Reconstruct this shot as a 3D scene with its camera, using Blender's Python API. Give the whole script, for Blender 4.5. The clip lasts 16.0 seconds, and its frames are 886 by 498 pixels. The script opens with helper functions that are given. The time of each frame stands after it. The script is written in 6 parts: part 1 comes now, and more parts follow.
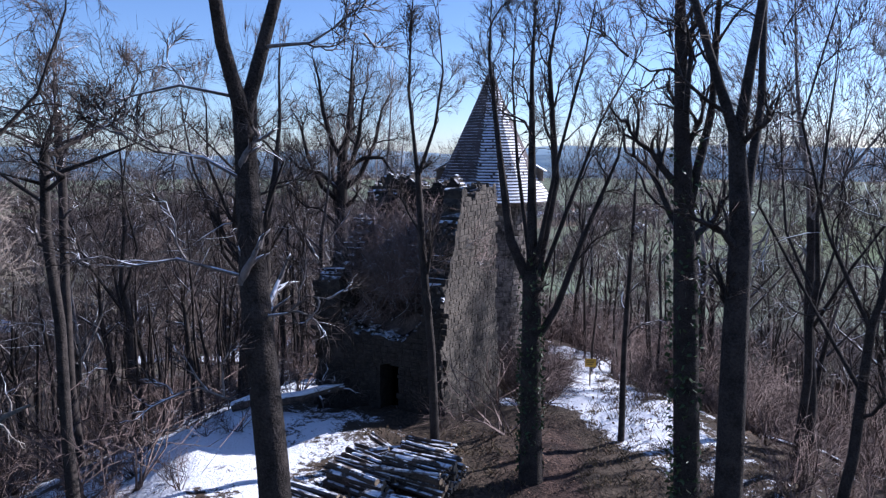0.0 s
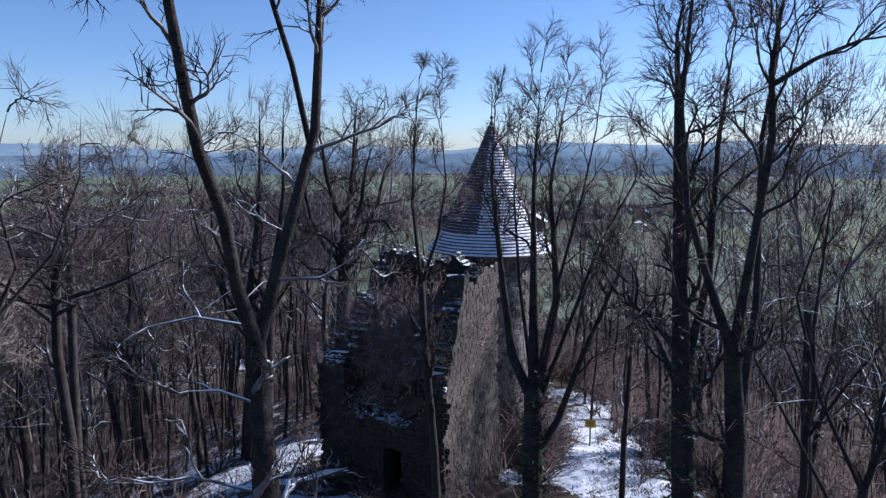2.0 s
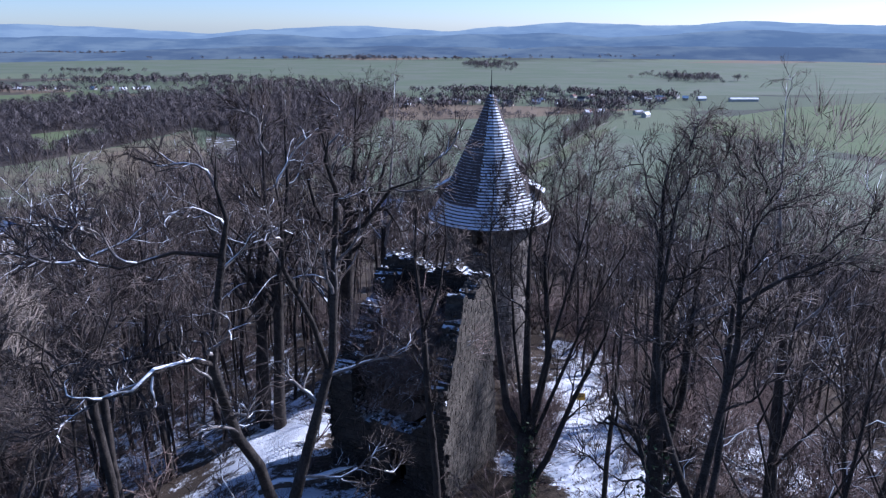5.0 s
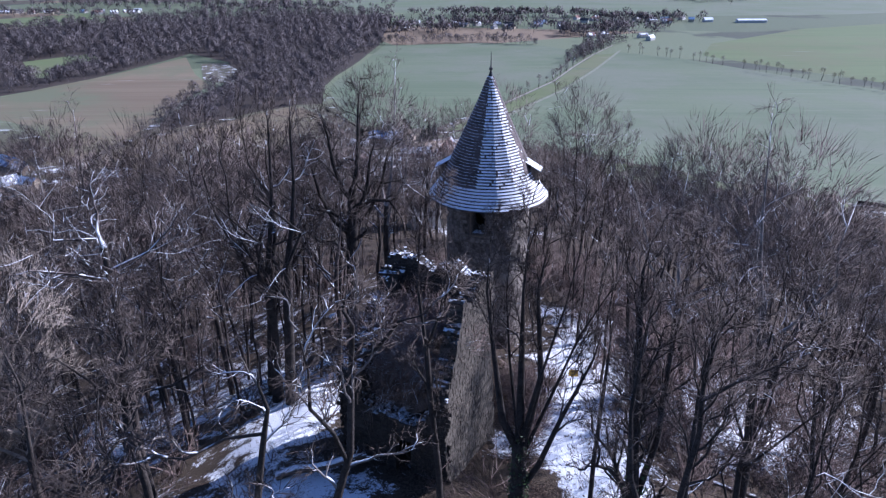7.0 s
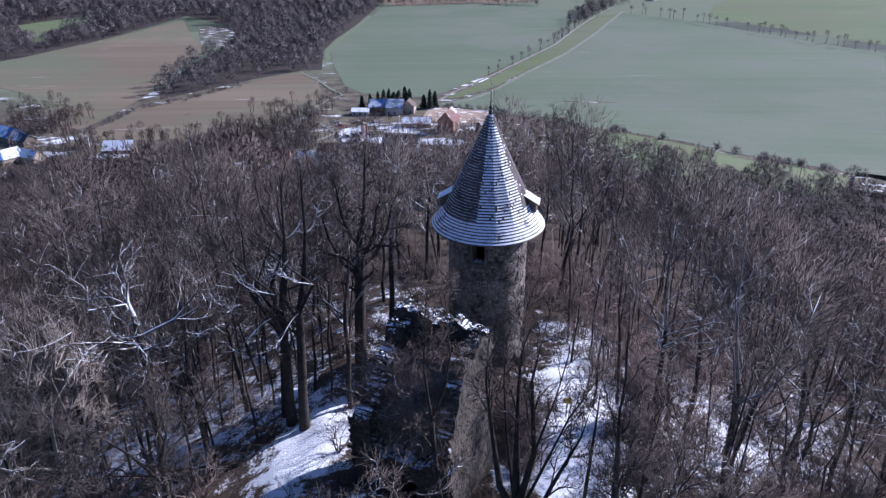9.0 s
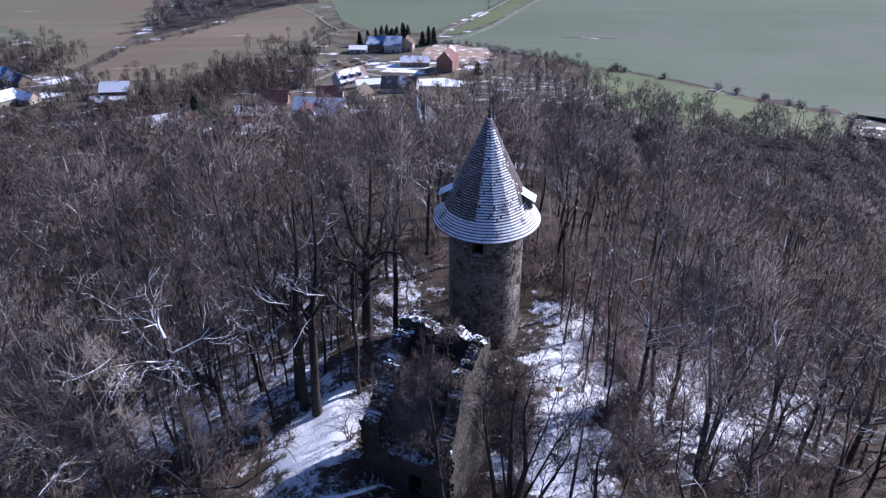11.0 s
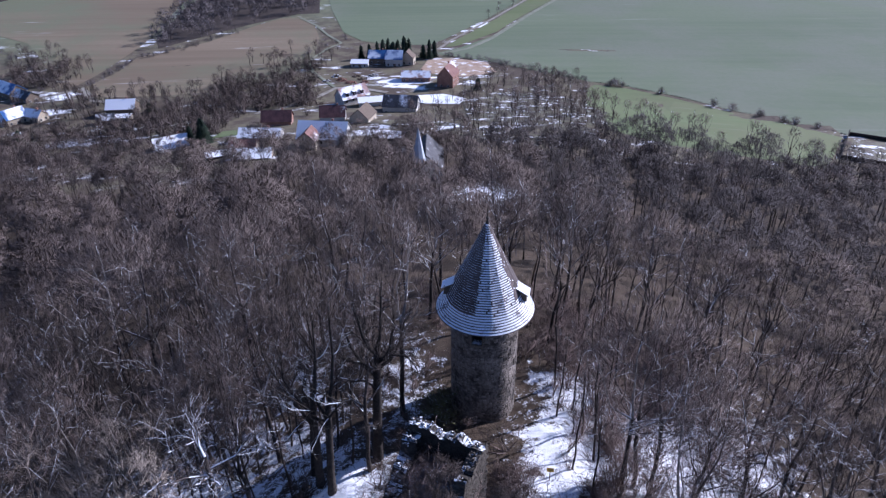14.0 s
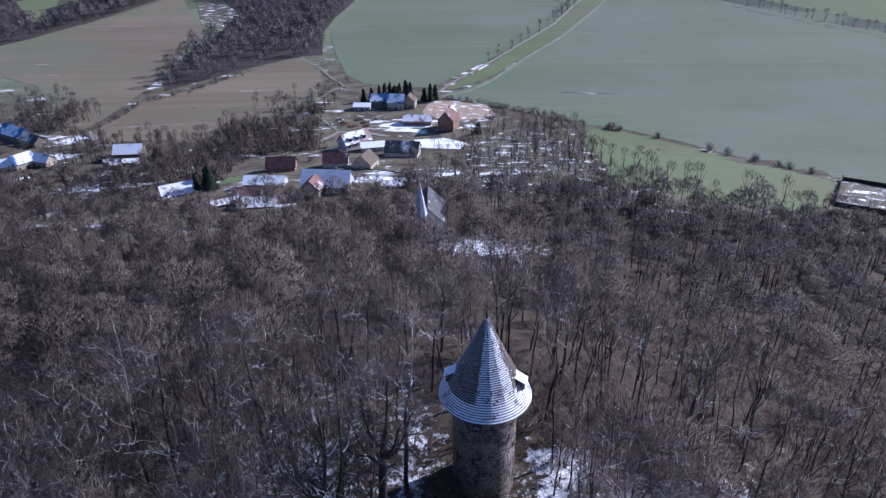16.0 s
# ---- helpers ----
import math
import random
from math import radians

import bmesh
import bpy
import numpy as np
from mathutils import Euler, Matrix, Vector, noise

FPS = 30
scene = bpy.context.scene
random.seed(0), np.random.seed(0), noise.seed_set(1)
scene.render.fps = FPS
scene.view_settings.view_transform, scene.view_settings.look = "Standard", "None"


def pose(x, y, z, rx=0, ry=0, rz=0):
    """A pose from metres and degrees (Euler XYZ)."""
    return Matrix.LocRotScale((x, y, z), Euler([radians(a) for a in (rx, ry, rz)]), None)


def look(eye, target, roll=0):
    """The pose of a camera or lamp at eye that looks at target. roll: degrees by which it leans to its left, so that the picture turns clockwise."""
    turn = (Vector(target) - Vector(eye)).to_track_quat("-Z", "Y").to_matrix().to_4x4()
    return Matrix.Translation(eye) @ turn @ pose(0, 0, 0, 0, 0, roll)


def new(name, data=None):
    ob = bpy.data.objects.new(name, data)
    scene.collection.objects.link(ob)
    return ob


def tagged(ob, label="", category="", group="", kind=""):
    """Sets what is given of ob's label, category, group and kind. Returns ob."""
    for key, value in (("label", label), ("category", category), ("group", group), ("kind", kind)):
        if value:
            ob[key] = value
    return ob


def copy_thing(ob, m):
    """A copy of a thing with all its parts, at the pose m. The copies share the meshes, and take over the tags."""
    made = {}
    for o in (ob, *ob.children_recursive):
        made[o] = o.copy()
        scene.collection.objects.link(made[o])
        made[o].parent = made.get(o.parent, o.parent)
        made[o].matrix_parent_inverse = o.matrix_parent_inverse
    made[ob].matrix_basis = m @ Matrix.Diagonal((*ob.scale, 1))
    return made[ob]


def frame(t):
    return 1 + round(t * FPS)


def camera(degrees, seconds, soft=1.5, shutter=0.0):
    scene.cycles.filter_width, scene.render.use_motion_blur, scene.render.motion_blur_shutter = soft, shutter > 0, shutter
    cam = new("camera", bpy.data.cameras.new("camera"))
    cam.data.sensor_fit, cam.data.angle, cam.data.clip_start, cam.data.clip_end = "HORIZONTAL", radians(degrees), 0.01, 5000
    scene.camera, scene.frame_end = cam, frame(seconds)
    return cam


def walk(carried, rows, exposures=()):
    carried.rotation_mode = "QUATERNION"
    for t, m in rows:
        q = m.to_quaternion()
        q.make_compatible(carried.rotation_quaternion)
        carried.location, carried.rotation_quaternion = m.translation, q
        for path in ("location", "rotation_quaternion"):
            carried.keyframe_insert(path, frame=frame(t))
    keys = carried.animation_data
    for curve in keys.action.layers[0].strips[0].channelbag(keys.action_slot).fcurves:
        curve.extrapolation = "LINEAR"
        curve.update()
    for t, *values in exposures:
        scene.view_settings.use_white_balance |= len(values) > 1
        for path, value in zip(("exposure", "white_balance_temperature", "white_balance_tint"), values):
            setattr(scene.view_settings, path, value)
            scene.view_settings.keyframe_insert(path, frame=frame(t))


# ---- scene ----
from mathutils import geometry

cam = camera(63.2, 16.0, soft=1.3)
METRES, EYE, TILT, LEAN, TURN = 50.0, 12.0, -7.7, 0.0, 0.0
ROWS = [
    (0.0, 0.0, 0.0, 0.0, 0.0, 0.0, -0.0),
    (0.5, -0.0005, -0.0016, 0.0197, 0.02, -0.17, 0.02),
    (1.0, -0.0014, -0.0034, 0.0433, 0.0, -0.11, -0.03),
    (1.5, -0.0016, -0.0055, 0.0641, 0.01, -0.09, -0.03),
    (2.0, -0.0022, -0.0099, 0.0869, 0.01, -0.32, -0.01),
    (2.5, -0.0027, -0.0139, 0.1095, 0.01, -0.5, 0.0),
    (3.0, -0.0031, -0.0181, 0.1324, 0.03, -0.82, -0.06),
    (3.5, -0.0033, -0.022, 0.1554, 0.02, -1.54, 0.0),
    (4.0, -0.003, -0.0259, 0.1789, 0.01, -3.5, 0.0),
    (4.5, -0.0033, -0.0302, 0.202, -0.02, -6.46, -0.02),
    (5.0, -0.0037, -0.0342, 0.2248, -0.08, -9.43, 0.0),
    (7.5, -0.0041, -0.0638, 0.3516, -0.08, -15.7, 0.29),
    (8.0, -0.0045, -0.0701, 0.3861, -0.08, -15.84, 0.32),
    (8.5, -0.0053, -0.0772, 0.4212, -0.09, -16.91, 0.36),
    (9.0, -0.0059, -0.0831, 0.4563, -0.09, -18.68, 0.39),
    (9.5, -0.0073, -0.0892, 0.4906, -0.14, -20.43, 0.38),
    (12.0, -0.0089, -0.1226, 0.6662, -0.21, -25.08, 0.49),
    (12.5, -0.0093, -0.1293, 0.7054, -0.21, -25.08, 0.51),
    (13.0, -0.01, -0.1364, 0.7444, -0.21, -25.12, 0.52),
    (13.5, -0.0102, -0.1443, 0.7837, -0.22, -25.12, 0.56),
    (14.0, -0.0102, -0.1512, 0.8237, -0.21, -24.63, 0.58),
    (14.5, -0.0094, -0.1579, 0.8625, -0.2, -24.23, 0.64),
    (15.0, -0.0099, -0.1652, 0.9026, -0.19, -23.74, 0.67),
    (15.5, -0.011, -0.1716, 0.9394, -0.19, -23.24, 0.67),
    (16.0, -0.0118, -0.1786, 0.9832, -0.18, -22.32, 0.63),
]
walk(cam, [(t, pose(0, 0, EYE, TILT, LEAN, TURN) @ pose(METRES * x, METRES * y, METRES * z, 90 + pitch, roll, yaw)) for t, x, y, z, yaw, pitch, roll in ROWS],
     exposures=[(0.0, 0.82, 5620, 20), (1.5, 0.64, 5560, 18), (3.0, 0.34, 5380, 16), (4.0, 0.26, 5240, 15), (5.0, 0.63, 5230, 22), (7.5, 0.86, 5350, 24), (9.0, 0.7, 5440, 24), (12.5, 0.65, 5480, 26), (16.0, 0.52, 5320, 23)])

# ---- sky and sun ----
SUN_UP, SUN_TURN = 29.0, 63.0        # degrees above the horizon; degrees from ahead (+y) towards the right (+x)
world = bpy.data.worlds.new("world")
scene.world = world
world.use_nodes = True
wn = world.node_tree.nodes
sky = wn.new("ShaderNodeTexSky")
sky.sky_type, sky.sun_disc = "NISHITA", False
sky.sun_elevation, sky.sun_rotation = radians(SUN_UP), radians(SUN_TURN)
sky.altitude, sky.air_density, sky.dust_density, sky.ozone_density = 300, 0.8, 0.35, 4.0
wn["Background"].inputs["Strength"].default_value = 0.088
world.node_tree.links.new(sky.outputs["Color"], wn["Background"].inputs["Color"])
sun = new("sun", bpy.data.lights.new("sun", "SUN"))
sun.data.energy, sun.data.angle, sun.data.color = 4.9, radians(0.6), (1.0, 0.96, 0.9)
SUN_WAY = Vector((math.sin(radians(SUN_TURN)) * math.cos(radians(SUN_UP)), math.cos(radians(SUN_TURN)) * math.cos(radians(SUN_UP)), math.sin(radians(SUN_UP))))
sun.matrix_world = look(SUN_WAY * 300, (0, 0, 0))


# ---- materials ----
class Nodes:
    """A short way to write a node material."""

    def __init__(self, name, rough=0.9, metal=0.0, spec=0.3):
        self.mat = bpy.data.materials.new(name)
        self.mat.use_nodes = True
        self.t = self.mat.node_tree
        self.out = self.t.nodes["Principled BSDF"]
        self.out.inputs["Roughness"].default_value = rough
        self.out.inputs["Metallic"].default_value = metal
        self.out.inputs["Specular IOR Level"].default_value = spec

    def add(self, kind, **values):
        n = self.t.nodes.new(kind)
        for k, v in values.items():
            setattr(n, k, v)
        return n

    def put(self, value, socket):
        if hasattr(value, "is_output"):
            self.t.links.new(value, socket)
        elif isinstance(value, tuple) and len(value) == 3 and socket.type == "RGBA":
            socket.default_value = (*value, 1)
        else:
            socket.default_value = value

    def coords(self, which="Object"):
        return self.add("ShaderNodeTexCoord").outputs[which]

    def place(self):
        return self.add("ShaderNodeNewGeometry").outputs["Position"]

    def noise(self, vector, scale, detail=4, rough=0.6):
        n = self.add("ShaderNodeTexNoise")
        self.put(vector, n.inputs["Vector"])
        n.inputs["Scale"].default_value, n.inputs["Detail"].default_value, n.inputs["Roughness"].default_value = scale, detail, rough
        return n.outputs["Fac"]

    def cells(self, vector, scale, output="Color", feature="F1"):
        n = self.add("ShaderNodeTexVoronoi", feature=feature)
        self.put(vector, n.inputs["Vector"])
        n.inputs["Scale"].default_value = scale
        return n.outputs[output]

    def ramp(self, fac, low, high):
        n = self.add("ShaderNodeMapRange", interpolation_type="SMOOTHSTEP")
        self.put(fac, n.inputs["Value"])
        n.inputs["From Min"].default_value, n.inputs["From Max"].default_value = low, high
        return n.outputs["Result"]

    def sum(self, op, a, b):
        n = self.add("ShaderNodeMath", operation=op)
        self.put(a, n.inputs[0])
        self.put(b, n.inputs[1])
        return n.outputs[0]

    def mix(self, fac, a, b, blend="MIX"):
        n = self.add("ShaderNodeMix", data_type="RGBA", blend_type=blend)
        self.put(fac, n.inputs[0])
        self.put(a, n.inputs[6])
        self.put(b, n.inputs[7])
        return n.outputs[2]

    def up(self):
        n = self.add("ShaderNodeSeparateXYZ")
        self.put(self.add("ShaderNodeNewGeometry").outputs["Normal"], n.inputs[0])
        return n.outputs["Z"]

    def stretch(self, vector, scale):
        n = self.add("ShaderNodeMapping")
        self.put(vector, n.inputs["Vector"])
        n.inputs["Scale"].default_value = scale
        return n.outputs["Vector"]

    def chance(self):
        return self.add("ShaderNodeObjectInfo").outputs["Random"]

    def attr(self, name):
        return self.add("ShaderNodeAttribute", attribute_name=name).outputs["Fac"]

    def bump(self, height, strength=0.5, distance=0.05):
        n = self.add("ShaderNodeBump")
        self.put(height, n.inputs["Height"])
        n.inputs["Strength"].default_value, n.inputs["Distance"].default_value = strength, distance
        self.put(n.outputs["Normal"], self.out.inputs["Normal"])
        return self

    def done(self, colour):
        self.put(colour, self.out.inputs["Base Color"])
        return self.mat


SNOW = (0.83, 0.85, 0.89)


def plain(name, dark, light, scale=3.0, rough=0.9, bump=0.4, spec=0.3, metal=0.0, snow=None, fine=8.0, depth=0.03):
    """Two colours mixed by coarse and fine grain; snow: (how steep, how much) lies on what faces up."""
    n = Nodes(name, rough, metal, spec)
    at = n.coords()
    coarse, grain = n.noise(at, scale, 5), n.noise(at, scale * fine, 3)
    f = n.ramp(n.sum("ADD", n.sum("MULTIPLY", coarse, 0.6), n.sum("MULTIPLY", grain, 0.4)), 0.34, 0.66)
    c = n.mix(f, dark, light)
    c = n.mix(n.sum("MULTIPLY", n.chance(), 0.35), c, dark)
    if snow:
        lies = n.sum("MULTIPLY", n.ramp(n.up(), snow[0], snow[0] + 0.2), n.ramp(n.noise(n.place(), snow[2] if len(snow) > 2 else 1.3, 5), 1 - snow[1] - 0.06, 1 - snow[1] + 0.06))
        c = n.mix(lies, c, SNOW)
    n.bump(n.sum("ADD", coarse, n.sum("MULTIPLY", grain, 0.5)), bump, depth)
    return n.done(c)


def limb_bark():
    """Bark of limbs: dark on some trees, on others a pale grey that puts in sunlit limbs, with snow along the top."""
    n = Nodes("limb_bark", 0.9)
    at = n.coords()
    grain = n.ramp(n.sum("ADD", n.sum("MULTIPLY", n.noise(at, 1.5, 4), 0.6), n.sum("MULTIPLY", n.noise(at, 11, 3), 0.4)), 0.36, 0.64)
    dark, pale = n.mix(grain, (0.042, 0.034, 0.031), (0.15, 0.122, 0.11)), n.mix(grain, (0.16, 0.14, 0.13), (0.4, 0.365, 0.34))
    c = n.mix(n.ramp(n.chance(), 0.5, 1.05), dark, pale)
    lies = n.sum("MULTIPLY", n.ramp(n.up(), 0.42, 0.6), n.ramp(n.noise(n.place(), 0.9, 4), 0.43, 0.51))
    return n.done(n.mix(lies, c, SNOW))


BARK = plain("bark", (0.017, 0.0142, 0.0125), (0.068, 0.055, 0.048), 2.5, 0.95, 1.0, snow=(0.55, 0.36), depth=0.06)
WOOD_BARK = plain("forest_bark", (0.017, 0.014, 0.012), (0.08, 0.064, 0.056), 2.5, 0.95, 0.8, snow=(0.6, 0.36))
LIMB = limb_bark()
TWIG = plain("twig_bark", (0.064, 0.05, 0.045), (0.222, 0.177, 0.16), 1.2, 0.85, 0.0)
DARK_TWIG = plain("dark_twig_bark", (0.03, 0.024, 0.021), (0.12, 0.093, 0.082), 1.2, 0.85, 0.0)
BUSH_TWIG = plain("bush_twig_bark", (0.07, 0.05, 0.045), (0.255, 0.188, 0.168), 0.9, 0.85, 0.0)
DRY_LEAF = plain("dry_leaf", (0.04, 0.024, 0.016), (0.22, 0.13, 0.08), 0.9, 0.8, 0.0, fine=30)
DRY_GRASS = plain("withered_grass", (0.09, 0.065, 0.04), (0.26, 0.2, 0.12), 3, 0.9, 0.0)
RUIN_TWIG = plain("ruin_twig_bark", (0.1, 0.073, 0.065), (0.31, 0.23, 0.203), 1.2, 0.85, 0.0)
PALE_TWIG = plain("pale_twig_bark", (0.19, 0.157, 0.132), (0.4, 0.338, 0.285), 1.2, 0.85, 0.0)
SNOWY_LIMB = plain("snow_lined_bark", (0.04, 0.034, 0.03), (0.14, 0.115, 0.1), 2.5, 0.9, 0.4, snow=(0.42, 0.56, 0.8))
VALLEY_TWIG = plain("valley_twig_bark", (0.06, 0.052, 0.055), (0.19, 0.167, 0.172), 0.05, 0.9, 0.0)
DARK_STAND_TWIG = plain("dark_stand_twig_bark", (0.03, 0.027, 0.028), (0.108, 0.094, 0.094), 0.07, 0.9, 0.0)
FAR_TWIG = plain("far_twig_bark", (0.048, 0.037, 0.034), (0.185, 0.147, 0.132), 0.06, 0.9, 0.0)
FIR = plain("fir_needles", (0.012, 0.022, 0.014), (0.04, 0.06, 0.035), 0.5, 0.9, 0.0)
IVY = plain("ivy_leaf", (0.02, 0.04, 0.015), (0.07, 0.11, 0.04), 5, 0.5, 0.2)
OLIVE = plain("olive_leaf", (0.05, 0.055, 0.02), (0.15, 0.15, 0.06), 5, 0.6, 0.2)
PALE_BARK = plain("pale_dead_bark", (0.09, 0.08, 0.068), (0.3, 0.275, 0.235), 6, 0.9, 0.8)
# Sunny wall's stone and mortar: coarse dark patches put in tree-shadow streaks.
SUNNY_STONE = plain("sunny_rubble_stone", (0.017, 0.014, 0.012), (0.145, 0.124, 0.1), 0.6, 0.95, 0.9, fine=12)
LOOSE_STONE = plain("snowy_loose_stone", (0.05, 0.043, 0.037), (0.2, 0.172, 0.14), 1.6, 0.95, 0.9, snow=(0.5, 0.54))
SUNNY_MORTAR = plain("old_sunny_mortar", (0.02, 0.018, 0.016), (0.1, 0.088, 0.073), 0.7, 1.0, 1.0, snow=(0.6, 0.46))
# Copies for the ruin's other walls, darkened to put in shade and moss.
DARK_STONE = plain("mossy_shaded_rubble", (0.014, 0.012, 0.01), (0.075, 0.061, 0.05), 1.6, 0.95, 0.9)
SHADED_MORTAR = plain("shaded_rubble_core", (0.017, 0.014, 0.012), (0.068, 0.057, 0.047), 2.2, 1.0, 1.0, snow=(0.62, 0.5))
TOWER_STONE = plain("weathered_tower_stone", (0.035, 0.03, 0.026), (0.32, 0.275, 0.235), 0.5, 0.95, 0.9, fine=5)
TOWER_MORTAR = plain("weathered_tower_core", (0.03, 0.026, 0.022), (0.16, 0.138, 0.118), 1.2, 1.0, 1.0, snow=(0.62, 0.5))
LIT_JAMB_STONE = plain("sunlit_jamb_stone", (0.4, 0.37, 0.31), (0.62, 0.58, 0.5), 2.0, 0.9, 0.4)
SHINGLE = plain("weathered_shingle", (0.05, 0.04, 0.038), (0.16, 0.125, 0.115), 1.0, 0.8, 0.5, fine=14)
LOG_BARK = plain("log_bark", (0.035, 0.027, 0.022), (0.13, 0.1, 0.08), 4, 0.95, 0.8, snow=(0.55, 0.5, 2.2))
LOG_END = plain("sawn_wood", (0.25, 0.18, 0.11), (0.46, 0.36, 0.25), 9, 0.85, 0.3)
IRON = plain("dark_iron", (0.03, 0.03, 0.032), (0.08, 0.075, 0.07), 6, 0.55, 0.2, metal=0.7)
PLASTER = plain("white_plaster", (0.38, 0.365, 0.335), (0.58, 0.56, 0.52), 0.3, 0.9, 0.2)
BEIGE = plain("beige_plaster", (0.36, 0.3, 0.22), (0.52, 0.45, 0.35), 0.3, 0.9, 0.2)
BRICK = plain("red_brick", (0.19, 0.1, 0.075), (0.33, 0.19, 0.145), 0.5, 0.9, 0.3)
TILE = plain("red_roof_tile", (0.15, 0.075, 0.062), (0.29, 0.165, 0.14), 0.4, 0.85, 0.4, snow=(0.35, 0.4, 0.11))
DARK_TILE = plain("dark_red_roof_tile", (0.05, 0.024, 0.026), (0.12, 0.06, 0.06), 0.4, 0.8, 0.4, snow=(0.35, 0.3, 0.11))
PINK_TILE = plain("faded_roof_tile", (0.24, 0.15, 0.13), (0.42, 0.29, 0.26), 0.4, 0.85, 0.4, snow=(0.35, 0.5, 0.11))
OLD_SLATE = plain("old_grey_slate", (0.045, 0.044, 0.048), (0.13, 0.126, 0.13), 0.8, 0.75, 0.4, snow=(0.35, 0.3, 0.5))
SLATE = plain("dark_roof_slate", (0.03, 0.032, 0.038), (0.09, 0.09, 0.1), 0.4, 0.7, 0.4, snow=(0.35, 0.42, 0.1))
WHITE_ROOF = plain("snowy_roof", (0.25, 0.23, 0.22), (0.4, 0.37, 0.35), 0.4, 0.8, 0.3, snow=(0.3, 0.66, 0.14))
ZINC = plain("pale_zinc_sheet", (0.42, 0.45, 0.5), (0.6, 0.63, 0.68), 0.6, 0.5, 0.2, metal=0.2)
# Roofs that lie in shade: the shade's blue is put into the colour.
SHADE_BLUE_ROOF = plain("shade_blue_metal_roof", (0.03, 0.09, 0.24), (0.06, 0.17, 0.38), 0.3, 0.5, 0.1, snow=(0.35, 0.47, 0.1))
GLASS = plain("dark_window_glass", (0.012, 0.014, 0.018), (0.03, 0.034, 0.04), 2, 0.12, 0.0, spec=0.6)
TIMBER = plain("grey_timber", (0.1, 0.075, 0.055), (0.22, 0.175, 0.135), 3, 0.9, 0.5)
YELLOW = plain("yellow_sign_paint", (0.5, 0.29, 0.03), (0.68, 0.42, 0.06), 4, 0.6, 0.1)


def snow_material():
    n = Nodes("old_snow", 0.65, spec=0.4)
    at = n.place()
    coarse = n.noise(at, 2.2, 5)
    holes = n.ramp(n.sum("ADD", n.sum("MULTIPLY", n.noise(at, 1.1, 4), 0.6), n.sum("MULTIPLY", n.noise(at, 7.0, 3), 0.4)), 0.36, 0.47)
    n.bump(coarse, 0.4, 0.05)
    return n.done(n.mix(holes, (0.12, 0.1, 0.1), SNOW))


def patchy_snow():
    n = Nodes("thawing_snow_on_grass", 0.8, spec=0.3)
    at = n.place()
    lies = n.sum("ADD", n.sum("MULTIPLY", n.noise(n.stretch(at, (0.8, 1.4, 1)), 0.13, 6, 0.6), 0.65), n.sum("MULTIPLY", n.noise(at, 0.9, 4), 0.35))
    grass = n.mix(n.ramp(n.noise(at, 0.3, 4), 0.4, 0.6), (0.075, 0.06, 0.044), (0.125, 0.115, 0.07))
    n.bump(lies, 0.4, 0.1)
    return n.done(n.mix(n.ramp(lies, 0.545, 0.585), grass, SNOW))


ROOF_SNOW = snow_material()
PATCHY_SNOW = patchy_snow()
WHITE_SNOW = plain("limb_snow", (0.7, 0.72, 0.77), (0.86, 0.88, 0.92), 3, 0.7, 0.3)


def ground_material():
    n = Nodes("leaf_litter_and_snow", 0.95, spec=0.2)
    at = n.place()
    leaf = n.mix(n.ramp(n.noise(at, 9, 4), 0.35, 0.65), (0.024, 0.018, 0.013), (0.108, 0.078, 0.055))
    leaf = n.mix(n.ramp(n.noise(at, 0.35, 5), 0.42, 0.66), leaf, (0.075, 0.057, 0.04))
    patch = n.sum("ADD", n.attr("snow"), n.sum("SUBTRACT", n.sum("MULTIPLY", n.noise(at, 0.55, 6, 0.65), 1.3), 0.65))
    patch = n.sum("ADD", patch, n.sum("MULTIPLY", n.sum("SUBTRACT", n.noise(at, 4.0, 4), 0.5), 0.6))
    patch = n.sum("ADD", patch, n.sum("MULTIPLY", n.sum("SUBTRACT", n.noise(at, 15.0, 3), 0.5), 0.55))
    near = n.mix(n.ramp(patch, 0.48, 0.6), leaf, SNOW)
    soil = n.mix(n.ramp(n.sum("ADD", n.sum("MULTIPLY", n.noise(at, 1.1, 5), 0.55), n.sum("MULTIPLY", n.noise(at, 11, 3), 0.45)), 0.4, 0.62), (0.022, 0.0145, 0.012), (0.115, 0.07, 0.053))
    earth = n.mix(n.ramp(patch, -0.6, 0.1), soil, near)
    plots = n.add("ShaderNodeSeparateColor")
    n.put(n.cells(n.stretch(at, (0.0022, 0.0034, 0)), 1.0), plots.inputs[0])
    green = n.mix(plots.outputs[0], (0.09, 0.11, 0.065), (0.16, 0.185, 0.11))
    farm = n.mix(n.ramp(plots.outputs[1], 0.62, 0.66), green, (0.2, 0.15, 0.1))
    farm = n.mix(n.sum("MULTIPLY", n.ramp(n.noise(at, 0.004, 5), 0.54, 0.6), n.sum("MULTIPLY", n.attr("wild"), 0.7)), farm, (0.045, 0.045, 0.04))
    scrub = n.mix(n.ramp(n.noise(at, 0.09, 5), 0.4, 0.6), (0.085, 0.066, 0.05), (0.14, 0.122, 0.08))
    scrub = n.mix(n.ramp(n.noise(n.stretch(at, (0.7, 1.5, 1)), 0.032, 8, 0.74), 0.56, 0.62), scrub, SNOW)
    farm = n.mix(n.attr("wild"), scrub, farm)
    n.bump(n.sum("ADD", n.noise(at, 6, 4), n.sum("MULTIPLY", patch, 0.5)), 0.8, 0.12)
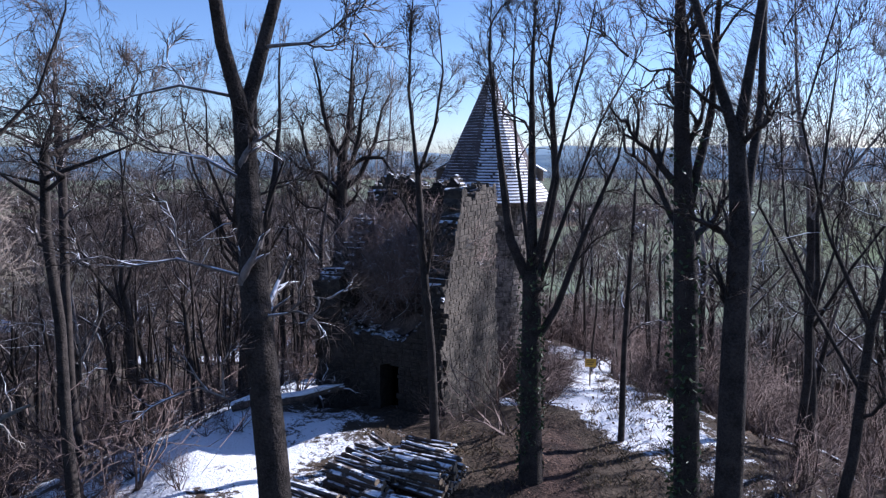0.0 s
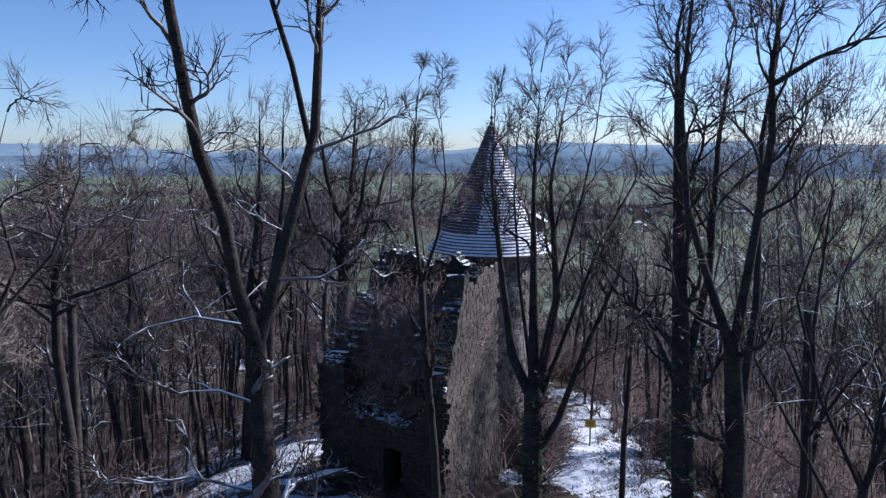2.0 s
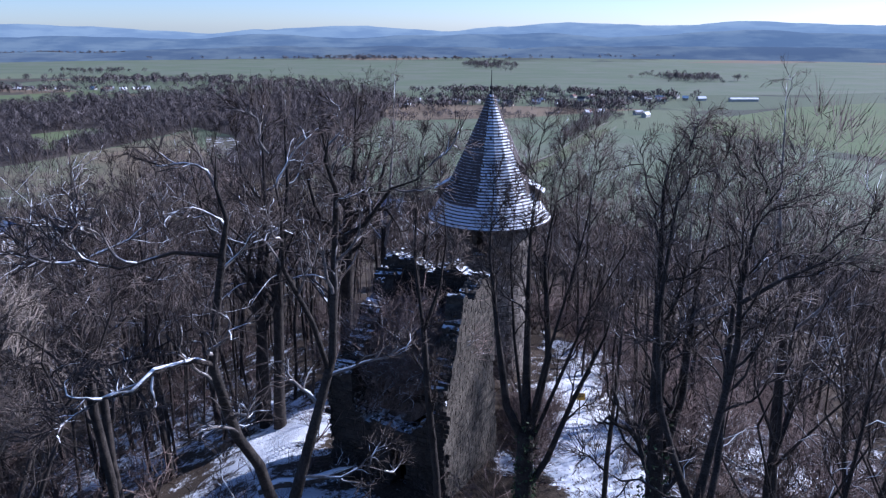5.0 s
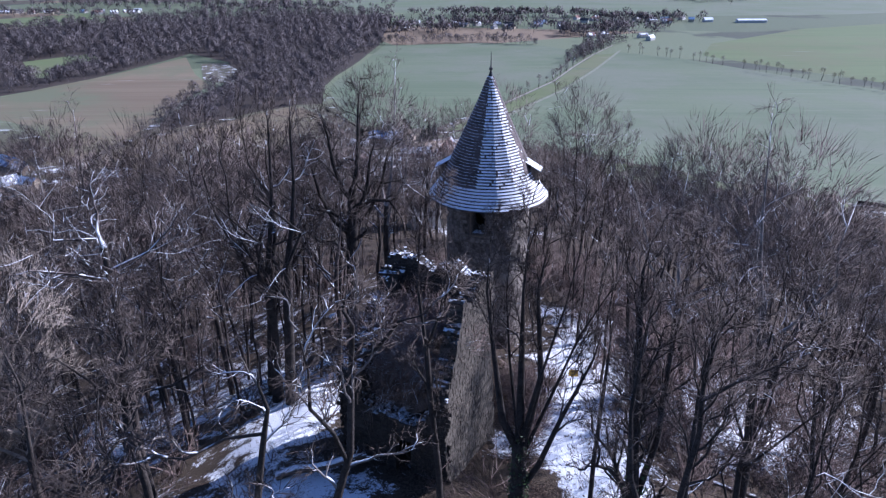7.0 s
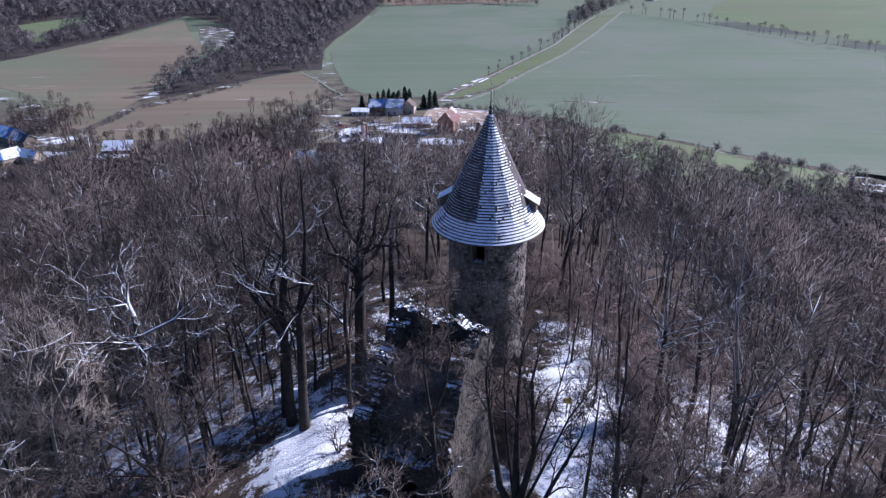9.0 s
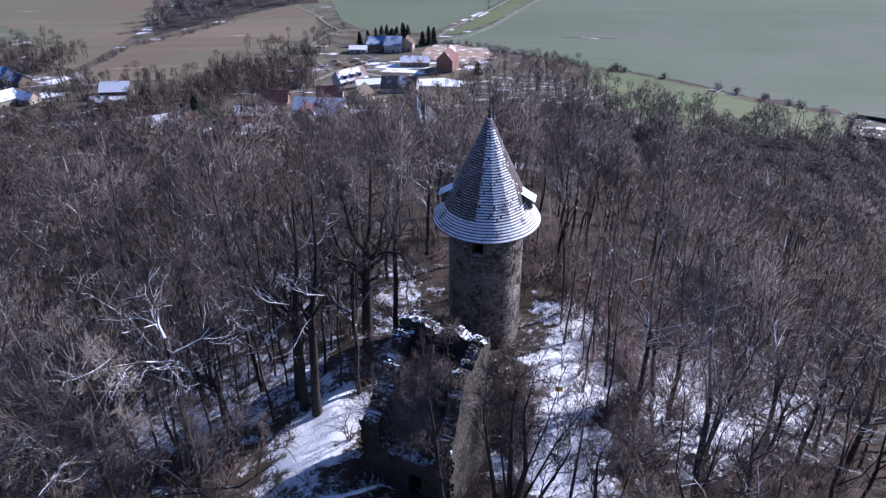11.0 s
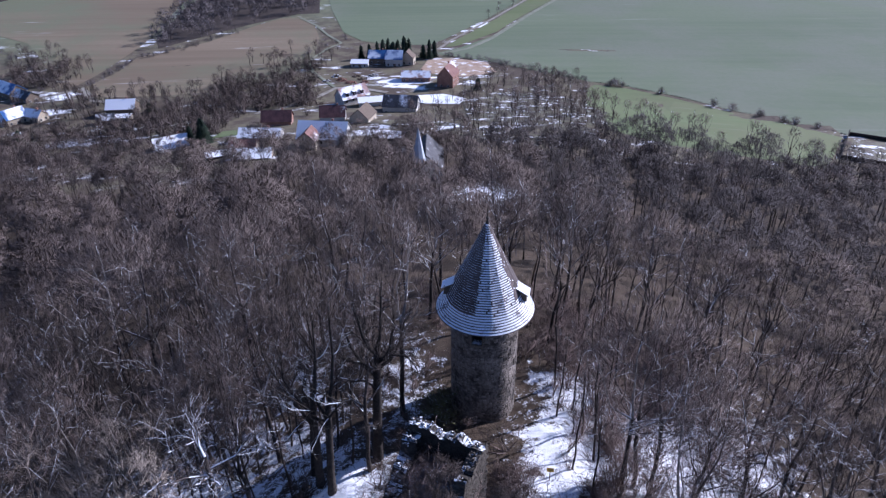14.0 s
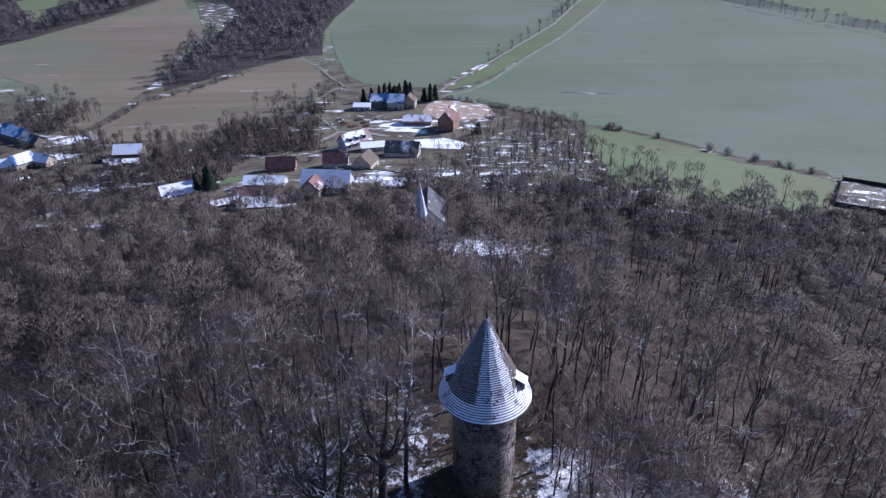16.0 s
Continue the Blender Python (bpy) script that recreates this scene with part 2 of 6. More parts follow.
    return n.done(n.mix(n.attr("farm"), earth, farm))


def field_material(name, low, high, other, streak, turn):
    n = Nodes(name, 0.95, spec=0.15)
    at = n.place()

    def along(scale, angle):
        m = n.add("ShaderNodeMapping")
        n.put(at, m.inputs["Vector"])
        m.inputs["Rotation"].default_value, m.inputs["Scale"].default_value = (0, 0, radians(angle)), scale
        return m.outputs["Vector"]

    rows, bands, broad = n.noise(along((0.004, 0.16, 0.02), turn), 1.0, 3), n.noise(along((0.0025, 0.018, 0.01), turn + 3), 1.0, 4), n.noise(at, 0.009, 6, 0.65)
    c = n.mix(n.ramp(n.sum("ADD", n.sum("MULTIPLY", rows, 0.4), n.sum("MULTIPLY", bands, 0.6)), 0.36, 0.64), low, high)
    c = n.mix(n.ramp(broad, 0.4, 0.66), c, other)
    c = n.mix(n.sum("MULTIPLY", n.ramp(n.noise(at, 0.35, 5), 0.4, 0.65), 0.25), c, low)
    thaw = n.sum("MULTIPLY", n.ramp(n.noise(along((0.012, 0.14, 0.02), turn + 4), 1.0, 5), 0.6, 0.72), n.ramp(n.noise(at, 0.012, 3), 0.5, 0.62))
    c = n.mix(n.sum("MULTIPLY", thaw, streak), c, (0.55, 0.54, 0.52))
    n.bump(rows, 0.3, 0.15)
    return n.done(c)


GROUND = ground_material()
GREEN = field_material("winter_wheat", (0.118, 0.148, 0.09), (0.146, 0.174, 0.108), (0.16, 0.174, 0.126), 0.1, 38)
GRASS = field_material("meadow_grass", (0.115, 0.142, 0.065), (0.145, 0.168, 0.082), (0.15, 0.15, 0.095), 0.3, 40)
LUSH = field_material("lush_grass", (0.112, 0.146, 0.068), (0.142, 0.176, 0.083), (0.14, 0.15, 0.08), 0.15, 30)
PLOUGH = field_material("stubble_field", (0.157, 0.122, 0.083), (0.217, 0.172, 0.119), (0.142, 0.153, 0.094), 0.75, -25)
RUIN_LITTER = plain("rubble_and_leaves", (0.05, 0.036, 0.03), (0.16, 0.116, 0.092), 1.6, 0.95, 0.6, snow=(0.7, 0.34))
LITTER = plain("leaf_litter", (0.03, 0.023, 0.019), (0.085, 0.065, 0.052), 0.5, 0.95, 0.0)
FAINT_TRACK = plain("grassy_track", (0.15, 0.165, 0.11), (0.225, 0.23, 0.17), 0.12, 0.95, 0.2)
SAND = plain("sandy_soil", (0.27, 0.19, 0.13), (0.46, 0.35, 0.26), 0.25, 0.95, 0.3, snow=(0.5, 0.4, 0.2))
TRACK = plain("farm_track", (0.18, 0.16, 0.125), (0.33, 0.31, 0.275), 0.2, 0.95, 0.2)


# ---- mesh helpers ----
def mesh_object(name, verts, faces, materials, parent=None, smooth=False, slots=None):
    me = bpy.data.meshes.new(name)
    me.from_pydata([tuple(v) for v in verts], [], faces)
    for m in materials if isinstance(materials, (list, tuple)) else [materials]:
        me.materials.append(m)
    if slots is not None:
        me.polygons.foreach_set("material_index", slots)
    if smooth:
        me.polygons.foreach_set("use_smooth", [True] * len(me.polygons))
    me.update()
    ob = new(name, me)
    ob.parent = parent
    return ob


def part(name, bm, material, parent=None, label=""):
    me = bpy.data.meshes.new(name)
    bm.to_mesh(me)
    bm.free()
    for m in material if isinstance(material, (list, tuple)) else [material]:
        me.materials.append(m)
    ob = new(name, me)
    ob.parent = parent
    return tagged(ob, label) if label else ob


def box(bm, size, at=(0, 0, 0), turn=0.0, bevel=0.0):
    made = bmesh.ops.create_cube(bm, size=1.0, matrix=pose(*at, 0, 0, turn) @ Matrix.Diagonal((*size, 1)))
    if bevel:
        edges = list({e for v in made["verts"] for e in v.link_edges})
        bmesh.ops.bevel(bm, geom=edges, offset=bevel, segments=1, affect="EDGES")
    return bm


def empty(name, at, turn=0.0):
    ob = new(name)
    ob.matrix_basis = pose(*at, 0, 0, turn)
    return ob


# ---- ground ----
FALL_AT = [0, 10, 26, 60, 127, 193, 300, 400, 700]
FALL_TO = [0, -4, -11, -24, -44, -57, -77, -82.5, -88]


def height(x, y):
    """The hill: a ridge that runs ahead and falls to the plain on all sides."""
    x, y = np.asarray(x, float), np.asarray(y, float)
    along = np.clip(y, -60, 60)
    crest = -5.5 * np.clip((along - 32) / 24, 0, 1)
    d = np.maximum(0, np.hypot(x - 1, y - along) - 11)
    far = np.clip((np.hypot(x, y) - 2600) / 2200, 0, 1)
    roll = far * far * 0.2
    hump = 60 + 40 * np.sin(np.arctan2(x, y) * 9 + 1.0) + 26 * np.sin(np.arctan2(x, y) * 23)
    return crest + np.interp(d, FALL_AT, FALL_TO) + roll * hump


def bumpy(x, y):
    """Small unevenness of the wooded hilltop."""
    return 0.22 * np.sin(x * 0.9 + 1.3 * np.sin(y * 0.4)) * np.sin(y * 0.7 + 0.8 * np.sin(x * 0.5)) + 0.12 * np.sin(x * 2.1 + y * 1.3) * np.cos(y * 2.4 - x)


def land(x, y):
    x, y = np.asarray(x, float), np.asarray(y, float)
    calm = np.clip((140 - np.hypot(x, y - 40)) / 60, 0, 1)
    return height(x, y) + bumpy(x, y) * calm


def h(x, y):
    return float(land(x, y))


# where snow has stayed: centre, half widths, weight
SNOWY = [(-11.5, 40, 3.0, 4.5, 0.6), (-8.6, 45, 2.6, 4, 0.4), (-14, 51, 5, 6, 0.12), (-9, 28, 6.2, 7, 0.6), (9.5, 52, 3.6, 6, 0.34), (10, 43, 3.5, 6, 0.33), (9.5, 33, 3, 6, 0.5), (14, 22, 6, 8, 0.2), (14, 62, 4, 5, 0.5), (20, 45, 8, 9, 0.42), (25, 54, 9, 8, 0.46), (16, 53, 5, 8, 0.25),
         (-20, 58, 12, 16, 0.16), (34, 54, 9, 7, 0.4), (-5, 60, 4, 12, 0.3), (40, 66, 14, 10, 0.22), (13, 187, 16, 14, 0.6), (4, 36, 2.0, 2.5, 0.4), (8, 33, 2.2, 4.5, 0.45), (7.5, 40, 2.2, 5, 0.34), (-18, 78, 16, 14, 0.2), (-21, 48, 9, 10, 0.18), (-33, 54, 9, 10, 0.3), (-22, 30, 7, 6, 0.35)]
PATH = [(2.0, 12.0), (4.2, 26.0), (6.2, 34.0), (9.0, 44.0), (10.5, 56.0), (9.5, 70.0)]


def path_gap(x, y):
    """Distance from the middle of the footpath."""
    best = np.full(np.shape(x), 1e9)
    for (ax, ay), (bx, by) in zip(PATH, PATH[1:]):
        t = np.clip(((x - ax) * (bx - ax) + (y - ay) * (by - ay)) / ((bx - ax) ** 2 + (by - ay) ** 2), 0, 1)
        best = np.minimum(best, np.hypot(x - ax - t * (bx - ax), y - ay - t * (by - ay)))
    return best


def spread(inner0, inner1, step, grow, reach):
    mid = list(np.arange(inner0, inner1, step))
    up, s = [inner1], step
    while up[-1] < reach:
        s *= grow
        up.append(up[-1] + s)
    down, s = [inner0], step
    while down[-1] > -reach:
        s *= grow
        down.append(down[-1] - s)
    return np.array(sorted(set(down + mid + up)))


def make_ground():
    xs, ys = spread(-45, 55, 0.8, 1.075, 4950), spread(12, 92, 0.8, 1.06, 4950)
    gx, gy = np.meshgrid(xs, ys)
    x, y = gx.ravel(), gy.ravel()
    z = land(x, y)
    nx, ny = len(xs), len(ys)
    i = (np.arange(ny - 1)[:, None] * nx + np.arange(nx - 1)[None, :]).ravel()
    ob = mesh_object("ground", np.stack([x, y, z], 1), np.stack([i, i + 1, i + nx + 1, i + nx], 1).tolist(), GROUND, smooth=True)
    snow = np.full(len(x), 0.2)
    for cx, cy, rx, ry, w in SNOWY:
        snow += w * np.exp(-(((x - cx) / rx) ** 2 + ((y - cy) / ry) ** 2))
    worn = np.clip(1.5 - path_gap(x, y) / 0.95, 0, 1) * np.clip((33 - y) / 5, 0, 1)
    snow -= 0.75 * worn
    snow -= 0.35 * np.exp(-(((x - 3.5) / 3.5) ** 2 + ((y - 26) / 7) ** 2))
    away = np.hypot(x, y - 40)
    farm = np.clip((away - 190) / 30, 0, 1) * np.clip((y - wood_edge(x) + 6) / 12, 0, 1)
    farm = np.maximum(farm, np.clip((away - 520) / 60, 0, 1))
    wild = np.clip((away - 480) / 120, 0, 1)
    for name, values in (("snow", snow), ("farm", farm), ("wild", wild)):
        a = ob.data.attributes.new(name, "FLOAT", "POINT")
        a.data.foreach_set("value", values.astype(np.float32))
    return tagged(ob, "wooded hill with leaf litter and patches of old snow", "ground", kind="structure")


def wood_edge(x):
    """How far ahead the hill's wood reaches."""
    return np.interp(x, [-400, -215, -188, -139, -110, -47, -8, 38, 71, 94, 143, 161, 250, 420], [330, 292, 274, 230, 210, 206, 210, 216, 236, 226, 208, 202, 198, 196])


make_ground()


def lay(name, outline, material, label, lift=0.14, step=22.0):
    """A field or track that lies on the land."""
    bm = bmesh.new()
    corners = [bm.verts.new((x, y, 0)) for x, y in outline]
    for tri in geometry.tessellate_polygon([[Vector((x, y, 0)) for x, y in outline]]):
        bm.faces.new([corners[k] for k in tri])
    for axis in (0, 1):
        lo, hi = min(p[axis] for p in outline), max(p[axis] for p in outline)
        gap = max(step, (hi - lo) / 60)
        for k in range(1, int((hi - lo) / gap) + 1):
            co, no = [0, 0, 0], [0, 0, 0]
            co[axis], no[axis] = lo + k * gap, 1
            bmesh.ops.bisect_plane(bm, geom=bm.verts[:] + bm.edges[:] + bm.faces[:], plane_co=co, plane_no=no)
    for v in bm.verts:
        v.co.z = h(v.co.x, v.co.y) + lift
    bmesh.ops.recalc_face_normals(bm, faces=bm.faces[:])
    if bm.faces[:] and sum(f.normal.z for f in bm.faces) < 0:
        bmesh.ops.reverse_faces(bm, faces=bm.faces[:])
    return tagged(part(name, bm, material), label, "field", kind="structure")


def ribbon(name, line, width, material, label, lift=0.35):
    pts = []
    for (ax, ay), (bx, by) in zip(line, line[1:]):
        n = max(1, int(math.hypot(bx - ax, by - ay) / 8))
        pts += [(ax + (bx - ax) * k / n, ay + (by - ay) * k / n) for k in range(n)]
    pts.append(line[-1])
    verts, faces = [], []
    for k, (x, y) in enumerate(pts):
        x0, y0 = pts[max(0, k - 1)]
        x1, y1 = pts[min(len(pts) - 1, k + 1)]
        l = math.hypot(x1 - x0, y1 - y0)
        ox, oy = -(y1 - y0) / l * width / 2, (x1 - x0) / l * width / 2
        verts += [(x - ox, y - oy, h(x - ox, y - oy) + lift), (x + ox, y + oy, h(x + ox, y + oy) + lift)]
        if k:
            faces.append((2 * k - 2, 2 * k, 2 * k + 1, 2 * k - 1))
    return tagged(mesh_object(name, verts, faces, material), label, "track", kind="structure")


STUBBLE_TOP = [(-520, 480), (-410, 560), (-377, 615), (-358, 674), (-330, 733), (-295, 850), (-249, 736), (-212, 662), (-214, 602), (-207, 533), (-204, 491), (-205, 467), (-208, 427), (-212, 402), (-220, 399), (-252, 447), (-287, 497), (-349, 540), (-420, 440)]
STUBBLE_LOW = [(-208, 390), (-198, 429), (-197, 458), (-182, 470), (-161, 491), (-139, 531), (-123, 555), (-109, 562), (-94, 536), (-85, 498), (-82, 456), (-83, 427), (-103, 399), (-122, 382), (-152, 377), (-183, 377)]
WHEAT_EDGE = [(-5, 454), (27, 436), (59, 410), (83, 390), (97, 385), (125, 363), (147, 340), (169, 324), (189, 308), (204, 302)]
LANE = [(-3, 465), (6, 488), (37, 544), (67, 604), (104, 678), (136, 765), (176, 858), (216, 938)]
AVENUE = [(222, 872), (267, 826), (315, 744), (353, 680), (387, 631), (445, 553)]
lay("field_stubble_upper", STUBBLE_TOP, PLOUGH, "reddish brown stubble field with greenish lower edge")
lay("field_stubble_lower", STUBBLE_LOW, PLOUGH, "brown stubble field with thin snow streaks")
lay("field_wheat_middle", [(-55, 489), (-70, 512), (-87, 581), (-100, 650), (-98, 710), (-86, 814), (-74, 946), (50, 967), (127, 937), (171, 880), (132, 768), (100, 682), (63, 606), (34, 547), (2, 491), (-9, 477), (-36, 479)], GREEN, "green winter wheat field")
lay("field_wheat_large", WHEAT_EDGE[::-1] + [(12, 470), (42, 506), (64, 553), (106, 628), (153, 741), (211, 875), (267, 826), (315, 744), (353, 680), (387, 631), (445, 553), (470, 420), (330, 250), (246, 275)], GREEN, "large pale green winter wheat field with tractor lines")
lay("field_margin", [(2, 472), (9, 487), (40, 544), (70, 604), (107, 678), (139, 765), (178, 855), (206, 868), (150, 742), (103, 630), (61, 555), (38, 508), (10, 474)], GRASS, "grass margin between a lane and a farm track")
lay("field_wheat_far", [(300, 850), (345, 949), (421, 1014), (534, 1110), (698, 1179), (817, 1060), (470, 575), (420, 650), (330, 790)], LUSH, "far bright green field behind a row of trees")
lay("meadow", [(67, 312), (78, 375), (84, 384), (101, 377), (124, 358), (146, 336), (167, 319), (182, 302), (146, 245), (114, 253), (102, 258), (90, 263), (75, 279), (71, 288)], LUSH, "bright green meadow strip beside a hedge")
lay("field_valley_strip", [(-467, 820), (-420, 883), (-391, 846), (-414, 776), (-385, 718), (-402, 718)], LUSH, "narrow green field between two woods")
lay("field_wheat_left", [(-771, 1315), (-668, 1415), (-560, 1290), (-620, 1200), (-695, 1179), (-799, 1075), (-1100, 1100), (-1100, 1277)], LUSH, "bright green field below a far village")
lay("field_wheat_beyond", [(-1600, 2000), (-1500, 2650), (-600, 2800), (600, 2600), (1500, 2400), (1300, 1500), (700, 1330), (200, 1300), (-200, 1450), (-260, 1880), (-900, 1900)], GREEN, "wide green fields on the far plain", step=60)
lay("field_pale_far", [(-1088, 3160), (-658, 3290), (-660, 3400), (-1100, 3330)], TRACK, "pale far field on the plain", step=60)
ribbon("farm_track", [(0, 455), (17, 467), (34, 492), (64, 553), (105, 629), (153, 741), (214, 889)], 3.4, FAINT_TRACK, "pale farm track between the fields", 0.2)
ribbon("hedge_track", LANE, 2.2, TRACK, "lane with snow along a row of trees", 0.2)
ribbon("village_road", [(-235, 372), (-214, 388), (-206, 396), (-190, 372), (-170, 366)], 4.0, TRACK, "village road with thawing snow", 0.3)
ribbon("farm_lane", [(-92, 332), (-82, 338), (-69, 362), (-59, 382), (-46, 381), (-30, 372)], 3.2, TRACK, "muddy lane to the farmyard", 0.3)
ribbon("stream_lane", [(-60, 384), (-77, 416), (-84, 440), (-76, 470), (-68, 484), (-80, 505), (-92, 532), (-108, 556)], 2.0, FAINT_TRACK, "winding lane with snow at the edge of a wood", 0.3)


# ---- trees ----
def ring_tube(verts, faces, pts, radii, sides):
    """A tapered tube along a line of points; a thick end stays open, inside the fork that it runs into."""
    tip = radii[-1] < 0.04
    base = len(verts)
    n = len(pts)
    for k in range(n):
        d = pts[min(k + 1, n - 1)] - pts[max(k - 1, 0)]
        if d.length < 1e-6:
            d = Vector((0, 0, 1))
        d.normalize()
        ref = Vector((1, 0, 0)) if abs(d.x) < 0.8 else Vector((0, 1, 0))
        u = d.cross(ref).normalized()
        w = d.cross(u)
        if k == n - 1 and tip:
            verts.append(pts[k])
            break
        for j in range(sides):
            a = 2 * math.pi * j / sides
            verts.append(pts[k] + (u * math.cos(a) + w * math.sin(a)) * radii[k])
    last = n - 1 if tip else n
    for k in range(last - 1):
        a, b = base + k * sides, base + (k + 1) * sides
        for j in range(sides):
            i = (j + 1) % sides
            faces.append((a + j, a + i, b + i, b + j))
    if tip:
        a, top = base + (last - 1) * sides, base + last * sides
        for j in range(sides):
            faces.append((a + j, a + (j + 1) % sides, top))


def sliver(verts, faces, a, e, r, rng):
    """A thin folded twig."""
    d = (e - a).normalized()
    u = turned(d, math.pi / 2, rng.uniform(0, 6.28), rng)
    w = d.cross(u)
    b = len(verts)
    verts += [a + u * r, a - u * r * 0.6 + w * r * 0.8, a - u * r * 0.6 - w * r * 0.8, e]
    faces += [(b, b + 1, b + 3), (b + 2, b, b + 3)]


def turned(d, angle, around, rng):
    ref = Vector((0, 0, 1)) if abs(d.z) < 0.95 else Vector((1, 0, 0))
    u = d.cross(ref).normalized()
    w = d.cross(u)
    side = u * math.cos(around) + w * math.sin(around)
    return (d * math.cos(angle) + side * math.sin(angle)).normalized()


def line_of(p, d, length, segs, rng, wobble, lift):
    pts = [p.copy()]
    for _ in range(segs):
        d = (d + Vector((rng.gauss(0, wobble), rng.gauss(0, wobble), rng.gauss(0, wobble) + lift))).normalized()
        pts.append(pts[-1] + d * (length / segs))
    return pts


class Tree:
    """Geometry of a bare tree: bole and crown apart. fine: (limbs, branches, twigs, twiglets)."""

    def __init__(self, seed, fine, sides=(8, 5, 3), thick=1.0, long=1.0, lift=0.15):
        self.rng = random.Random(seed)
        self.fine, self.sides, self.thick, self.long, self.lift = fine, sides, thick, long, lift
        self.bole, self.crown, self.thin = ([], []), ([], []), []
        self.slim = 0.33 if 11 <= seed <= 15 else 0.0
        self.narrow = 1.0        # below 1: branches rise more steeply and run straighter

    def stem(self, pts, radii, limbs, first=0.4, reach=3.5, spread_angle=(0.5, 1.0), upper=False):
        pts = [Vector(p) for p in pts]
        if self.slim:
            radii = [r * (1 - self.slim * min(1.0, max(0.0, (p.z - 9) / 5))) for p, r in zip(pts, radii)]
        ring_tube(*(self.crown if upper else self.bole), pts, radii, self.sides[0])
        self.mark(1)
        lengths = [0.0]
        for a, b in zip(pts, pts[1:]):
            lengths.append(lengths[-1] + (b - a).length)
        turn = self.rng.uniform(0, 6.28)
        for k in range(limbs):
            f = first + (1 - first) * (k + self.rng.uniform(0.1, 0.9)) / limbs
            s = f * lengths[-1]
            i = max(j for j in range(len(pts) - 1) if lengths[j] <= s)
            t = (s - lengths[i]) / max(1e-6, lengths[i + 1] - lengths[i])
            p, d = pts[i].lerp(pts[i + 1], t), (pts[i + 1] - pts[i]).normalized()
            r = radii[i] + (radii[min(i + 1, len(radii) - 1)] - radii[i]) * t
            turn += 2.4 + self.rng.uniform(-0.5, 0.5)
            away = turned(d, self.rng.uniform(*spread_angle) * (1.15 - 0.4 * f) * self.narrow, turn, self.rng)
            size = reach * (1.15 - 0.6 * (f - first) / (1 - first + 1e-6)) * self.rng.uniform(0.6, 1.15)
            self.limb(p, away, size, max(0.025, r * 0.5))

    def limb(self, p, d, length, r):
        pts = line_of(p, d, length * (1.25 if self.thick < 1.3 else 1.0), (7 if self.thick < 1.3 else 4) if self.fine[3] else 2, self.rng, 0.34 * self.narrow, 0.04 + 0.2 * (1 - self.narrow))
        n = len(pts) - 1
        ring_tube(*self.crown, pts, [max(0.012 * self.thick, r * (1 - 0.8 * k / n)) for k in range(n)] + [0.005], self.sides[1])
        self.mark(1)
        for k in range(self.fine[1]):
            f = 0.25 + 0.75 * (k + self.rng.random()) / self.fine[1]
            i = min(n - 1, int(f * n))
            a = pts[i].lerp(pts[i + 1], f * n - i)
            self.branch(a, turned((pts[i + 1] - pts[i]).normalized(), self.rng.uniform(0.5, 1.15) * self.narrow, self.rng.uniform(0, 6.28), self.rng), length * self.rng.uniform(0.38, 0.68) * (1.2 - 0.5 * f), r * 0.42)

    def mark(self, slot):
        """Notes which bark the newest faces of the crown have."""
        self.thin += [slot] * (len(self.crown[1]) - len(self.thin))

    def branch(self, p, d, length, r):
        r = max(0.012 * self.thick, min(r, 0.05))
        pts = line_of(p, d, length, (4 if self.thick < 1.3 else 2) if self.fine[3] else 1, self.rng, 0.34 * self.narrow, 0.06 + 0.2 * (1 - self.narrow))
        n = len(pts) - 1
        ring_tube(*self.crown, pts, [r * (1 - 0.6 * k / n) for k in range(n)] + [0.004], self.sides[2])
        self.mark(1)
        for k in range(self.fine[2]):
            f = 0.2 + 0.8 * (k + self.rng.random()) / self.fine[2]
            i = min(n - 1, int(f * n))
            a = pts[i].lerp(pts[i + 1], f * n - i)
            self.twig(a, turned((pts[i + 1] - pts[i]).normalized(), self.rng.uniform(0.5, 1.2) * self.narrow, self.rng.uniform(0, 6.28), self.rng), max(0.5, length * self.rng.uniform(0.4, 0.75)) * self.long)

    def twig(self, p, d, length):
        e = p + (d + Vector((0, 0, self.lift))).normalized() * length
        if not self.fine[3]:
            sliver(*self.crown, p, e, 0.0085 * self.thick, self.rng)
            self.mark(0)
            return
        if self.thick < 1.3:
            m = p.lerp(e, 0.5) + Vector((self.rng.gauss(0, 0.1), self.rng.gauss(0, 0.1), self.rng.gauss(0, 0.08))) * length
            ring_tube(*self.crown, [p, m, e], [0.0085 * self.thick, 0.007 * self.thick, 0], 3)
        else:
            ring_tube(*self.crown, [p, e], [0.0085 * self.thick, 0], 3)
        for k in range(self.fine[3]):
            a = p.lerp(e, self.rng.uniform(0.25, 0.85))
            sliver(*self.crown, a, a + turned(d, self.rng.uniform(0.4, 0.8), self.rng.uniform(0, 6.28), self.rng) * length * self.rng.uniform(0.4, 0.7), 0.0065 * self.thick, self.rng)
        self.mark(0)

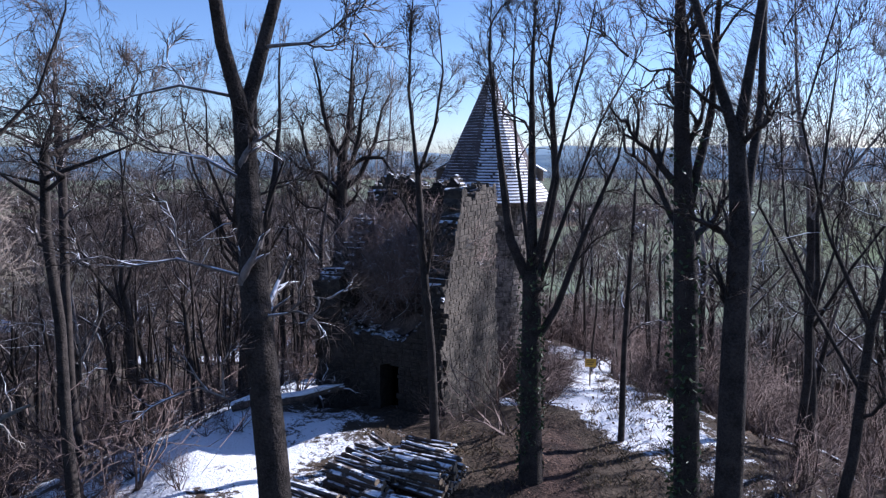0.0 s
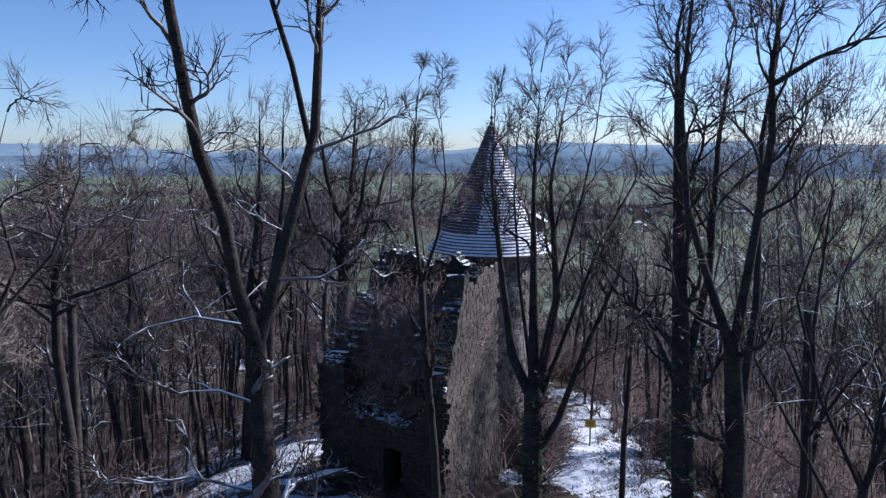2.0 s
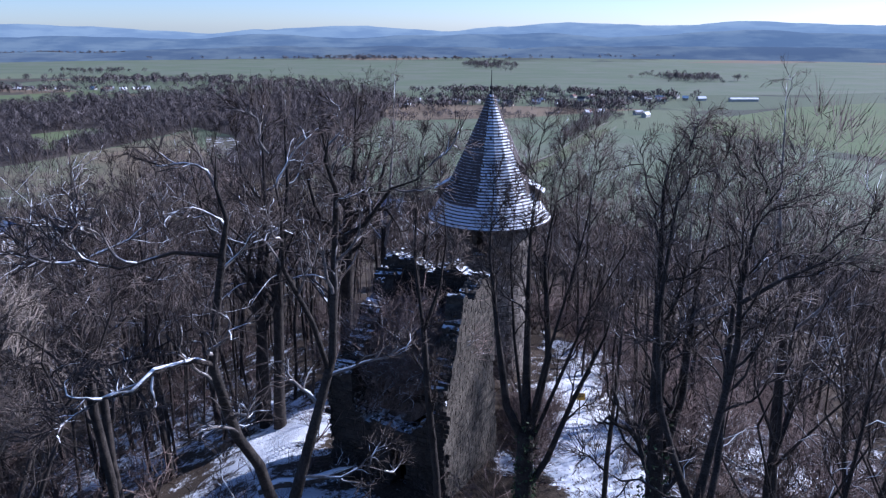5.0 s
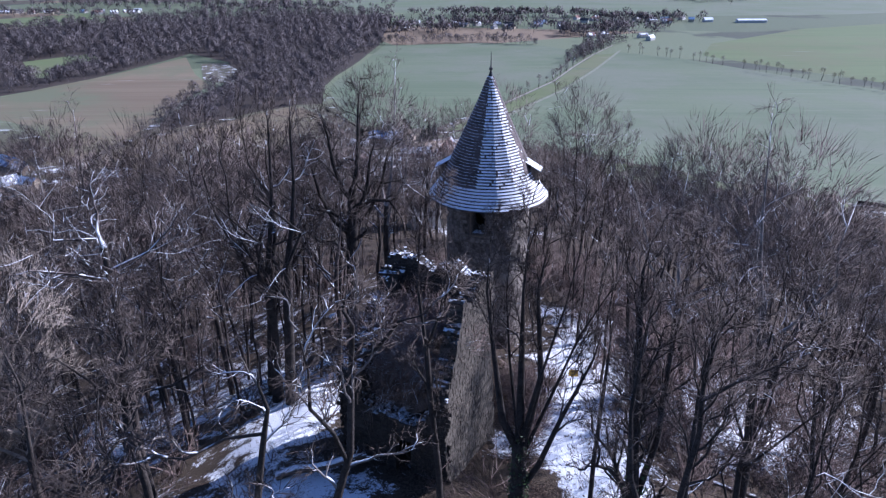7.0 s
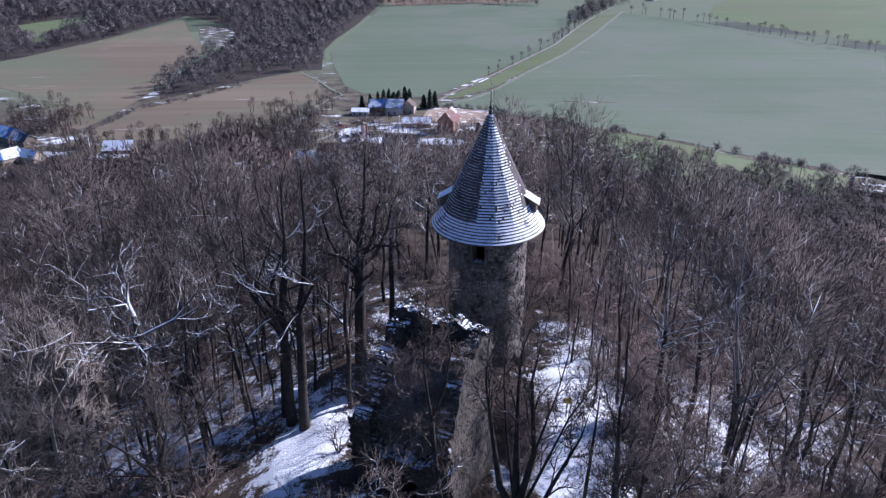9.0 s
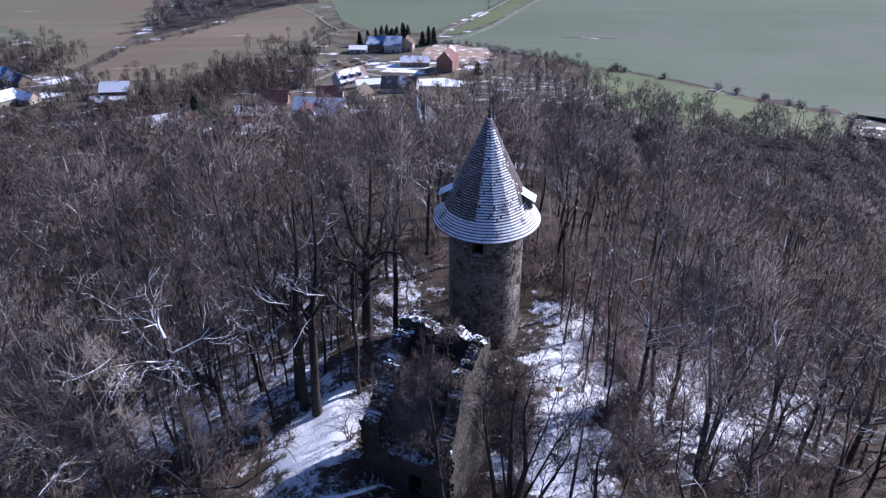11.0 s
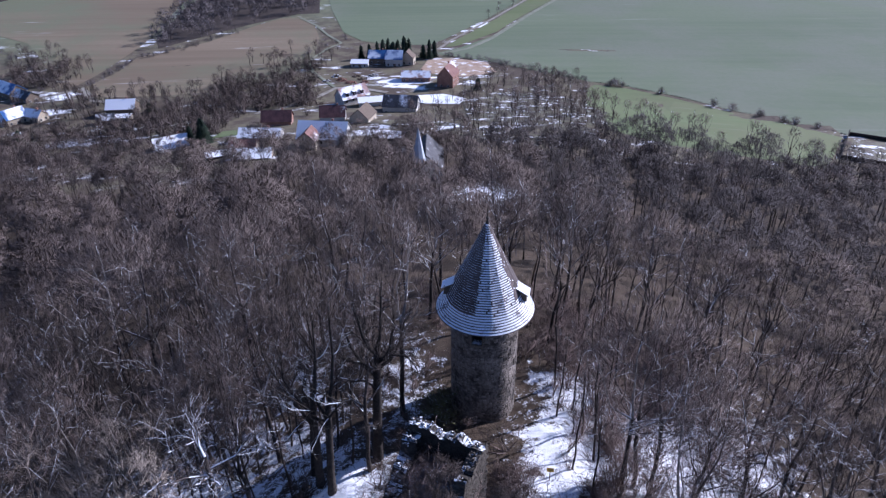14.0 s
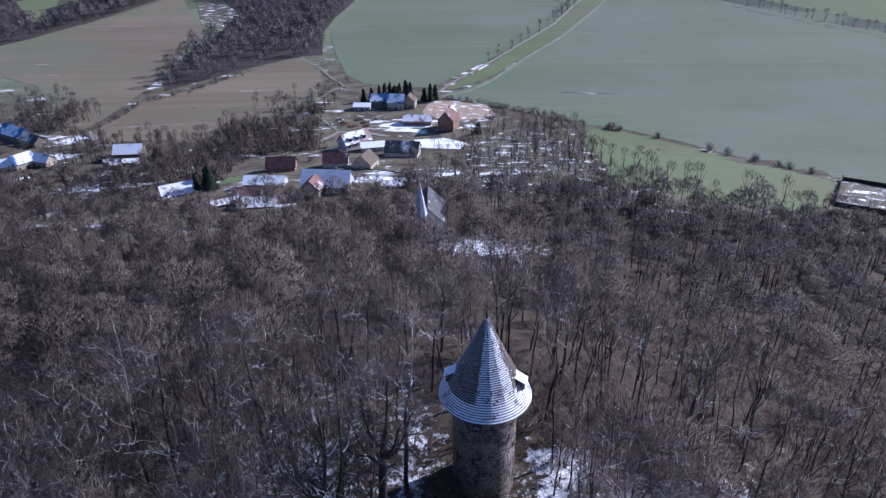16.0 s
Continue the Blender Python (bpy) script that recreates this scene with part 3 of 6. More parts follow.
    def haze(self, count, middle, wide, tall, length, width, fill=0.4):
        """The finest twigs of a crown: rising outwards all through it."""
        g = self.rng
        for _ in range(count):
            d = Vector((g.gauss(0, 1), g.gauss(0, 1), g.gauss(0, 1))).normalized() * (g.random() ** fill)
            p = Vector(middle) + Vector((d.x * wide, d.y * wide, d.z * tall))
            way = (Vector((d.x, d.y, d.z * 0.8 + 0.3)) + Vector((g.gauss(0, 0.55), g.gauss(0, 0.55), g.gauss(0, 0.45)))).normalized()
            u = turned(way, math.pi / 2, g.uniform(0, 6.28), g) * width
            b = len(self.crown[0])
            self.crown[0].extend((p - u, p + u, p + way * length * g.uniform(0.6, 1.3)))
            self.crown[1].append((b, b + 1, b + 2))
        self.mark(0)
        return self

    def brooms(self, count, middle, wide, tall, per, length, width, fan=0.38):
        """Sprays of rising twigs, thick over the dome of a crown and thinner within it."""
        g = self.rng
        for k in range(count):
            a, f = k * 2.4 + g.uniform(-0.3, 0.3), (k + g.random()) / count
            rise = 1.0 - 1.25 * f
            out = math.sqrt(max(0.0, 1 - rise * rise)) * g.uniform(0.55, 1.0)
            at = Vector(middle) + Vector((math.cos(a) * out * wide, math.sin(a) * out * wide, rise * tall * g.uniform(0.75, 1.0)))
            axis = Vector((math.cos(a) * out * 0.75 + g.gauss(0, 0.15), math.sin(a) * out * 0.75 + g.gauss(0, 0.15), 0.75)).normalized()
            at -= axis * length
            for _ in range(per):
                way = turned(axis, abs(g.gauss(0, fan)), g.uniform(0, 6.28), g)
                p = at + way * length * g.uniform(0.0, 0.45 + 0.9 * (fan > 0.5))
                u = turned(way, math.pi / 2, g.uniform(0, 6.28), g) * width
                b = len(self.crown[0])
                self.crown[0].extend((p - u, p + u, p + way * length * g.uniform(0.6, 1.15)))
                self.crown[1].append((b, b + 1, b + 2))
        self.mark(0)
        return self

    def steep(self, narrow):
        self.narrow = narrow
        return self

    def crooked(self, p, d, length, r):
        """A crooked old limb with snow along its top, and a few side branches."""
        pts = line_of(p, d, length * 1.2, 8, self.rng, 0.27, 0.05)
        lines = [(pts, r)]
        for i in (2, 3, 4, 5, 6):
            away = turned((pts[i + 1] - pts[i]).normalized(), self.rng.uniform(0.6, 1.2), self.rng.uniform(0, 6.28), self.rng)
            lines.append((line_of(pts[i], away, length * self.rng.uniform(0.3, 0.6), 4, self.rng, 0.28, 0.05), r * 0.5))
        for line, q in lines:
            n = len(line) - 1
            ring_tube(*self.crown, line, [max(0.014, q * (1 - 0.85 * k / n)) for k in range(n)] + [0.005], 5)
        self.mark(2)

    def forest_form(self, tall, r, lean=0.6, fork_at=0.5, reach=3.5, stems=4, snowy=0):
        """A tree drawn up in a wood: a bare bole that parts into rising stems and a rounded crown."""
        g = self.rng
        fork = Vector((g.gauss(0, lean), g.gauss(0, lean), tall * fork_at))
        pts = [Vector((0, 0, -0.6))] + [Vector((fork.x * f + g.gauss(0, 0.1), fork.y * f + g.gauss(0, 0.1), fork.z * f)) for f in (0.25, 0.55, 0.8)] + [fork]
        self.stem(pts, [r * 1.3, r, r * 0.92, r * 0.85, max(0.05, r * 0.75)], 2 if self.fine[3] else 0, 0.6, reach * 0.45)
        turn = g.uniform(0, 6.28)
        for k in range(stems):
            turn += 6.28 / stems + g.uniform(-0.5, 0.5)
            wide = reach * (g.uniform(0.1, 0.35) if k == 0 else g.uniform(0.6, 1.0))
            out = Vector((math.cos(turn), math.sin(turn), 0)) * wide
            up = tall * g.uniform(0.9, 1.02) - fork.z - (0.18 * wide)
            start = fork - Vector((0, 0, g.uniform(0.1, 0.12 * tall) * (k > 0)))
            side = Vector((-out.y, out.x, 0)) * 0.35
            line = [start, start + out * g.uniform(0.4, 0.6) + side * g.uniform(-1, 1) + Vector((0, 0, up * 0.24)), start + out * g.uniform(0.7, 0.95) + side * g.uniform(-1, 1) + Vector((0, 0, up * 0.5)),
                    start + out * g.uniform(0.8, 1.05) + side * g.uniform(-1.2, 1.2) + Vector((0, 0, up * 0.76)), start + out * g.uniform(0.9, 1.15) + side * g.uniform(-1, 1) + Vector((0, 0, up))]
            q = r * (0.6 if k == 0 else 0.42)
            self.stem(line, [q, q * 0.72, q * 0.48, q * 0.26, 0.01], max(2, round(self.fine[0] / stems)), 0.12, reach * 0.6, (0.6, 1.35), True)
            for _ in range(snowy):
                p = line[g.choice((1, 1, 2, 3))]
                self.crooked(p, (out.normalized() + Vector((g.gauss(0, 0.5), g.gauss(0, 0.5), g.uniform(-0.1, 0.7)))).normalized(), reach * g.uniform(0.5, 0.95), q * 0.3)
        return self

    def thing(self, name, at, turn=0.0, label="bare deciduous tree on the wooded hill", group="", bark=None, twigs=None, limbs=None):
        root = empty(name, at, turn)
        mesh_object("trunk", *self.bole, bark or WOOD_BARK, root, True)
        v = np.array([tuple(p) for p in self.crown[0]])
        fine = np.zeros(len(v), bool)
        out = v - np.array([v[:, 0].mean(), v[:, 1].mean(), v[:, 2].min() * 0.45 + v[:, 2].max() * 0.55])
        faces = []
        for f, slot in zip(self.crown[1], self.thin):
            if slot == 0 and len(f) == 3:
                fine[list(f)] = True
                a, b, c = v[f[0]], v[f[1]], v[f[2]]
                if np.dot(np.cross(b - a, c - a), out[f[0]]) < 0:
                    f = (f[0], f[2], f[1])
            faces.append(f)
        crown = mesh_object("crown", self.crown[0], faces, [twigs or TWIG, limbs or LIMB, SNOWY_LIMB], root, True, self.thin)
        own = np.empty(len(v) * 3, np.float32)
        crown.data.vertex_normals.foreach_get("vector", own)
        round_off(crown.data, np.where(fine[:, None], out, own.reshape(-1, 3)))
        return tagged(root, label, "tree", group)


def round_off(me, outward):
    """Lets fine twigs take the light as the round mass of a crown does."""
    me.normals_split_custom_set_from_vertices((outward / np.maximum(1e-6, np.linalg.norm(outward, axis=1, keepdims=True))).tolist())


def clear_of(x, y):
    """True where a tree of the wood may stand."""
    if math.hypot(x - 3.8, y - 59) < 7.0 or -5 < x < 8 and 42 < y < 56:
        return False
    if -9.5 < x < 5.5 and 22 < y < 44 or -13.5 < x < -5 and 21 < y < 36 or 6 < x < 12.5 and 22 < y < 40:
        return False
    if -6.8 < x < 9.0 and -8 < y < 24:
        return False
    if y < 14 and abs(x) < 0.75 * abs(y) + 8.5:
        return False
    if float(path_gap(np.array(x), np.array(y))) < 2.8 and y < 66:
        return False
    if math.hypot((x + 13) / 4.5, (y - 37) / 9) < 1 or math.hypot((x - 11) / 4, (y - 54) / 7) < 1 or math.hypot((x - 13) / 15, (y - 187) / 10) < 1:
        return False
    for ox, oy, far_off, half in ((3.8, 59.0, 30, 4.4), (1.5, 35.0, 5, 1.5)):
        u, v = (x - ox) * 0.883 + (y - oy) * 0.469, -(x - ox) * 0.469 + (y - oy) * 0.883
        if 0 < u < far_off and abs(v) < half:
            return False
    if -11 < x < 0 and 162 < y < 214 or -3 < x < 24 and 172 < y < 200:
        return False
    return True


def ivy_on(parent, middle, top, r0, count, seed):
    """Small ivy leaves round a trunk."""
    g = random.Random(seed)
    verts, faces = [], []
    for _ in range(count):
        z = g.uniform(0.2, top)
        if g.random() > 1.2 - z / top:
            continue
        a, r = g.uniform(0, 6.28), r0 + g.uniform(-0.02, 0.16)
        x, y = middle(z)
        c = Vector((x + r * math.cos(a), y + r * math.sin(a), z))
        u, w = Vector((g.gauss(0, 1), g.gauss(0, 1), g.gauss(0, 1))).normalized() * 0.06, Vector((g.gauss(0, 1), g.gauss(0, 1), g.gauss(0, 1))).normalized() * 0.085
        b = len(verts)
        verts += [c - u, c - w + u * 0.4, c + u, c + w]
        faces.append((b, b + 1, b + 2, b + 3))
    tagged(mesh_object("ivy", verts, faces, IVY, parent), "dark green ivy leaves", kind="stuff")


def snow_caps(parent, lines):
    """Snow that still lies along the tops of limbs."""
    for pts, r in lines:
        verts, faces = [], []
        ring_tube(verts, faces, [Vector(p) + Vector((0, 0, r * 0.9)) for p in pts], [r * 0.7] + [r] * (len(pts) - 2) + [0], 6)
        tagged(mesh_object("snow_cap", verts, faces, WHITE_SNOW, parent, True), "strip of snow on a limb")


def hero_trees():
    wood = "trees round the ruin"
    t = Tree(11, (9, 5, 5, 2), (12, 6, 4), 1.1, 1.0).steep(0.82)
    t.stem([(-2.9, 13.4, -0.6), (-3.2, 13.4, 3), (-3.35, 13.45, 6), (-3.6, 13.5, 9.5), (-3.7, 13.5, 13.1)], [0.42, 0.34, 0.32, 0.29, 0.24], 3, 0.55, 1.8)
    t.stem([(-3.68, 13.5, 12.6), (-3.85, 12.9, 13.9), (-3.75, 12.0, 15.2), (-3.85, 11.2, 16.3), (-3.8, 10.6, 17.2), (-3.79, 10.1, 18.3), (-3.6, 10.0, 19.3), (-3.43, 9.94, 20.14), (-3.3, 9.9, 20.7), (-3.42, 9.9, 21.2), (-3.35, 9.9, 21.8)], [0.2, 0.18, 0.16, 0.145, 0.13, 0.11, 0.095, 0.08, 0.055, 0.035, 0.01], 8, 0.3, 1.3)
    t.stem([(-3.68, 13.5, 12.6), (-3.1, 13.6, 14.6), (-2.5, 13.7, 16.7), (-2.37, 13.95, 19.2), (-2.25, 13.6, 20.3), (-2.35, 13.04, 21.0), (-2.2, 13.0, 21.7)], [0.2, 0.17, 0.14, 0.11, 0.08, 0.05, 0.01], 8, 0.3, 1.6)
    t.stem([(-2.37, 13.95, 19.2), (-1.75, 13.85, 19.55), (-1.2, 13.8, 20.3), (-0.7, 13.7, 20.5), (-0.2, 13.7, 21.0)], [0.08, 0.065, 0.05, 0.035, 0.01], 3, 0.3, 1.2)
    t.stem([(-2.6, 13.7, 16.4), (-2.75, 13.0, 17.8), (-2.99, 11.85, 19.3), (-2.9, 11.6, 20.4), (-3.05, 11.5, 21.6)], [0.09, 0.075, 0.06, 0.035, 0.01], 5, 0.4, 1.5)
    t.stem([(-3.43, 9.94, 20.14), (-4.0, 9.6, 20.3), (-4.61, 9.18, 20.2), (-5.0, 9.05, 20.35), (-5.5, 8.95, 20.4)], [0.055, 0.042, 0.03, 0.02, 0.006], 3, 0.3, 0.9)
    t.stem([(-3.79, 10.1, 18.3), (-3.89, 9.57, 18.62), (-4.2, 8.92, 18.76), (-4.4, 8.6, 18.6), (-4.75, 8.4, 18.62), (-5.2, 8.2, 18.35)], [0.07, 0.055, 0.045, 0.035, 0.022, 0.006], 3, 0.5, 0.7)
    t.stem([(-4.2, 8.92, 18.74), (-4.24, 8.88, 18.5), (-4.2, 8.86, 18.28)], [0.03, 0.022, 0.006], 1, 0.5, 0.3)
    for line, r in (([(-3.2, 13.5, 13.9), (-2.4, 13.4, 13.95), (-1.9, 13.4, 14.25), (-1.2, 13.4, 14.05)], 0.055), ([(-3.8, 13.5, 13.0), (-4.8, 13.4, 13.2), (-5.7, 13.4, 13.0), (-6.5, 13.3, 12.6)], 0.05),
                    ([(-3.6, 13.5, 9.6), (-5.0, 13.4, 10.0), (-5.9, 13.4, 9.85), (-6.8, 13.4, 9.9)], 0.04), ([(-3.4, 13.4, 8.9), (-2.9, 13.2, 9.0), (-2.5, 13.1, 9.35), (-2.0, 13.0, 9.3)], 0.03),
                    ([(-3.6, 13.5, 11.4), (-4.3, 13.0, 11.9), (-5.0, 12.6, 12.0), (-5.9, 12.4, 12.5)], 0.045), ([(-3.5, 13.4, 7.6), (-4.0, 13.0, 7.4), (-4.5, 12.8, 7.7), (-5.2, 12.8, 7.5)], 0.03)):
        t.stem(line, [r, r * 0.75, r * 0.5, 0.01], 4, 0.3, 1.1, (0.5, 1.1), True)
    twin = t.thing("twin_stem_tree", (0, 0, 0), 0, "tall dark twin-stemmed bare tree with snow on its limbs", wood, BARK, DARK_TWIG)

    snow_caps(twin, [([(-3.81, 10.0, 18.36), (-3.87, 9.7, 18.57), (-3.93, 9.45, 18.66), (-4.08, 9.15, 18.73), (-4.2, 8.92, 18.79), (-4.32, 8.72, 18.69), (-4.4, 8.6, 18.62), (-4.6, 8.5, 18.64), (-4.78, 8.4, 18.61)], 0.024), ([(-4.22, 8.9, 18.7), (-4.25, 8.87, 18.5), (-4.2, 8.85, 18.3)], 0.022)])

    t = Tree(12, (9, 6, 5, 3), (12, 6, 4), 1.1, 1.15).steep(0.75)
    t.stem([(6.1, 14.3, -0.6), (6.0, 14.3, 4), (5.95, 14.3, 8.1), (5.95, 14.3, 10.4), (5.75, 14.3, 12.4)], [0.36, 0.29, 0.26, 0.24, 0.2], 3, 0.6, 1.8)
    t.stem([(5.78, 14.3, 12.2), (5.15, 14.3, 13.9), (4.75, 14.4, 15.2), (4.6, 14.6, 17.2), (4.8, 14.8, 19.4), (5.0, 14.8, 21.0)], [0.15, 0.12, 0.1, 0.08, 0.05, 0.01], 9, 0.35, 1.9)
    t.stem([(5.78, 14.3, 12.2), (6.1, 14.4, 14.4), (6.4, 14.5, 16.6), (6.35, 14.6, 17.9), (6.45, 14.6, 18.9), (6.7, 14.7, 20.2)], [0.15, 0.13, 0.11, 0.085, 0.06, 0.01], 13, 0.3, 2.1, (0.35, 0.9))
    t.stem([(6.35, 14.5, 17.6), (7.2, 14.6, 18.1), (8.2, 14.7, 18.5), (9.2, 14.7, 19.4)], [0.085, 0.065, 0.045, 0.01], 5, 0.25, 1.2)
    t.stem([(5.6, 14.3, 12.7), (5.0, 14.0, 13.0), (4.3, 13.9, 13.55), (3.9, 13.9, 13.5), (3.3, 13.9, 13.9)], [0.06, 0.05, 0.04, 0.03, 0.008], 3, 0.3, 1.0)
    t.stem([(5.95, 14.3, 10.4), (6.6, 15.2, 13.0), (7.2, 16.8, 16.57), (7.5, 16.9, 18.6), (7.35, 17.0, 20.2)], [0.13, 0.11, 0.085, 0.05, 0.01], 6, 0.4, 1.8)
    t.thing("leaning_tree", (0, 0, 0), 0, "tall dark bare tree with a crooked snowy limb", wood, BARK, DARK_TWIG, BARK)

    t = Tree(13, (9, 6, 5, 3), (12, 6, 4), 1.1, 1.15).steep(0.75)
    t.stem([(6.75, 18.7, -0.8), (6.7, 18.7, 2.5), (6.4, 18.7, 8.5), (6.1, 18.7, 12.9), (5.9, 18.7, 16.5), (5.75, 18.7, 19.2), (5.95, 18.65, 20.6)], [0.42, 0.36, 0.32, 0.26, 0.17, 0.07, 0.01], 17, 0.45, 2.3, (0.35, 0.85))
    t.stem([(6.3, 18.7, 10.2), (6.9, 18.8, 13.0), (7.0, 18.9, 16.5), (7.4, 18.9, 20.3)], [0.16, 0.13, 0.09, 0.01], 11, 0.3, 1.9, (0.35, 0.85))
    straight = t.thing("straight_tree", (0, 0, 0), 0, "tall straight dark bare tree beside the path", wood, BARK, DARK_TWIG, BARK)

    ivy_on(straight, lambda z: (6.75 - 0.045 * z, 18.7), 12.5, 0.34, 1300, 6)

    t = Tree(14, (9, 6, 5, 3), (12, 6, 4), 1.1, 1.15).steep(0.75)
    t.stem([(3.25, 25.2, -0.6), (3.2, 25.3, 2.5), (3.2, 25.4, 5), (3.2, 25.5, 7.8)], [0.48, 0.38, 0.36, 0.34], 2, 0.7, 1.6)
    t.stem([(3.1, 25.5, 7.3), (2.4, 25.5, 8.9), (1.95, 25.5, 12.2), (1.6, 25.5, 15.2), (1.7, 25.5, 18.2)], [0.2, 0.17, 0.13, 0.08, 0.01], 9, 0.45, 1.8, (0.3, 0.7))
    t.stem([(3.2, 25.5, 7.5), (3.15, 25.6, 11), (3.1, 25.7, 15), (3.3, 25.7, 19.3)], [0.22, 0.17, 0.1, 0.01], 10, 0.4, 1.9, (0.3, 0.7))
    t.stem([(3.3, 25.5, 7.4), (4.0, 25.6, 11), (3.7, 25.7, 15.1), (4.3, 25.8, 18.8)], [0.2, 0.16, 0.1, 0.01], 10, 0.4, 1.9, (0.3, 0.7))
    t.stem([(3.5, 25.4, 5.4), (4.1, 25.5, 6.4), (5.0, 25.6, 8.9), (6.2, 25.7, 11.8), (6.6, 25.8, 13.6)], [0.15, 0.13, 0.1, 0.06, 0.01], 8, 0.3, 1.6)
    t.stem([(3.35, 25.45, 7.0), (4.5, 25.5, 10.2), (5.5, 25.6, 13.0), (6.6, 25.7, 15.0), (7.2, 25.8, 16.6)], [0.1, 0.075, 0.055, 0.035, 0.008], 10, 0.25, 1.9, (0.3, 0.8))
    t.stem([(3.3, 25.4, 8.0), (3.9, 25.0, 11.5), (4.7, 24.9, 14.8), (5.1, 24.9, 17.0), (5.3, 25.0, 19.0)], [0.1, 0.075, 0.055, 0.035, 0.008], 10, 0.3, 1.8, (0.3, 0.8))
    t.stem([(3.1, 25.5, 8.2), (2.7, 26.2, 11.5), (2.5, 26.6, 14.6), (2.7, 26.7, 18.0)], [0.09, 0.07, 0.05, 0.008], 10, 0.3, 1.7, (0.3, 0.8))
    ivy_tree = t.thing("ivy_clad_tree", (0, 0, 0), 0, "many-stemmed bare tree with ivy on its trunk", wood, BARK, DARK_TWIG, BARK)
    ivy_on(ivy_tree, lambda z: (3.2, 25.35), 8.5, 0.36, 1500, 5)

    t = Tree(15, (8, 7, 6, 3), (9, 5, 3), 1.1).steep(0.75)
    t.stem([(-0.3, 28.0, -0.5), (-0.45, 28.0, 4), (-0.8, 28.0, 8), (-0.97, 28.0, 11.2)], [0.21, 0.16, 0.15, 0.14], 4, 0.5, 1.8)
    t.stem([(-0.97, 28, 11), (-1.3, 28, 14.2), (-1.2, 28, 16.8), (-1.0, 28, 19.2)], [0.1, 0.08, 0.05, 0.01], 8, 0.2, 1.5, (0.3, 0.7))
    t.stem([(-0.97, 28, 11), (-0.3, 28, 13.0), (0.0, 28, 15.0), (-0.3, 28, 18.8)], [0.1, 0.08, 0.05, 0.01], 8, 0.2, 1.5, (0.3, 0.7))
    t.thing("slender_tree", (0, 0, 0), 0, "slender forked bare tree in front of the ruin", wood, BARK, DARK_TWIG, BARK)

    t = Tree(16, (10, 6, 6, 3), (7, 4, 3), 1.1)
    t.stem([(7.5, 29, -1.2), (7.5, 29, 4), (7.7, 29, 9), (7.8, 29, 13)], [0.15, 0.12, 0.08, 0.01], 9, 0.35, 1.5)
    t.thing("young_tree", (0, 0, 0), 0, "young bare tree at the edge of the path", wood, BARK)

    t = Tree(17, (9, 7, 5, 2), (10, 6, 3), 1.3, 1.2)
    t.stem([(-7.6, 49.5, -8.5), (-7.4, 49.0, -2), (-7.0, 48.3, 5), (-6.6, 47.6, 11.0), (-6.5, 47.4, 12.4)], [0.75, 0.52, 0.45, 0.36, 0.28], 6, 0.62, 3.0)
    for dx, dy, base, top in ((-3.6, 0.6, 8.6, 16.0), (-1.6, -1.8, 11.4, 18.8), (0.8, 0.8, 12.2, 20.2), (3.6, 0.2, 9.4, 17.0), (0.6, 3.0, 11.6, 18.4), (-1.2, 2.4, 7.4, 15.5), (2.2, -2.2, 10.2, 17.2)):
        x, y = -7.0 + 0.066 * (base - 5), 48.3 - 0.117 * (base - 5)
        t.stem([(x, y, base), (x + dx * 0.35, y + dy * 0.3, base + 1.1), (x + dx * 0.62, y + dy * 0.7, base + (top - base) * 0.42), (x + dx * 0.75, y + dy * 0.85, base + (top - base) * 0.7), (x + dx * 1.1, y + dy * 1.1, top)], [0.2, 0.17, 0.125, 0.07, 0.01], 8, 0.2, 2.6, (0.6, 1.3), True)
    t.stem([(-6.6, 47.5, 10.6), (-5.2, 47.2, 11.6), (-3.9, 47.0, 11.6), (-3.1, 46.9, 10.4), (-2.7, 46.9, 8.8)], [0.16, 0.13, 0.1, 0.06, 0.01], 7, 0.3, 1.5, (0.5, 1.1), True)
    t.stem([(-6.7, 47.6, 9.4), (-8.0, 47.3, 10.6), (-9.4, 47.2, 11.0), (-10.6, 47.2, 12.2)], [0.15, 0.12, 0.08, 0.01], 7, 0.3, 1.7, (0.5, 1.1), True)
    t.stem([(-6.9, 48.0, 7.0), (-8.2, 47.6, 8.3), (-9.0, 47.2, 8.4), (-10.0, 47.0, 9.4)], [0.11, 0.09, 0.06, 0.01], 6, 0.3, 1.5, (0.5, 1.1), True)
    t.thing("old_oak", (0, 0, 0), 0, "old dark bare tree with spreading snowy limbs behind the ruin", wood, BARK, DARK_TWIG, BARK)


hero_trees()


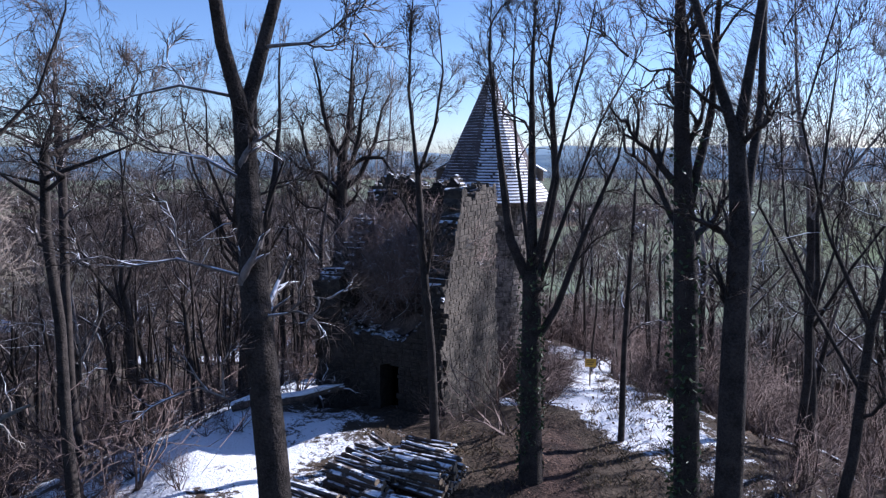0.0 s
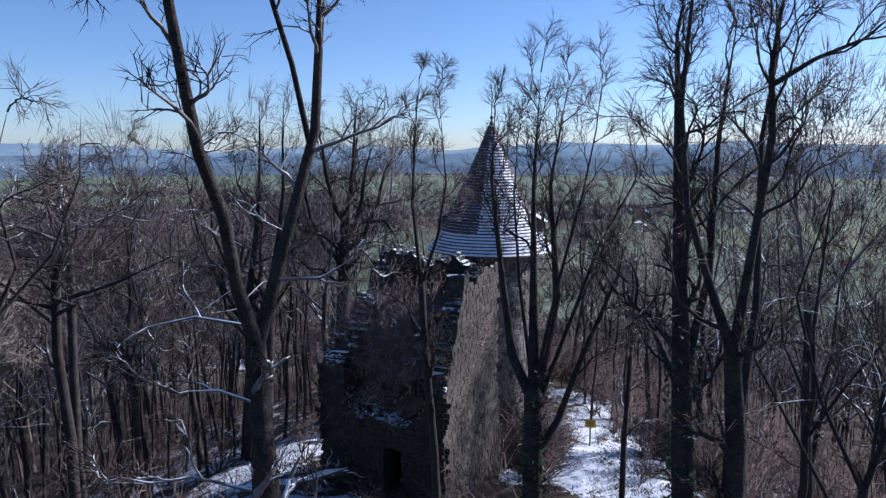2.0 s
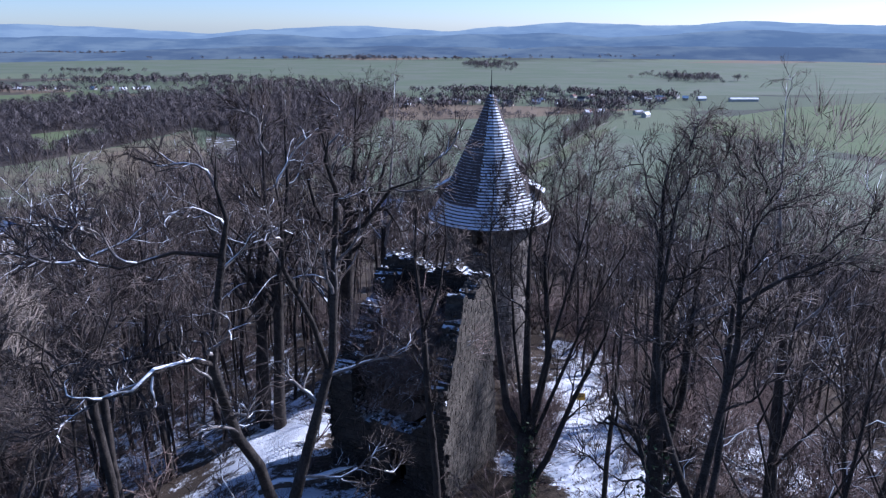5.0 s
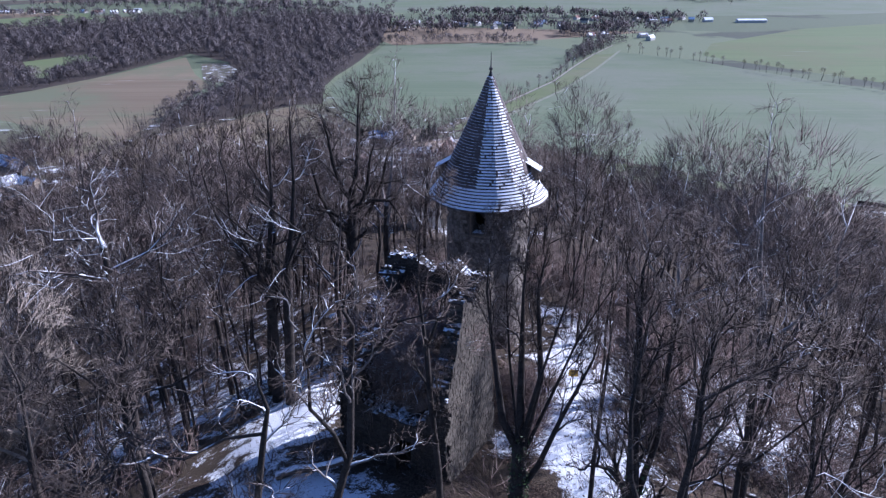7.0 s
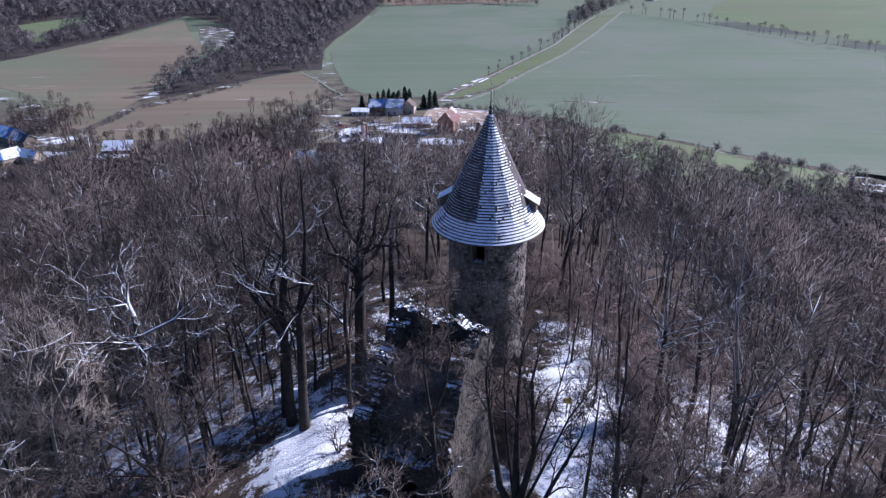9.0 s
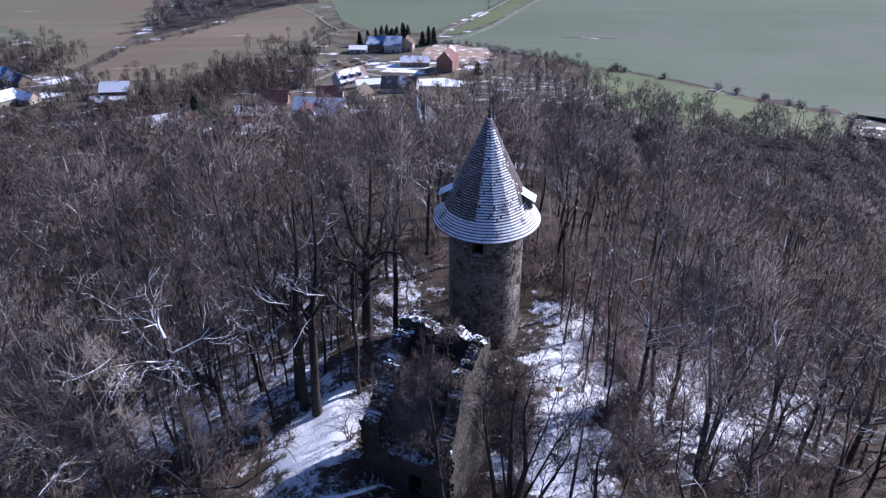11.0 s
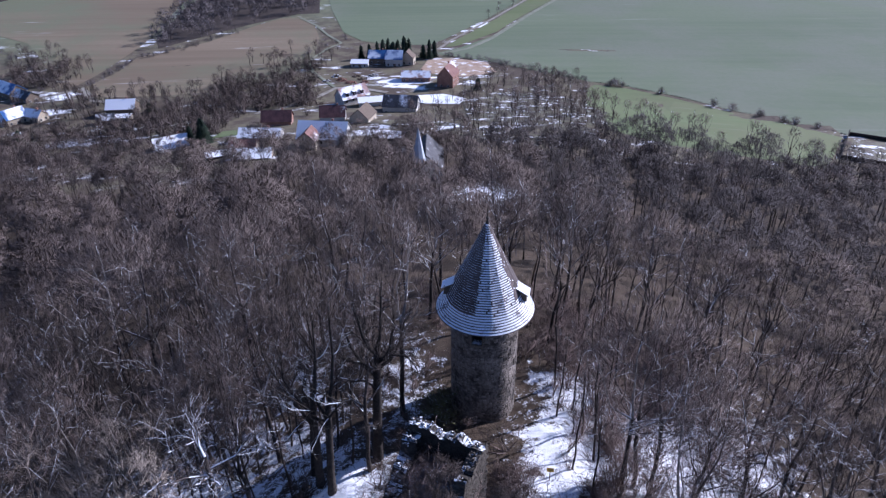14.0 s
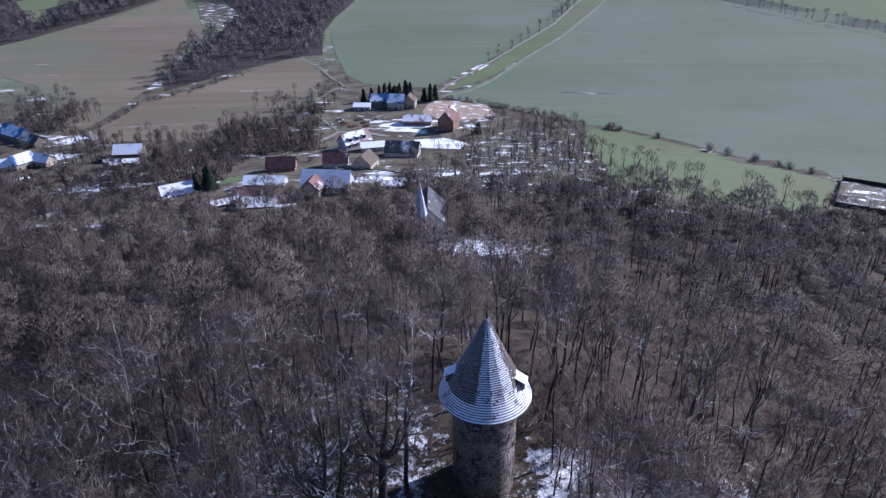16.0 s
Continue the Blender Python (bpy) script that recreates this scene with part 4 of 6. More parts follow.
def marked_trees():
    """Trees of the wood that stand out from the rest."""
    group = "trees of the wood"
    t = Tree(31, (34, 8, 6, 3), (9, 5, 3), 1.9, 1.5, 0.3)
    t.forest_form(21.5, 0.28, 0.3, 0.4, 6.2, 6, 1).brooms(90, (0, 0, 15.5), 6.2, 5.4, 16, 1.9, 0.02)
    t.thing("forest_tree", (-26.5, 36.0, h(-26.5, 36.0) - 0.1), 20, "broad pale-twigged bare tree on the snowy slope", group, None, PALE_TWIG, PALE_TWIG)
    t = Tree(32, (8, 4, 4, 2), (9, 5, 3), 1.35, 1.2, 0.1)
    t.forest_form(21.5, 0.23, 0.3, 0.8, 4.2, 6, 3)
    t.thing("forest_tree", (-17.8, 33.6, h(-17.8, 33.6) - 0.1), 70, "crooked old bare tree with snow along its thick limbs", group)
    t = Tree(35, (36, 7, 5, 3), (9, 5, 3), 1.2, 1.3, 0.1)
    t.forest_form(17.6, 0.2, 0.1, 0.76, 4.2, 7)
    t.thing("forest_tree", (-13.2, 24.4, h(-13.2, 24.4) - 0.1), 10, "straight bare tree with a wide spreading crown on the slope", group, BARK, DARK_TWIG, BARK)
    t = Tree(36, (26, 6, 5, 3), (9, 5, 3), 1.2, 1.3, 0.1)
    t.forest_form(20.0, 0.22, 0.2, 0.55, 4.0, 5)
    t.thing("forest_tree", (-11.6, 15.8, h(-11.6, 15.8) - 0.1), 40, "tall dark bare tree with many fine twigs on the slope", group, BARK, DARK_TWIG, BARK)
    t = Tree(33, (10, 5, 4, 2), (9, 5, 3), 1.35, 1.3, 0.1)
    t.forest_form(19.0, 0.3, 0.9, 0.42, 4.4, 4, 3)
    t.thing("forest_tree", (36.5, 44.0, h(36.5, 44.0) - 0.1), 200, "leaning dark bare tree with snow along its crooked limbs", group)
    t = Tree(34, (0, 0, 0, 2), (6, 4, 3))
    g = t.rng
    for _ in range(11):
        a = g.uniform(0, 6.28)
        t.crooked(Vector((g.gauss(0, 1.6), g.gauss(0, 1.3), g.uniform(0.15, 0.7))), Vector((math.cos(a), math.sin(a), g.uniform(-0.05, 0.2))), g.uniform(3, 5.5), g.uniform(0.07, 0.13))
    pile = mesh_object("brushwood_heap", *t.crown, SNOWY_LIMB, None, True)
    pile.matrix_basis = pose(31.5, 54.5, h(31.5, 54.5), 0, 22, 10)
    tagged(pile, "tangled snow-lined heap of brushwood on the slope", "brushwood heap")


marked_trees()


def wood():
    """The wood on the hill: the nearer trees one by one, the rest as one far wood."""
    kinds = []
    for k in range(12):
        tall = (20, 23, 21, 24, 19, 22)[k % 6]
        wide = 4.2 + 0.6 * (k % 3)
        kinds.append(Tree(100 + k, (16, 5, 5, 3), (6, 4, 3), 1.3, 1.4, 0.2).steep(0.85).forest_form(tall, 0.17 + 0.025 * (k % 4), 0.7, 0.38 + 0.05 * (k % 4), wide, 4 + k % 3, (1, 0, 0, 0, 1, 0)[k % 6]).brooms(110, (0, 0, tall * 0.74), wide * 1.1, tall * 0.25, 15, 1.0, 0.016, 0.6))
    for k in range(4):
        kinds.append(Tree(140 + k, (9, 5, 5, 2), (6, 4, 3), 1.5, 1.2).steep(0.6).forest_form(10 + k, 0.085, 0.5, 0.3, 2.0, 3))
    for k in range(3):
        kinds.append(Tree(160 + k, (14, 6, 5, 3), (8, 4, 3), 1.15, 1.2, 0.2).steep(0.72).forest_form(19 + 1.5 * k, 0.17, 0.6, 0.42, 3.8, 4, 1 + k % 2).brooms(60, (0, 0, 14.5), 4.2, 5.0, 14, 1.0, 0.011, 0.6))
    kinds.append(Tree(180, (14, 5, 4, 3), (9, 5, 3), 1.5, 1.7, 0.1).steep(0.75).forest_form(23, 0.36, 0.6, 0.46, 4.4, 4, 2).brooms(24, (0, 0, 17.5), 3.8, 5.0, 12, 1.5, 0.012))
    for k in range(3):
        kinds.append(Tree(185 + k, (8, 4, 4, 2), (6, 3, 3), 1.4, 1.3, 0.2).steep(0.55).forest_form(15 + 1.5 * k, 0.09 + 0.01 * k, 0.5, 0.62, 1.9, 3).brooms(10, (0, 0, 12.5 + k), 1.7, 2.6, 12, 1.3, 0.01))
    g = random.Random(3)
    spots = []

    def free(x, y, gap):
        return all((x - a) ** 2 + (y - b) ** 2 > gap * gap for a, b in spots)

    tall_ones = {(13.5, 65.0): 0.62, (16.5, 66.2): 0.66, (10.8, 64.0): 0.5, (19.5, 67.0): 0.75, (-11.6, 44.6): 1.06, (-14.0, 48.4): 0.98, (-13.0, 46.2): 1.1}
    fixed = [(-11.6, 44.6, 19), (-14.0, 48.4, 19), (-13.0, 46.2, 19), (17.1, 46.6, 2), (18.6, 47.2, 1), (20.1, 46.1, 5), (22.2, 42.1, 0), (33.1, 45.8, 3), (30.2, 46.3, 2),
             (13.4, 53.8, 12), (13.5, 65.0, 13), (16.5, 66.2, 14), (10.8, 64.0, 12), (19.5, 67.0, 15), (-28.5, 44.6, 13), (-33, 28, 16), (-30, 22, 18), (-23, 22, 17), (-21.5, 13.5, 17), (16.5, 31, 3), (-37, 66.6, 3), (14, 58, 20), (16, 55, 21), (12.5, 61.5, 22), (18, 59, 20), (12.2, 47.5, 21), (15, 50, 22), (13.5, 43.5, 20), (20, 62, 21), (17, 63, 22), (14.5, 54, 20), (12, 56.5, 21)]
    near = [(x, y, k) for x, y, k in fixed]
    spots += [(x, y) for x, y, _ in near] + [(-26.5, 36), (-25.5, 33), (-28, 39), (-24, 36), (-30, 36), (-17.8, 33.6), (-16, 30), (-16, 36), (-13.2, 24.4), (-12, 21), (-15, 21.5), (-11, 18), (36.5, 44.0), (31.5, 54.5)]
    tries = 0
    while len(near) < 225 and tries < 60000:
        tries += 1
        y = g.uniform(-12, 105)
        x = g.uniform(-78, 84)
        if abs(x) > 0.72 * max(y, 0) + 30 or not clear_of(x, y) or not free(x, y, 4.2 if y < 52 else 4.9):
            continue
        if 7 < x < 26 and 12 < y < 48 and g.random() < 0.7 or -26 < x < -9 and 42 < y < 66 and g.random() < 0.65 or 12 < x < 36 and 40 < y < 66 and g.random() < 0.5:
            continue
        if 10 < y < 36 and (abs(x * 44 + (y + 8) * 27) < 52 * 5.0 or abs(x * 42 + (y + 8) * 17.8) < 46 * 3.0):
            continue
        if math.hypot(x, y) > 100 or g.random() < 0.25 * (y > 70):
            continue
        spots.append((x, y))
        # Kinds 16 to 18 have darker bark and twigs, to put in backlit shade.
        near.append((x, y, 16 + g.randrange(3) if math.hypot(x, y) < (46 if x < 0 else 36) or x > 12 and g.random() < 0.7 or x < -9 and g.random() < 0.35 else g.randrange(16)))
    poles = 0
    while poles < 70:
        x, y = (g.uniform(-32, -9.5), g.uniform(43, 78)) if poles % 3 else (g.uniform(10, 52), g.uniform(66, 96))
        if clear_of(x, y) and free(x, y, 2.1) and math.hypot(x + 7, y - 48) > 3:
            spots.append((x, y))
            near.append((x, y, 20 + g.randrange(3)))
            poles += 1
    first = {}
    for x, y, k in near:
        m = pose(x, y, h(x, y) - 0.1, g.uniform(-2, 2), g.uniform(-2, 2), g.uniform(0, 360))
        if k in first:
            ob = copy_thing(first[k], m)
        else:
            ob = kinds[k].thing("sapling" if 12 <= k < 16 or k > 19 else "forest_tree", (0, 0, 0), 0, "thin young bare tree in the wood" if 12 <= k < 16 or k > 19 else "bare grey-brown forest tree, snow on some limbs", "trees of the wood", bark=BARK if 16 <= k < 20 else None, limbs=BARK if 16 <= k < 20 else None, twigs=DARK_TWIG if 16 <= k < 20 else None)
            ob.matrix_basis = m
            first[k] = ob
        s = g.uniform(0.85, 1.1) * (0.92 if y < 36 else 1.0)
        if x < -9 and y < 50:
            s *= 1.15
        elif x < -24:
            s *= 1.2
        s = tall_ones.get((x, y), s)
        ob.scale = (s, s, s)

    far = []
    for k in range(10):
        tall, wide = 17 + 1.6 * (k % 5), (4.0, 5.2, 4.6, 5.8)[k % 4]
        far.append(Tree(200 + k, (6, 2, 1, 0), (3, 3, 3), 3.0, 1.9, 0.3).steep(0.6).forest_form(tall, 0.16, 0.7, 0.5, wide, 3).brooms((74, 100, 86, 116)[k % 4], (0, 0, tall * 0.76), wide, tall * 0.23, 17, 0.7, 0.055, 0.75))
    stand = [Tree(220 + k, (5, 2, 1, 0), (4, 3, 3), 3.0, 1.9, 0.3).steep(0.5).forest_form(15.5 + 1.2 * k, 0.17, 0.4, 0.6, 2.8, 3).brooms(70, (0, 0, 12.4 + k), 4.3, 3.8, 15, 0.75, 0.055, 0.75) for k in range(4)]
    beyond = far_spots(g, spots)
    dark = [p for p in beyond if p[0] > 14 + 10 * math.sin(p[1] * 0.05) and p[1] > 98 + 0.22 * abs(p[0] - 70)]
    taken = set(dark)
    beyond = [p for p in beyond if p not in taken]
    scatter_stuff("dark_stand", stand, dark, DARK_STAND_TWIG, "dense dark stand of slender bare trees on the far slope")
    scatter_stuff("far_wood", far, beyond, FAR_TWIG, "dense bare brown woodland covering the hillside")


def far_spots(g, spots):
    out, grid = [], set()
    for x, y in spots:
        grid.add((int(x // 6.6), int(y // 6.6)))
    tries = 0
    while len(out) < 1350 and tries < 90000:
        tries += 1
        y = g.uniform(15, 300)
        x = g.uniform(-0.75 * y - 25, 0.75 * y + 25)
        edge = float(wood_edge(x)) + g.gauss(0, 4)
        if y > edge or not clear_of(x, y):
            continue
        if math.hypot(x, y - 10) < 85 and abs(x) < 70:
            continue
        if noise.noise(Vector((x / 17, y / 17, 3.0))) < -0.22:
            continue
        key = (int(x // 6.6), int(y // 6.6))
        if key in grid:
            continue
        grid.add(key)
        out.append((x, y, g.uniform(0.62, 1.0) * (1.25 if x < -30 and y < 115 else 1.0)))
    return out


def scatter_stuff(name, kinds, spots, material, label, category="woodland"):
    """Many far plants in one mesh."""
    g = random.Random(77)
    packs = []
    for t in kinds:
        v = np.array([tuple(p) for p in t.bole[0] + t.crown[0]])
        n = len(t.bole[0])
        tri = []
        for f in t.bole[1] + [tuple(i + n for i in f) for f in t.crown[1]]:
            tri.append(f[:3])
            if len(f) == 4:
                tri.append((f[0], f[2], f[3]))
        tri, top = np.array(tri), v[:, 2].max()
        out = v - np.array([0, 0, top * (0.5 if top > 6 else 0.1)])
        a, b, c = v[tri[:, 0]], v[tri[:, 1]], v[tri[:, 2]]
        back = (np.cross(b - a, c - a) * out[tri[:, 0]]).sum(1) < 0
        tri[back] = tri[back][:, [0, 2, 1]]
        packs.append((v, tri, out))
    vs, fs, ns, base = [], [], [], 0
    for x, y, s in spots:
        v, f, o = packs[g.randrange(len(packs))]
        a = g.uniform(0, 6.28)
        c, d = math.cos(a) * s, math.sin(a) * s
        vs.append(np.stack([x + v[:, 0] * c - v[:, 1] * d, y + v[:, 0] * d + v[:, 1] * c, h(x, y) + v[:, 2] * s * g.uniform(0.9, 1.1)], 1))
        ns.append(np.stack([o[:, 0] * c - o[:, 1] * d, o[:, 0] * d + o[:, 1] * c, o[:, 2] * s], 1))
        fs.append(f + base)
        base += len(v)
    v, f = np.concatenate(vs), np.concatenate(fs)
    me = bpy.data.meshes.new(name)
    me.vertices.add(len(v))
    me.vertices.foreach_set("co", v.astype(np.float32).ravel())
    me.loops.add(f.size)
    me.loops.foreach_set("vertex_index", f.astype(np.int32).ravel())
    me.polygons.add(len(f))
    me.polygons.foreach_set("loop_start", np.arange(0, f.size, 3, dtype=np.int32))
    me.polygons.foreach_set("use_smooth", np.ones(len(f), dtype=bool))
    me.update(calc_edges=True)
    round_off(me, np.concatenate(ns))
    me.materials.append(material)
    return tagged(new(name, me), label, category, kind="stuff")


wood()


# ---- masonry ----
def voxel_wall(name, place, s_range, ds, z_range, dz, thick, solid, material, parent, label="", closed=False, jitter=0.05, top=None):
    """A thick wall of small cells with openings and a ragged top. place(s, depth, z) gives the point."""
    ns, nz = int(round((s_range[1] - s_range[0]) / ds)), int(round((z_range[1] - z_range[0]) / dz))
    full = np.zeros((ns, nz), bool)
    for i in range(ns):
        for k in range(nz):
            full[i, k] = solid(s_range[0] + (i + 0.5) * ds, z_range[0] + (k + 0.5) * dz)
    index, verts, faces = {}, [], []

    def vert(i, k, side):
        if closed:
            i %= ns
        key = (i, k, side)
        if key not in index:
            z = z_range[0] + k * dz
            if top:
                z = min(z, top(s_range[0] + i * ds) + 0.12 * noise.noise(Vector((i * 0.7, side * 3.0, 0.5))))
            p = Vector(place(s_range[0] + i * ds, side * thick, z))
            index[key] = len(verts)
            verts.append(p + noise.noise_vector(p * 1.7) * jitter + noise.noise_vector(p * 4.1) * jitter * 0.5)
        return index[key]

    def is_full(i, k):
        if closed:
            i %= ns
        return 0 <= i < ns and 0 <= k < nz and full[i, k]

    for i in range(ns):
        for k in range(nz):
            if not full[i, k]:
                continue
            for side in (0, 1):
                q = [vert(i, k, side), vert(i + 1, k, side), vert(i + 1, k + 1, side), vert(i, k + 1, side)]
                faces.append(tuple(q) if side == 0 else tuple(reversed(q)))
            for di, dk, a, b in ((1, 0, (i + 1, k), (i + 1, k + 1)), (-1, 0, (i, k + 1), (i, k)), (0, 1, (i + 1, k + 1), (i, k + 1)), (0, -1, (i, k), (i + 1, k))):
                if not is_full(i + di, k + dk):
                    faces.append((vert(*a, 0), vert(*a, 1), vert(*b, 1), vert(*b, 0)))
    ob = mesh_object(name, verts, faces, material, parent)
    return tagged(ob, label) if label else ob


def stone_shapes(count, seed):
    """Rough stones, about 1 wide and 1 high, whose faces stand towards -y."""
    g = random.Random(seed)
    out = []
    for _ in range(count):
        v = []
        for depth, inset in ((0.3, 0.0), (-0.45, 0.03), (-1.0, 0.16)):
            for x, z in ((-0.5, -0.5), (0.5, -0.5), (0.5, 0.5), (-0.5, 0.5)):
                v.append((x * (1 - inset * g.uniform(0.6, 1.6)) + g.uniform(-0.04, 0.04), depth + g.uniform(-0.25, 0.25) * (depth < 0), z * (1 - inset * g.uniform(0.6, 1.6)) + g.uniform(-0.05, 0.05)))
        f = [(8, 9, 10, 11)]
        for r in (0, 4):
            f += [(r + j, r + (j + 1) % 4, r + 4 + (j + 1) % 4, r + 4 + j) for j in range(4)]
        out.append((v, f))
    return out


SHAPES = stone_shapes(10, 8)
STONE_MESHES = {}
STONE_KINDS = {"pale": SUNNY_STONE, "dark": DARK_STONE, "tower": TOWER_STONE}
for _kind, _m in STONE_KINDS.items():
    STONE_MESHES[_kind] = []
    for _v, _f in SHAPES:
        _me = bpy.data.meshes.new("stone")
        _me.from_pydata(_v, [], _f)
        _me.materials.append(_m)
        STONE_MESHES[_kind].append(_me)


def masonry(parent, place, s_range, z_range, solid, seed, single=0, course=0.24, wide=0.4, proud=0.035, kind="dark"):
    """Rubble courses on a wall face: the first ones single stones, the rest joined."""
    g = random.Random(seed)
    verts, faces, made = [], [], 0
    z = z_range[0]
    rows = []
    while z < z_range[1]:
        hgt = course * g.uniform(0.75, 1.3)
        s = s_range[0] - g.uniform(0, wide)
        while s < s_range[1]:
            w = wide * g.uniform(0.55, 1.5)
            if solid(s + w / 2, z + hgt / 2) and solid(s + 0.1 * w, z + hgt / 2) and solid(s + 0.9 * w, z + hgt / 2):
                rows.append((s + w / 2, z + hgt / 2, w * 0.95, hgt * 0.93, g.uniform(0.6, 1.7) * proud, g.randrange(len(SHAPES)), g.gauss(0, 2.5)))
            s += w
        z += hgt
    g.shuffle(rows)
    for s, z, w, hgt, deep, k, tilt in rows:
        p0, p1 = Vector(place(s - 0.01, 0, z)), Vector(place(s + 0.01, 0, z))
        along = (p1 - p0).normalized()
        into = (Vector(place(s, 0.01, z)) - Vector(place(s, 0, z))).normalized()
        up = Vector((0, 0, 1))
        m = Matrix((along * w, into * deep, up * hgt)).transposed().to_4x4()
        m = Matrix.Translation(place(s, 0, z)) @ m @ pose(0, 0, 0, 0, tilt, 0)
        if made < single:
            ob = new("stone", STONE_MESHES[kind][k])
            ob.parent = parent
            ob.matrix_basis = m
            made += 1
        else:
            b = len(verts)
            verts += [m @ Vector(v) for v in SHAPES[k][0]]
            faces += [tuple(i + b for i in f) for f in SHAPES[k][1]]
    if verts:
        tagged(mesh_object("masonry", verts, faces, STONE_KINDS[kind], parent), kind="stuff")


# ---- the round tower ----
TX, TY, TBASE, TR, EAVE = 3.8, 59.0, -6.6, 3.55, 8.2


def round_tower():
    root = empty("round_tower", (TX, TY, 0))

    def place(s, depth, z):
        r = TR - depth
        return (r * math.sin(s / TR), -r * math.cos(s / TR), z)

    around = 2 * math.pi * TR

    def solid(s, z):
        a = math.degrees(((s / TR + math.pi) % (2 * math.pi)) - math.pi)
        if -27 < a < -7 and 5.5 < z < 7.6:
            return False
        if 58 < a < 64 and 1.0 < z < 2.2:
            return False
        return z < EAVE + 0.2

    body = voxel_wall("tower_wall", place, (0, around), around / 72, (TBASE, EAVE + 0.3), 0.35, 0.9, solid, TOWER_MORTAR, root, "dark rubble-stone cylinder wall", True, 0.04)
    masonry(body, place, (-around * 0.3, around * 0.32), (TBASE, EAVE), solid, 21, 300, 0.36, 0.55, 0.045, "tower")

    bm = bmesh.new()
    for a, z in ((-6.5, 6.5), (-27.5, 6.5)):
        r = TR - 0.05
        box(bm, (0.12, 0.25, 2.1), (r * math.sin(radians(a)), -r * math.cos(radians(a)), z), a)
    box(bm, (1.45, 0.25, 0.14), (TR * math.sin(radians(-17)), -(TR + 0.0) * math.cos(radians(-17)), 5.42), -17)
    part("window_surround", bm, TIMBER, root, "dark weathered window surround below the eaves")

    # roof: eight-sided above, round and flared at the eaves, in stepped courses
    apex = 18.2
    prof = [(5.15, EAVE - 0.05), (4.72, 8.7), (4.32, 9.3), (3.9, 10.0), (3.3, 11.2), (1.98, 14.05), (1.0, 16.2), (0.2, apex)]
    zs = [p[1] for p in prof]
    rs = [p[0] for p in prof]

    def radius(z, a):
        r = float(np.interp(z, zs, rs))
        k = min(1.0, max(0.0, (z - 9.0) / 1.3))
        b = (a - radians(16.9) + math.pi / 16) % (math.pi / 8) - math.pi / 16
        flat = 0.99 / math.cos(b)
        return r * (1 - k + k * flat)

    roof = empty("roof", (0, 0, 0))
    roof.parent = root
    courses, segs = 44, 128
    g = random.Random(9)
    for c in range(courses):
        z0, z1 = EAVE - 0.05 + (apex - EAVE) * c / courses, EAVE - 0.05 + (apex - EAVE) * (c + 1) / courses + 0.03
        verts, faces, slots = [], [], []
        for j in range(segs):
            a = 2 * math.pi * j / segs
            u, w = math.sin(a), -math.cos(a)
            wob = g.uniform(-0.018, 0.018)
            lo, hi = radius(z0, a), radius(z1, a)
            dz, edge = z1 - z0, 0.2 if z0 < 9.6 else 0.27 if a < 1.2 or a > 5.98 else 0.7
            for r, z in ((lo - 0.16, z0 - 0.02 + wob), (lo + 0.05, z0 - 0.03 + wob), (lo + 0.045 - (lo - hi) * edge, z0 + dz * edge), (hi - 0.02, z1)):
                verts.append((r * u, r * w, z))
        for j in range(segs):
            i = (j + 1) % segs
            a = math.degrees(2 * math.pi * (j + 0.5) / segs)
            a = (a + 180) % 360 - 180
            melted = (-31 + 2 * math.sin(z0 * 2.3) < a < -17 and 9.6 < z0) or (-17 < a < 5 and z0 > 16.3 and g.random() < 0.6) or (-70 < a < -50 and 10.6 < z0 < 15.5 and g.random() < 0.7) or (52 + 3 * math.sin(z0 * 1.7) < a < 150 and z0 > 10.2) or z0 > 17.2
            for q in range(3):
                faces.append((4 * j + q, 4 * i + q, 4 * i + q + 1, 4 * j + q + 1))
                slots.append(1 if q == 2 and g.random() < (0.55 if melted and a < 30 else 0.06 if melted else 0.94 if z0 > 9.6 else 1.1) else 0)
        mesh_object("shingle_course", verts, faces, [SHINGLE, ROOF_SNOW], roof, False, slots)
    bm = bmesh.new()
    bmesh.ops.create_cone(bm, segments=16, radius1=0.36, radius2=0.1, depth=1.0, matrix=Matrix.Translation((0, 0, apex - 0.2)))
    part("roof_cap", bm, IRON, roof, "dark sheet-metal cap")
    bm = bmesh.new()
    bmesh.ops.create_cone(bm, segments=8, radius1=0.06, radius2=0.02, depth=1.8, matrix=Matrix.Translation((0, 0, apex + 1.0)))
    bmesh.ops.create_uvsphere(bm, u_segments=10, v_segments=6, radius=0.16, matrix=Matrix.Translation((0, 0, apex + 0.55)))
    part("spire", bm, IRON, root, "thin iron spike with a ball")
    bm = bmesh.new()
    bmesh.ops.create_cone(bm, segments=48, radius1=4.95, radius2=3.5, depth=0.12, matrix=Matrix.Translation((0, 0, EAVE - 0.02)), cap_ends=True)
    part("soffit", bm, TIMBER, root, "dark boarded underside of the eaves")
    for a in (78, -98):
        dormer = empty("dormer", (0, 0, 0))
        dormer.parent = root
        u, w = math.sin(radians(a)), -math.cos(radians(a))
        m = pose(4.0 * u, 4.0 * w, 10.1, 0, 0, a)
        bm = bmesh.new()
        for x in (-0.55, 0.55):
            box(bm, (0.12, 1.0, 1.0), (x, 0.2, 0.1))
        box(bm, (1.1, 0.12, 0.16), (0, -0.3, -0.35))
        bm.transform(m)
        part("dormer_cheek", bm, TIMBER, dormer)
        bm = bmesh.new()
        box(bm, (1.0, 0.1, 0.9), (0, 0.1, 0.1))
        bm.transform(m)
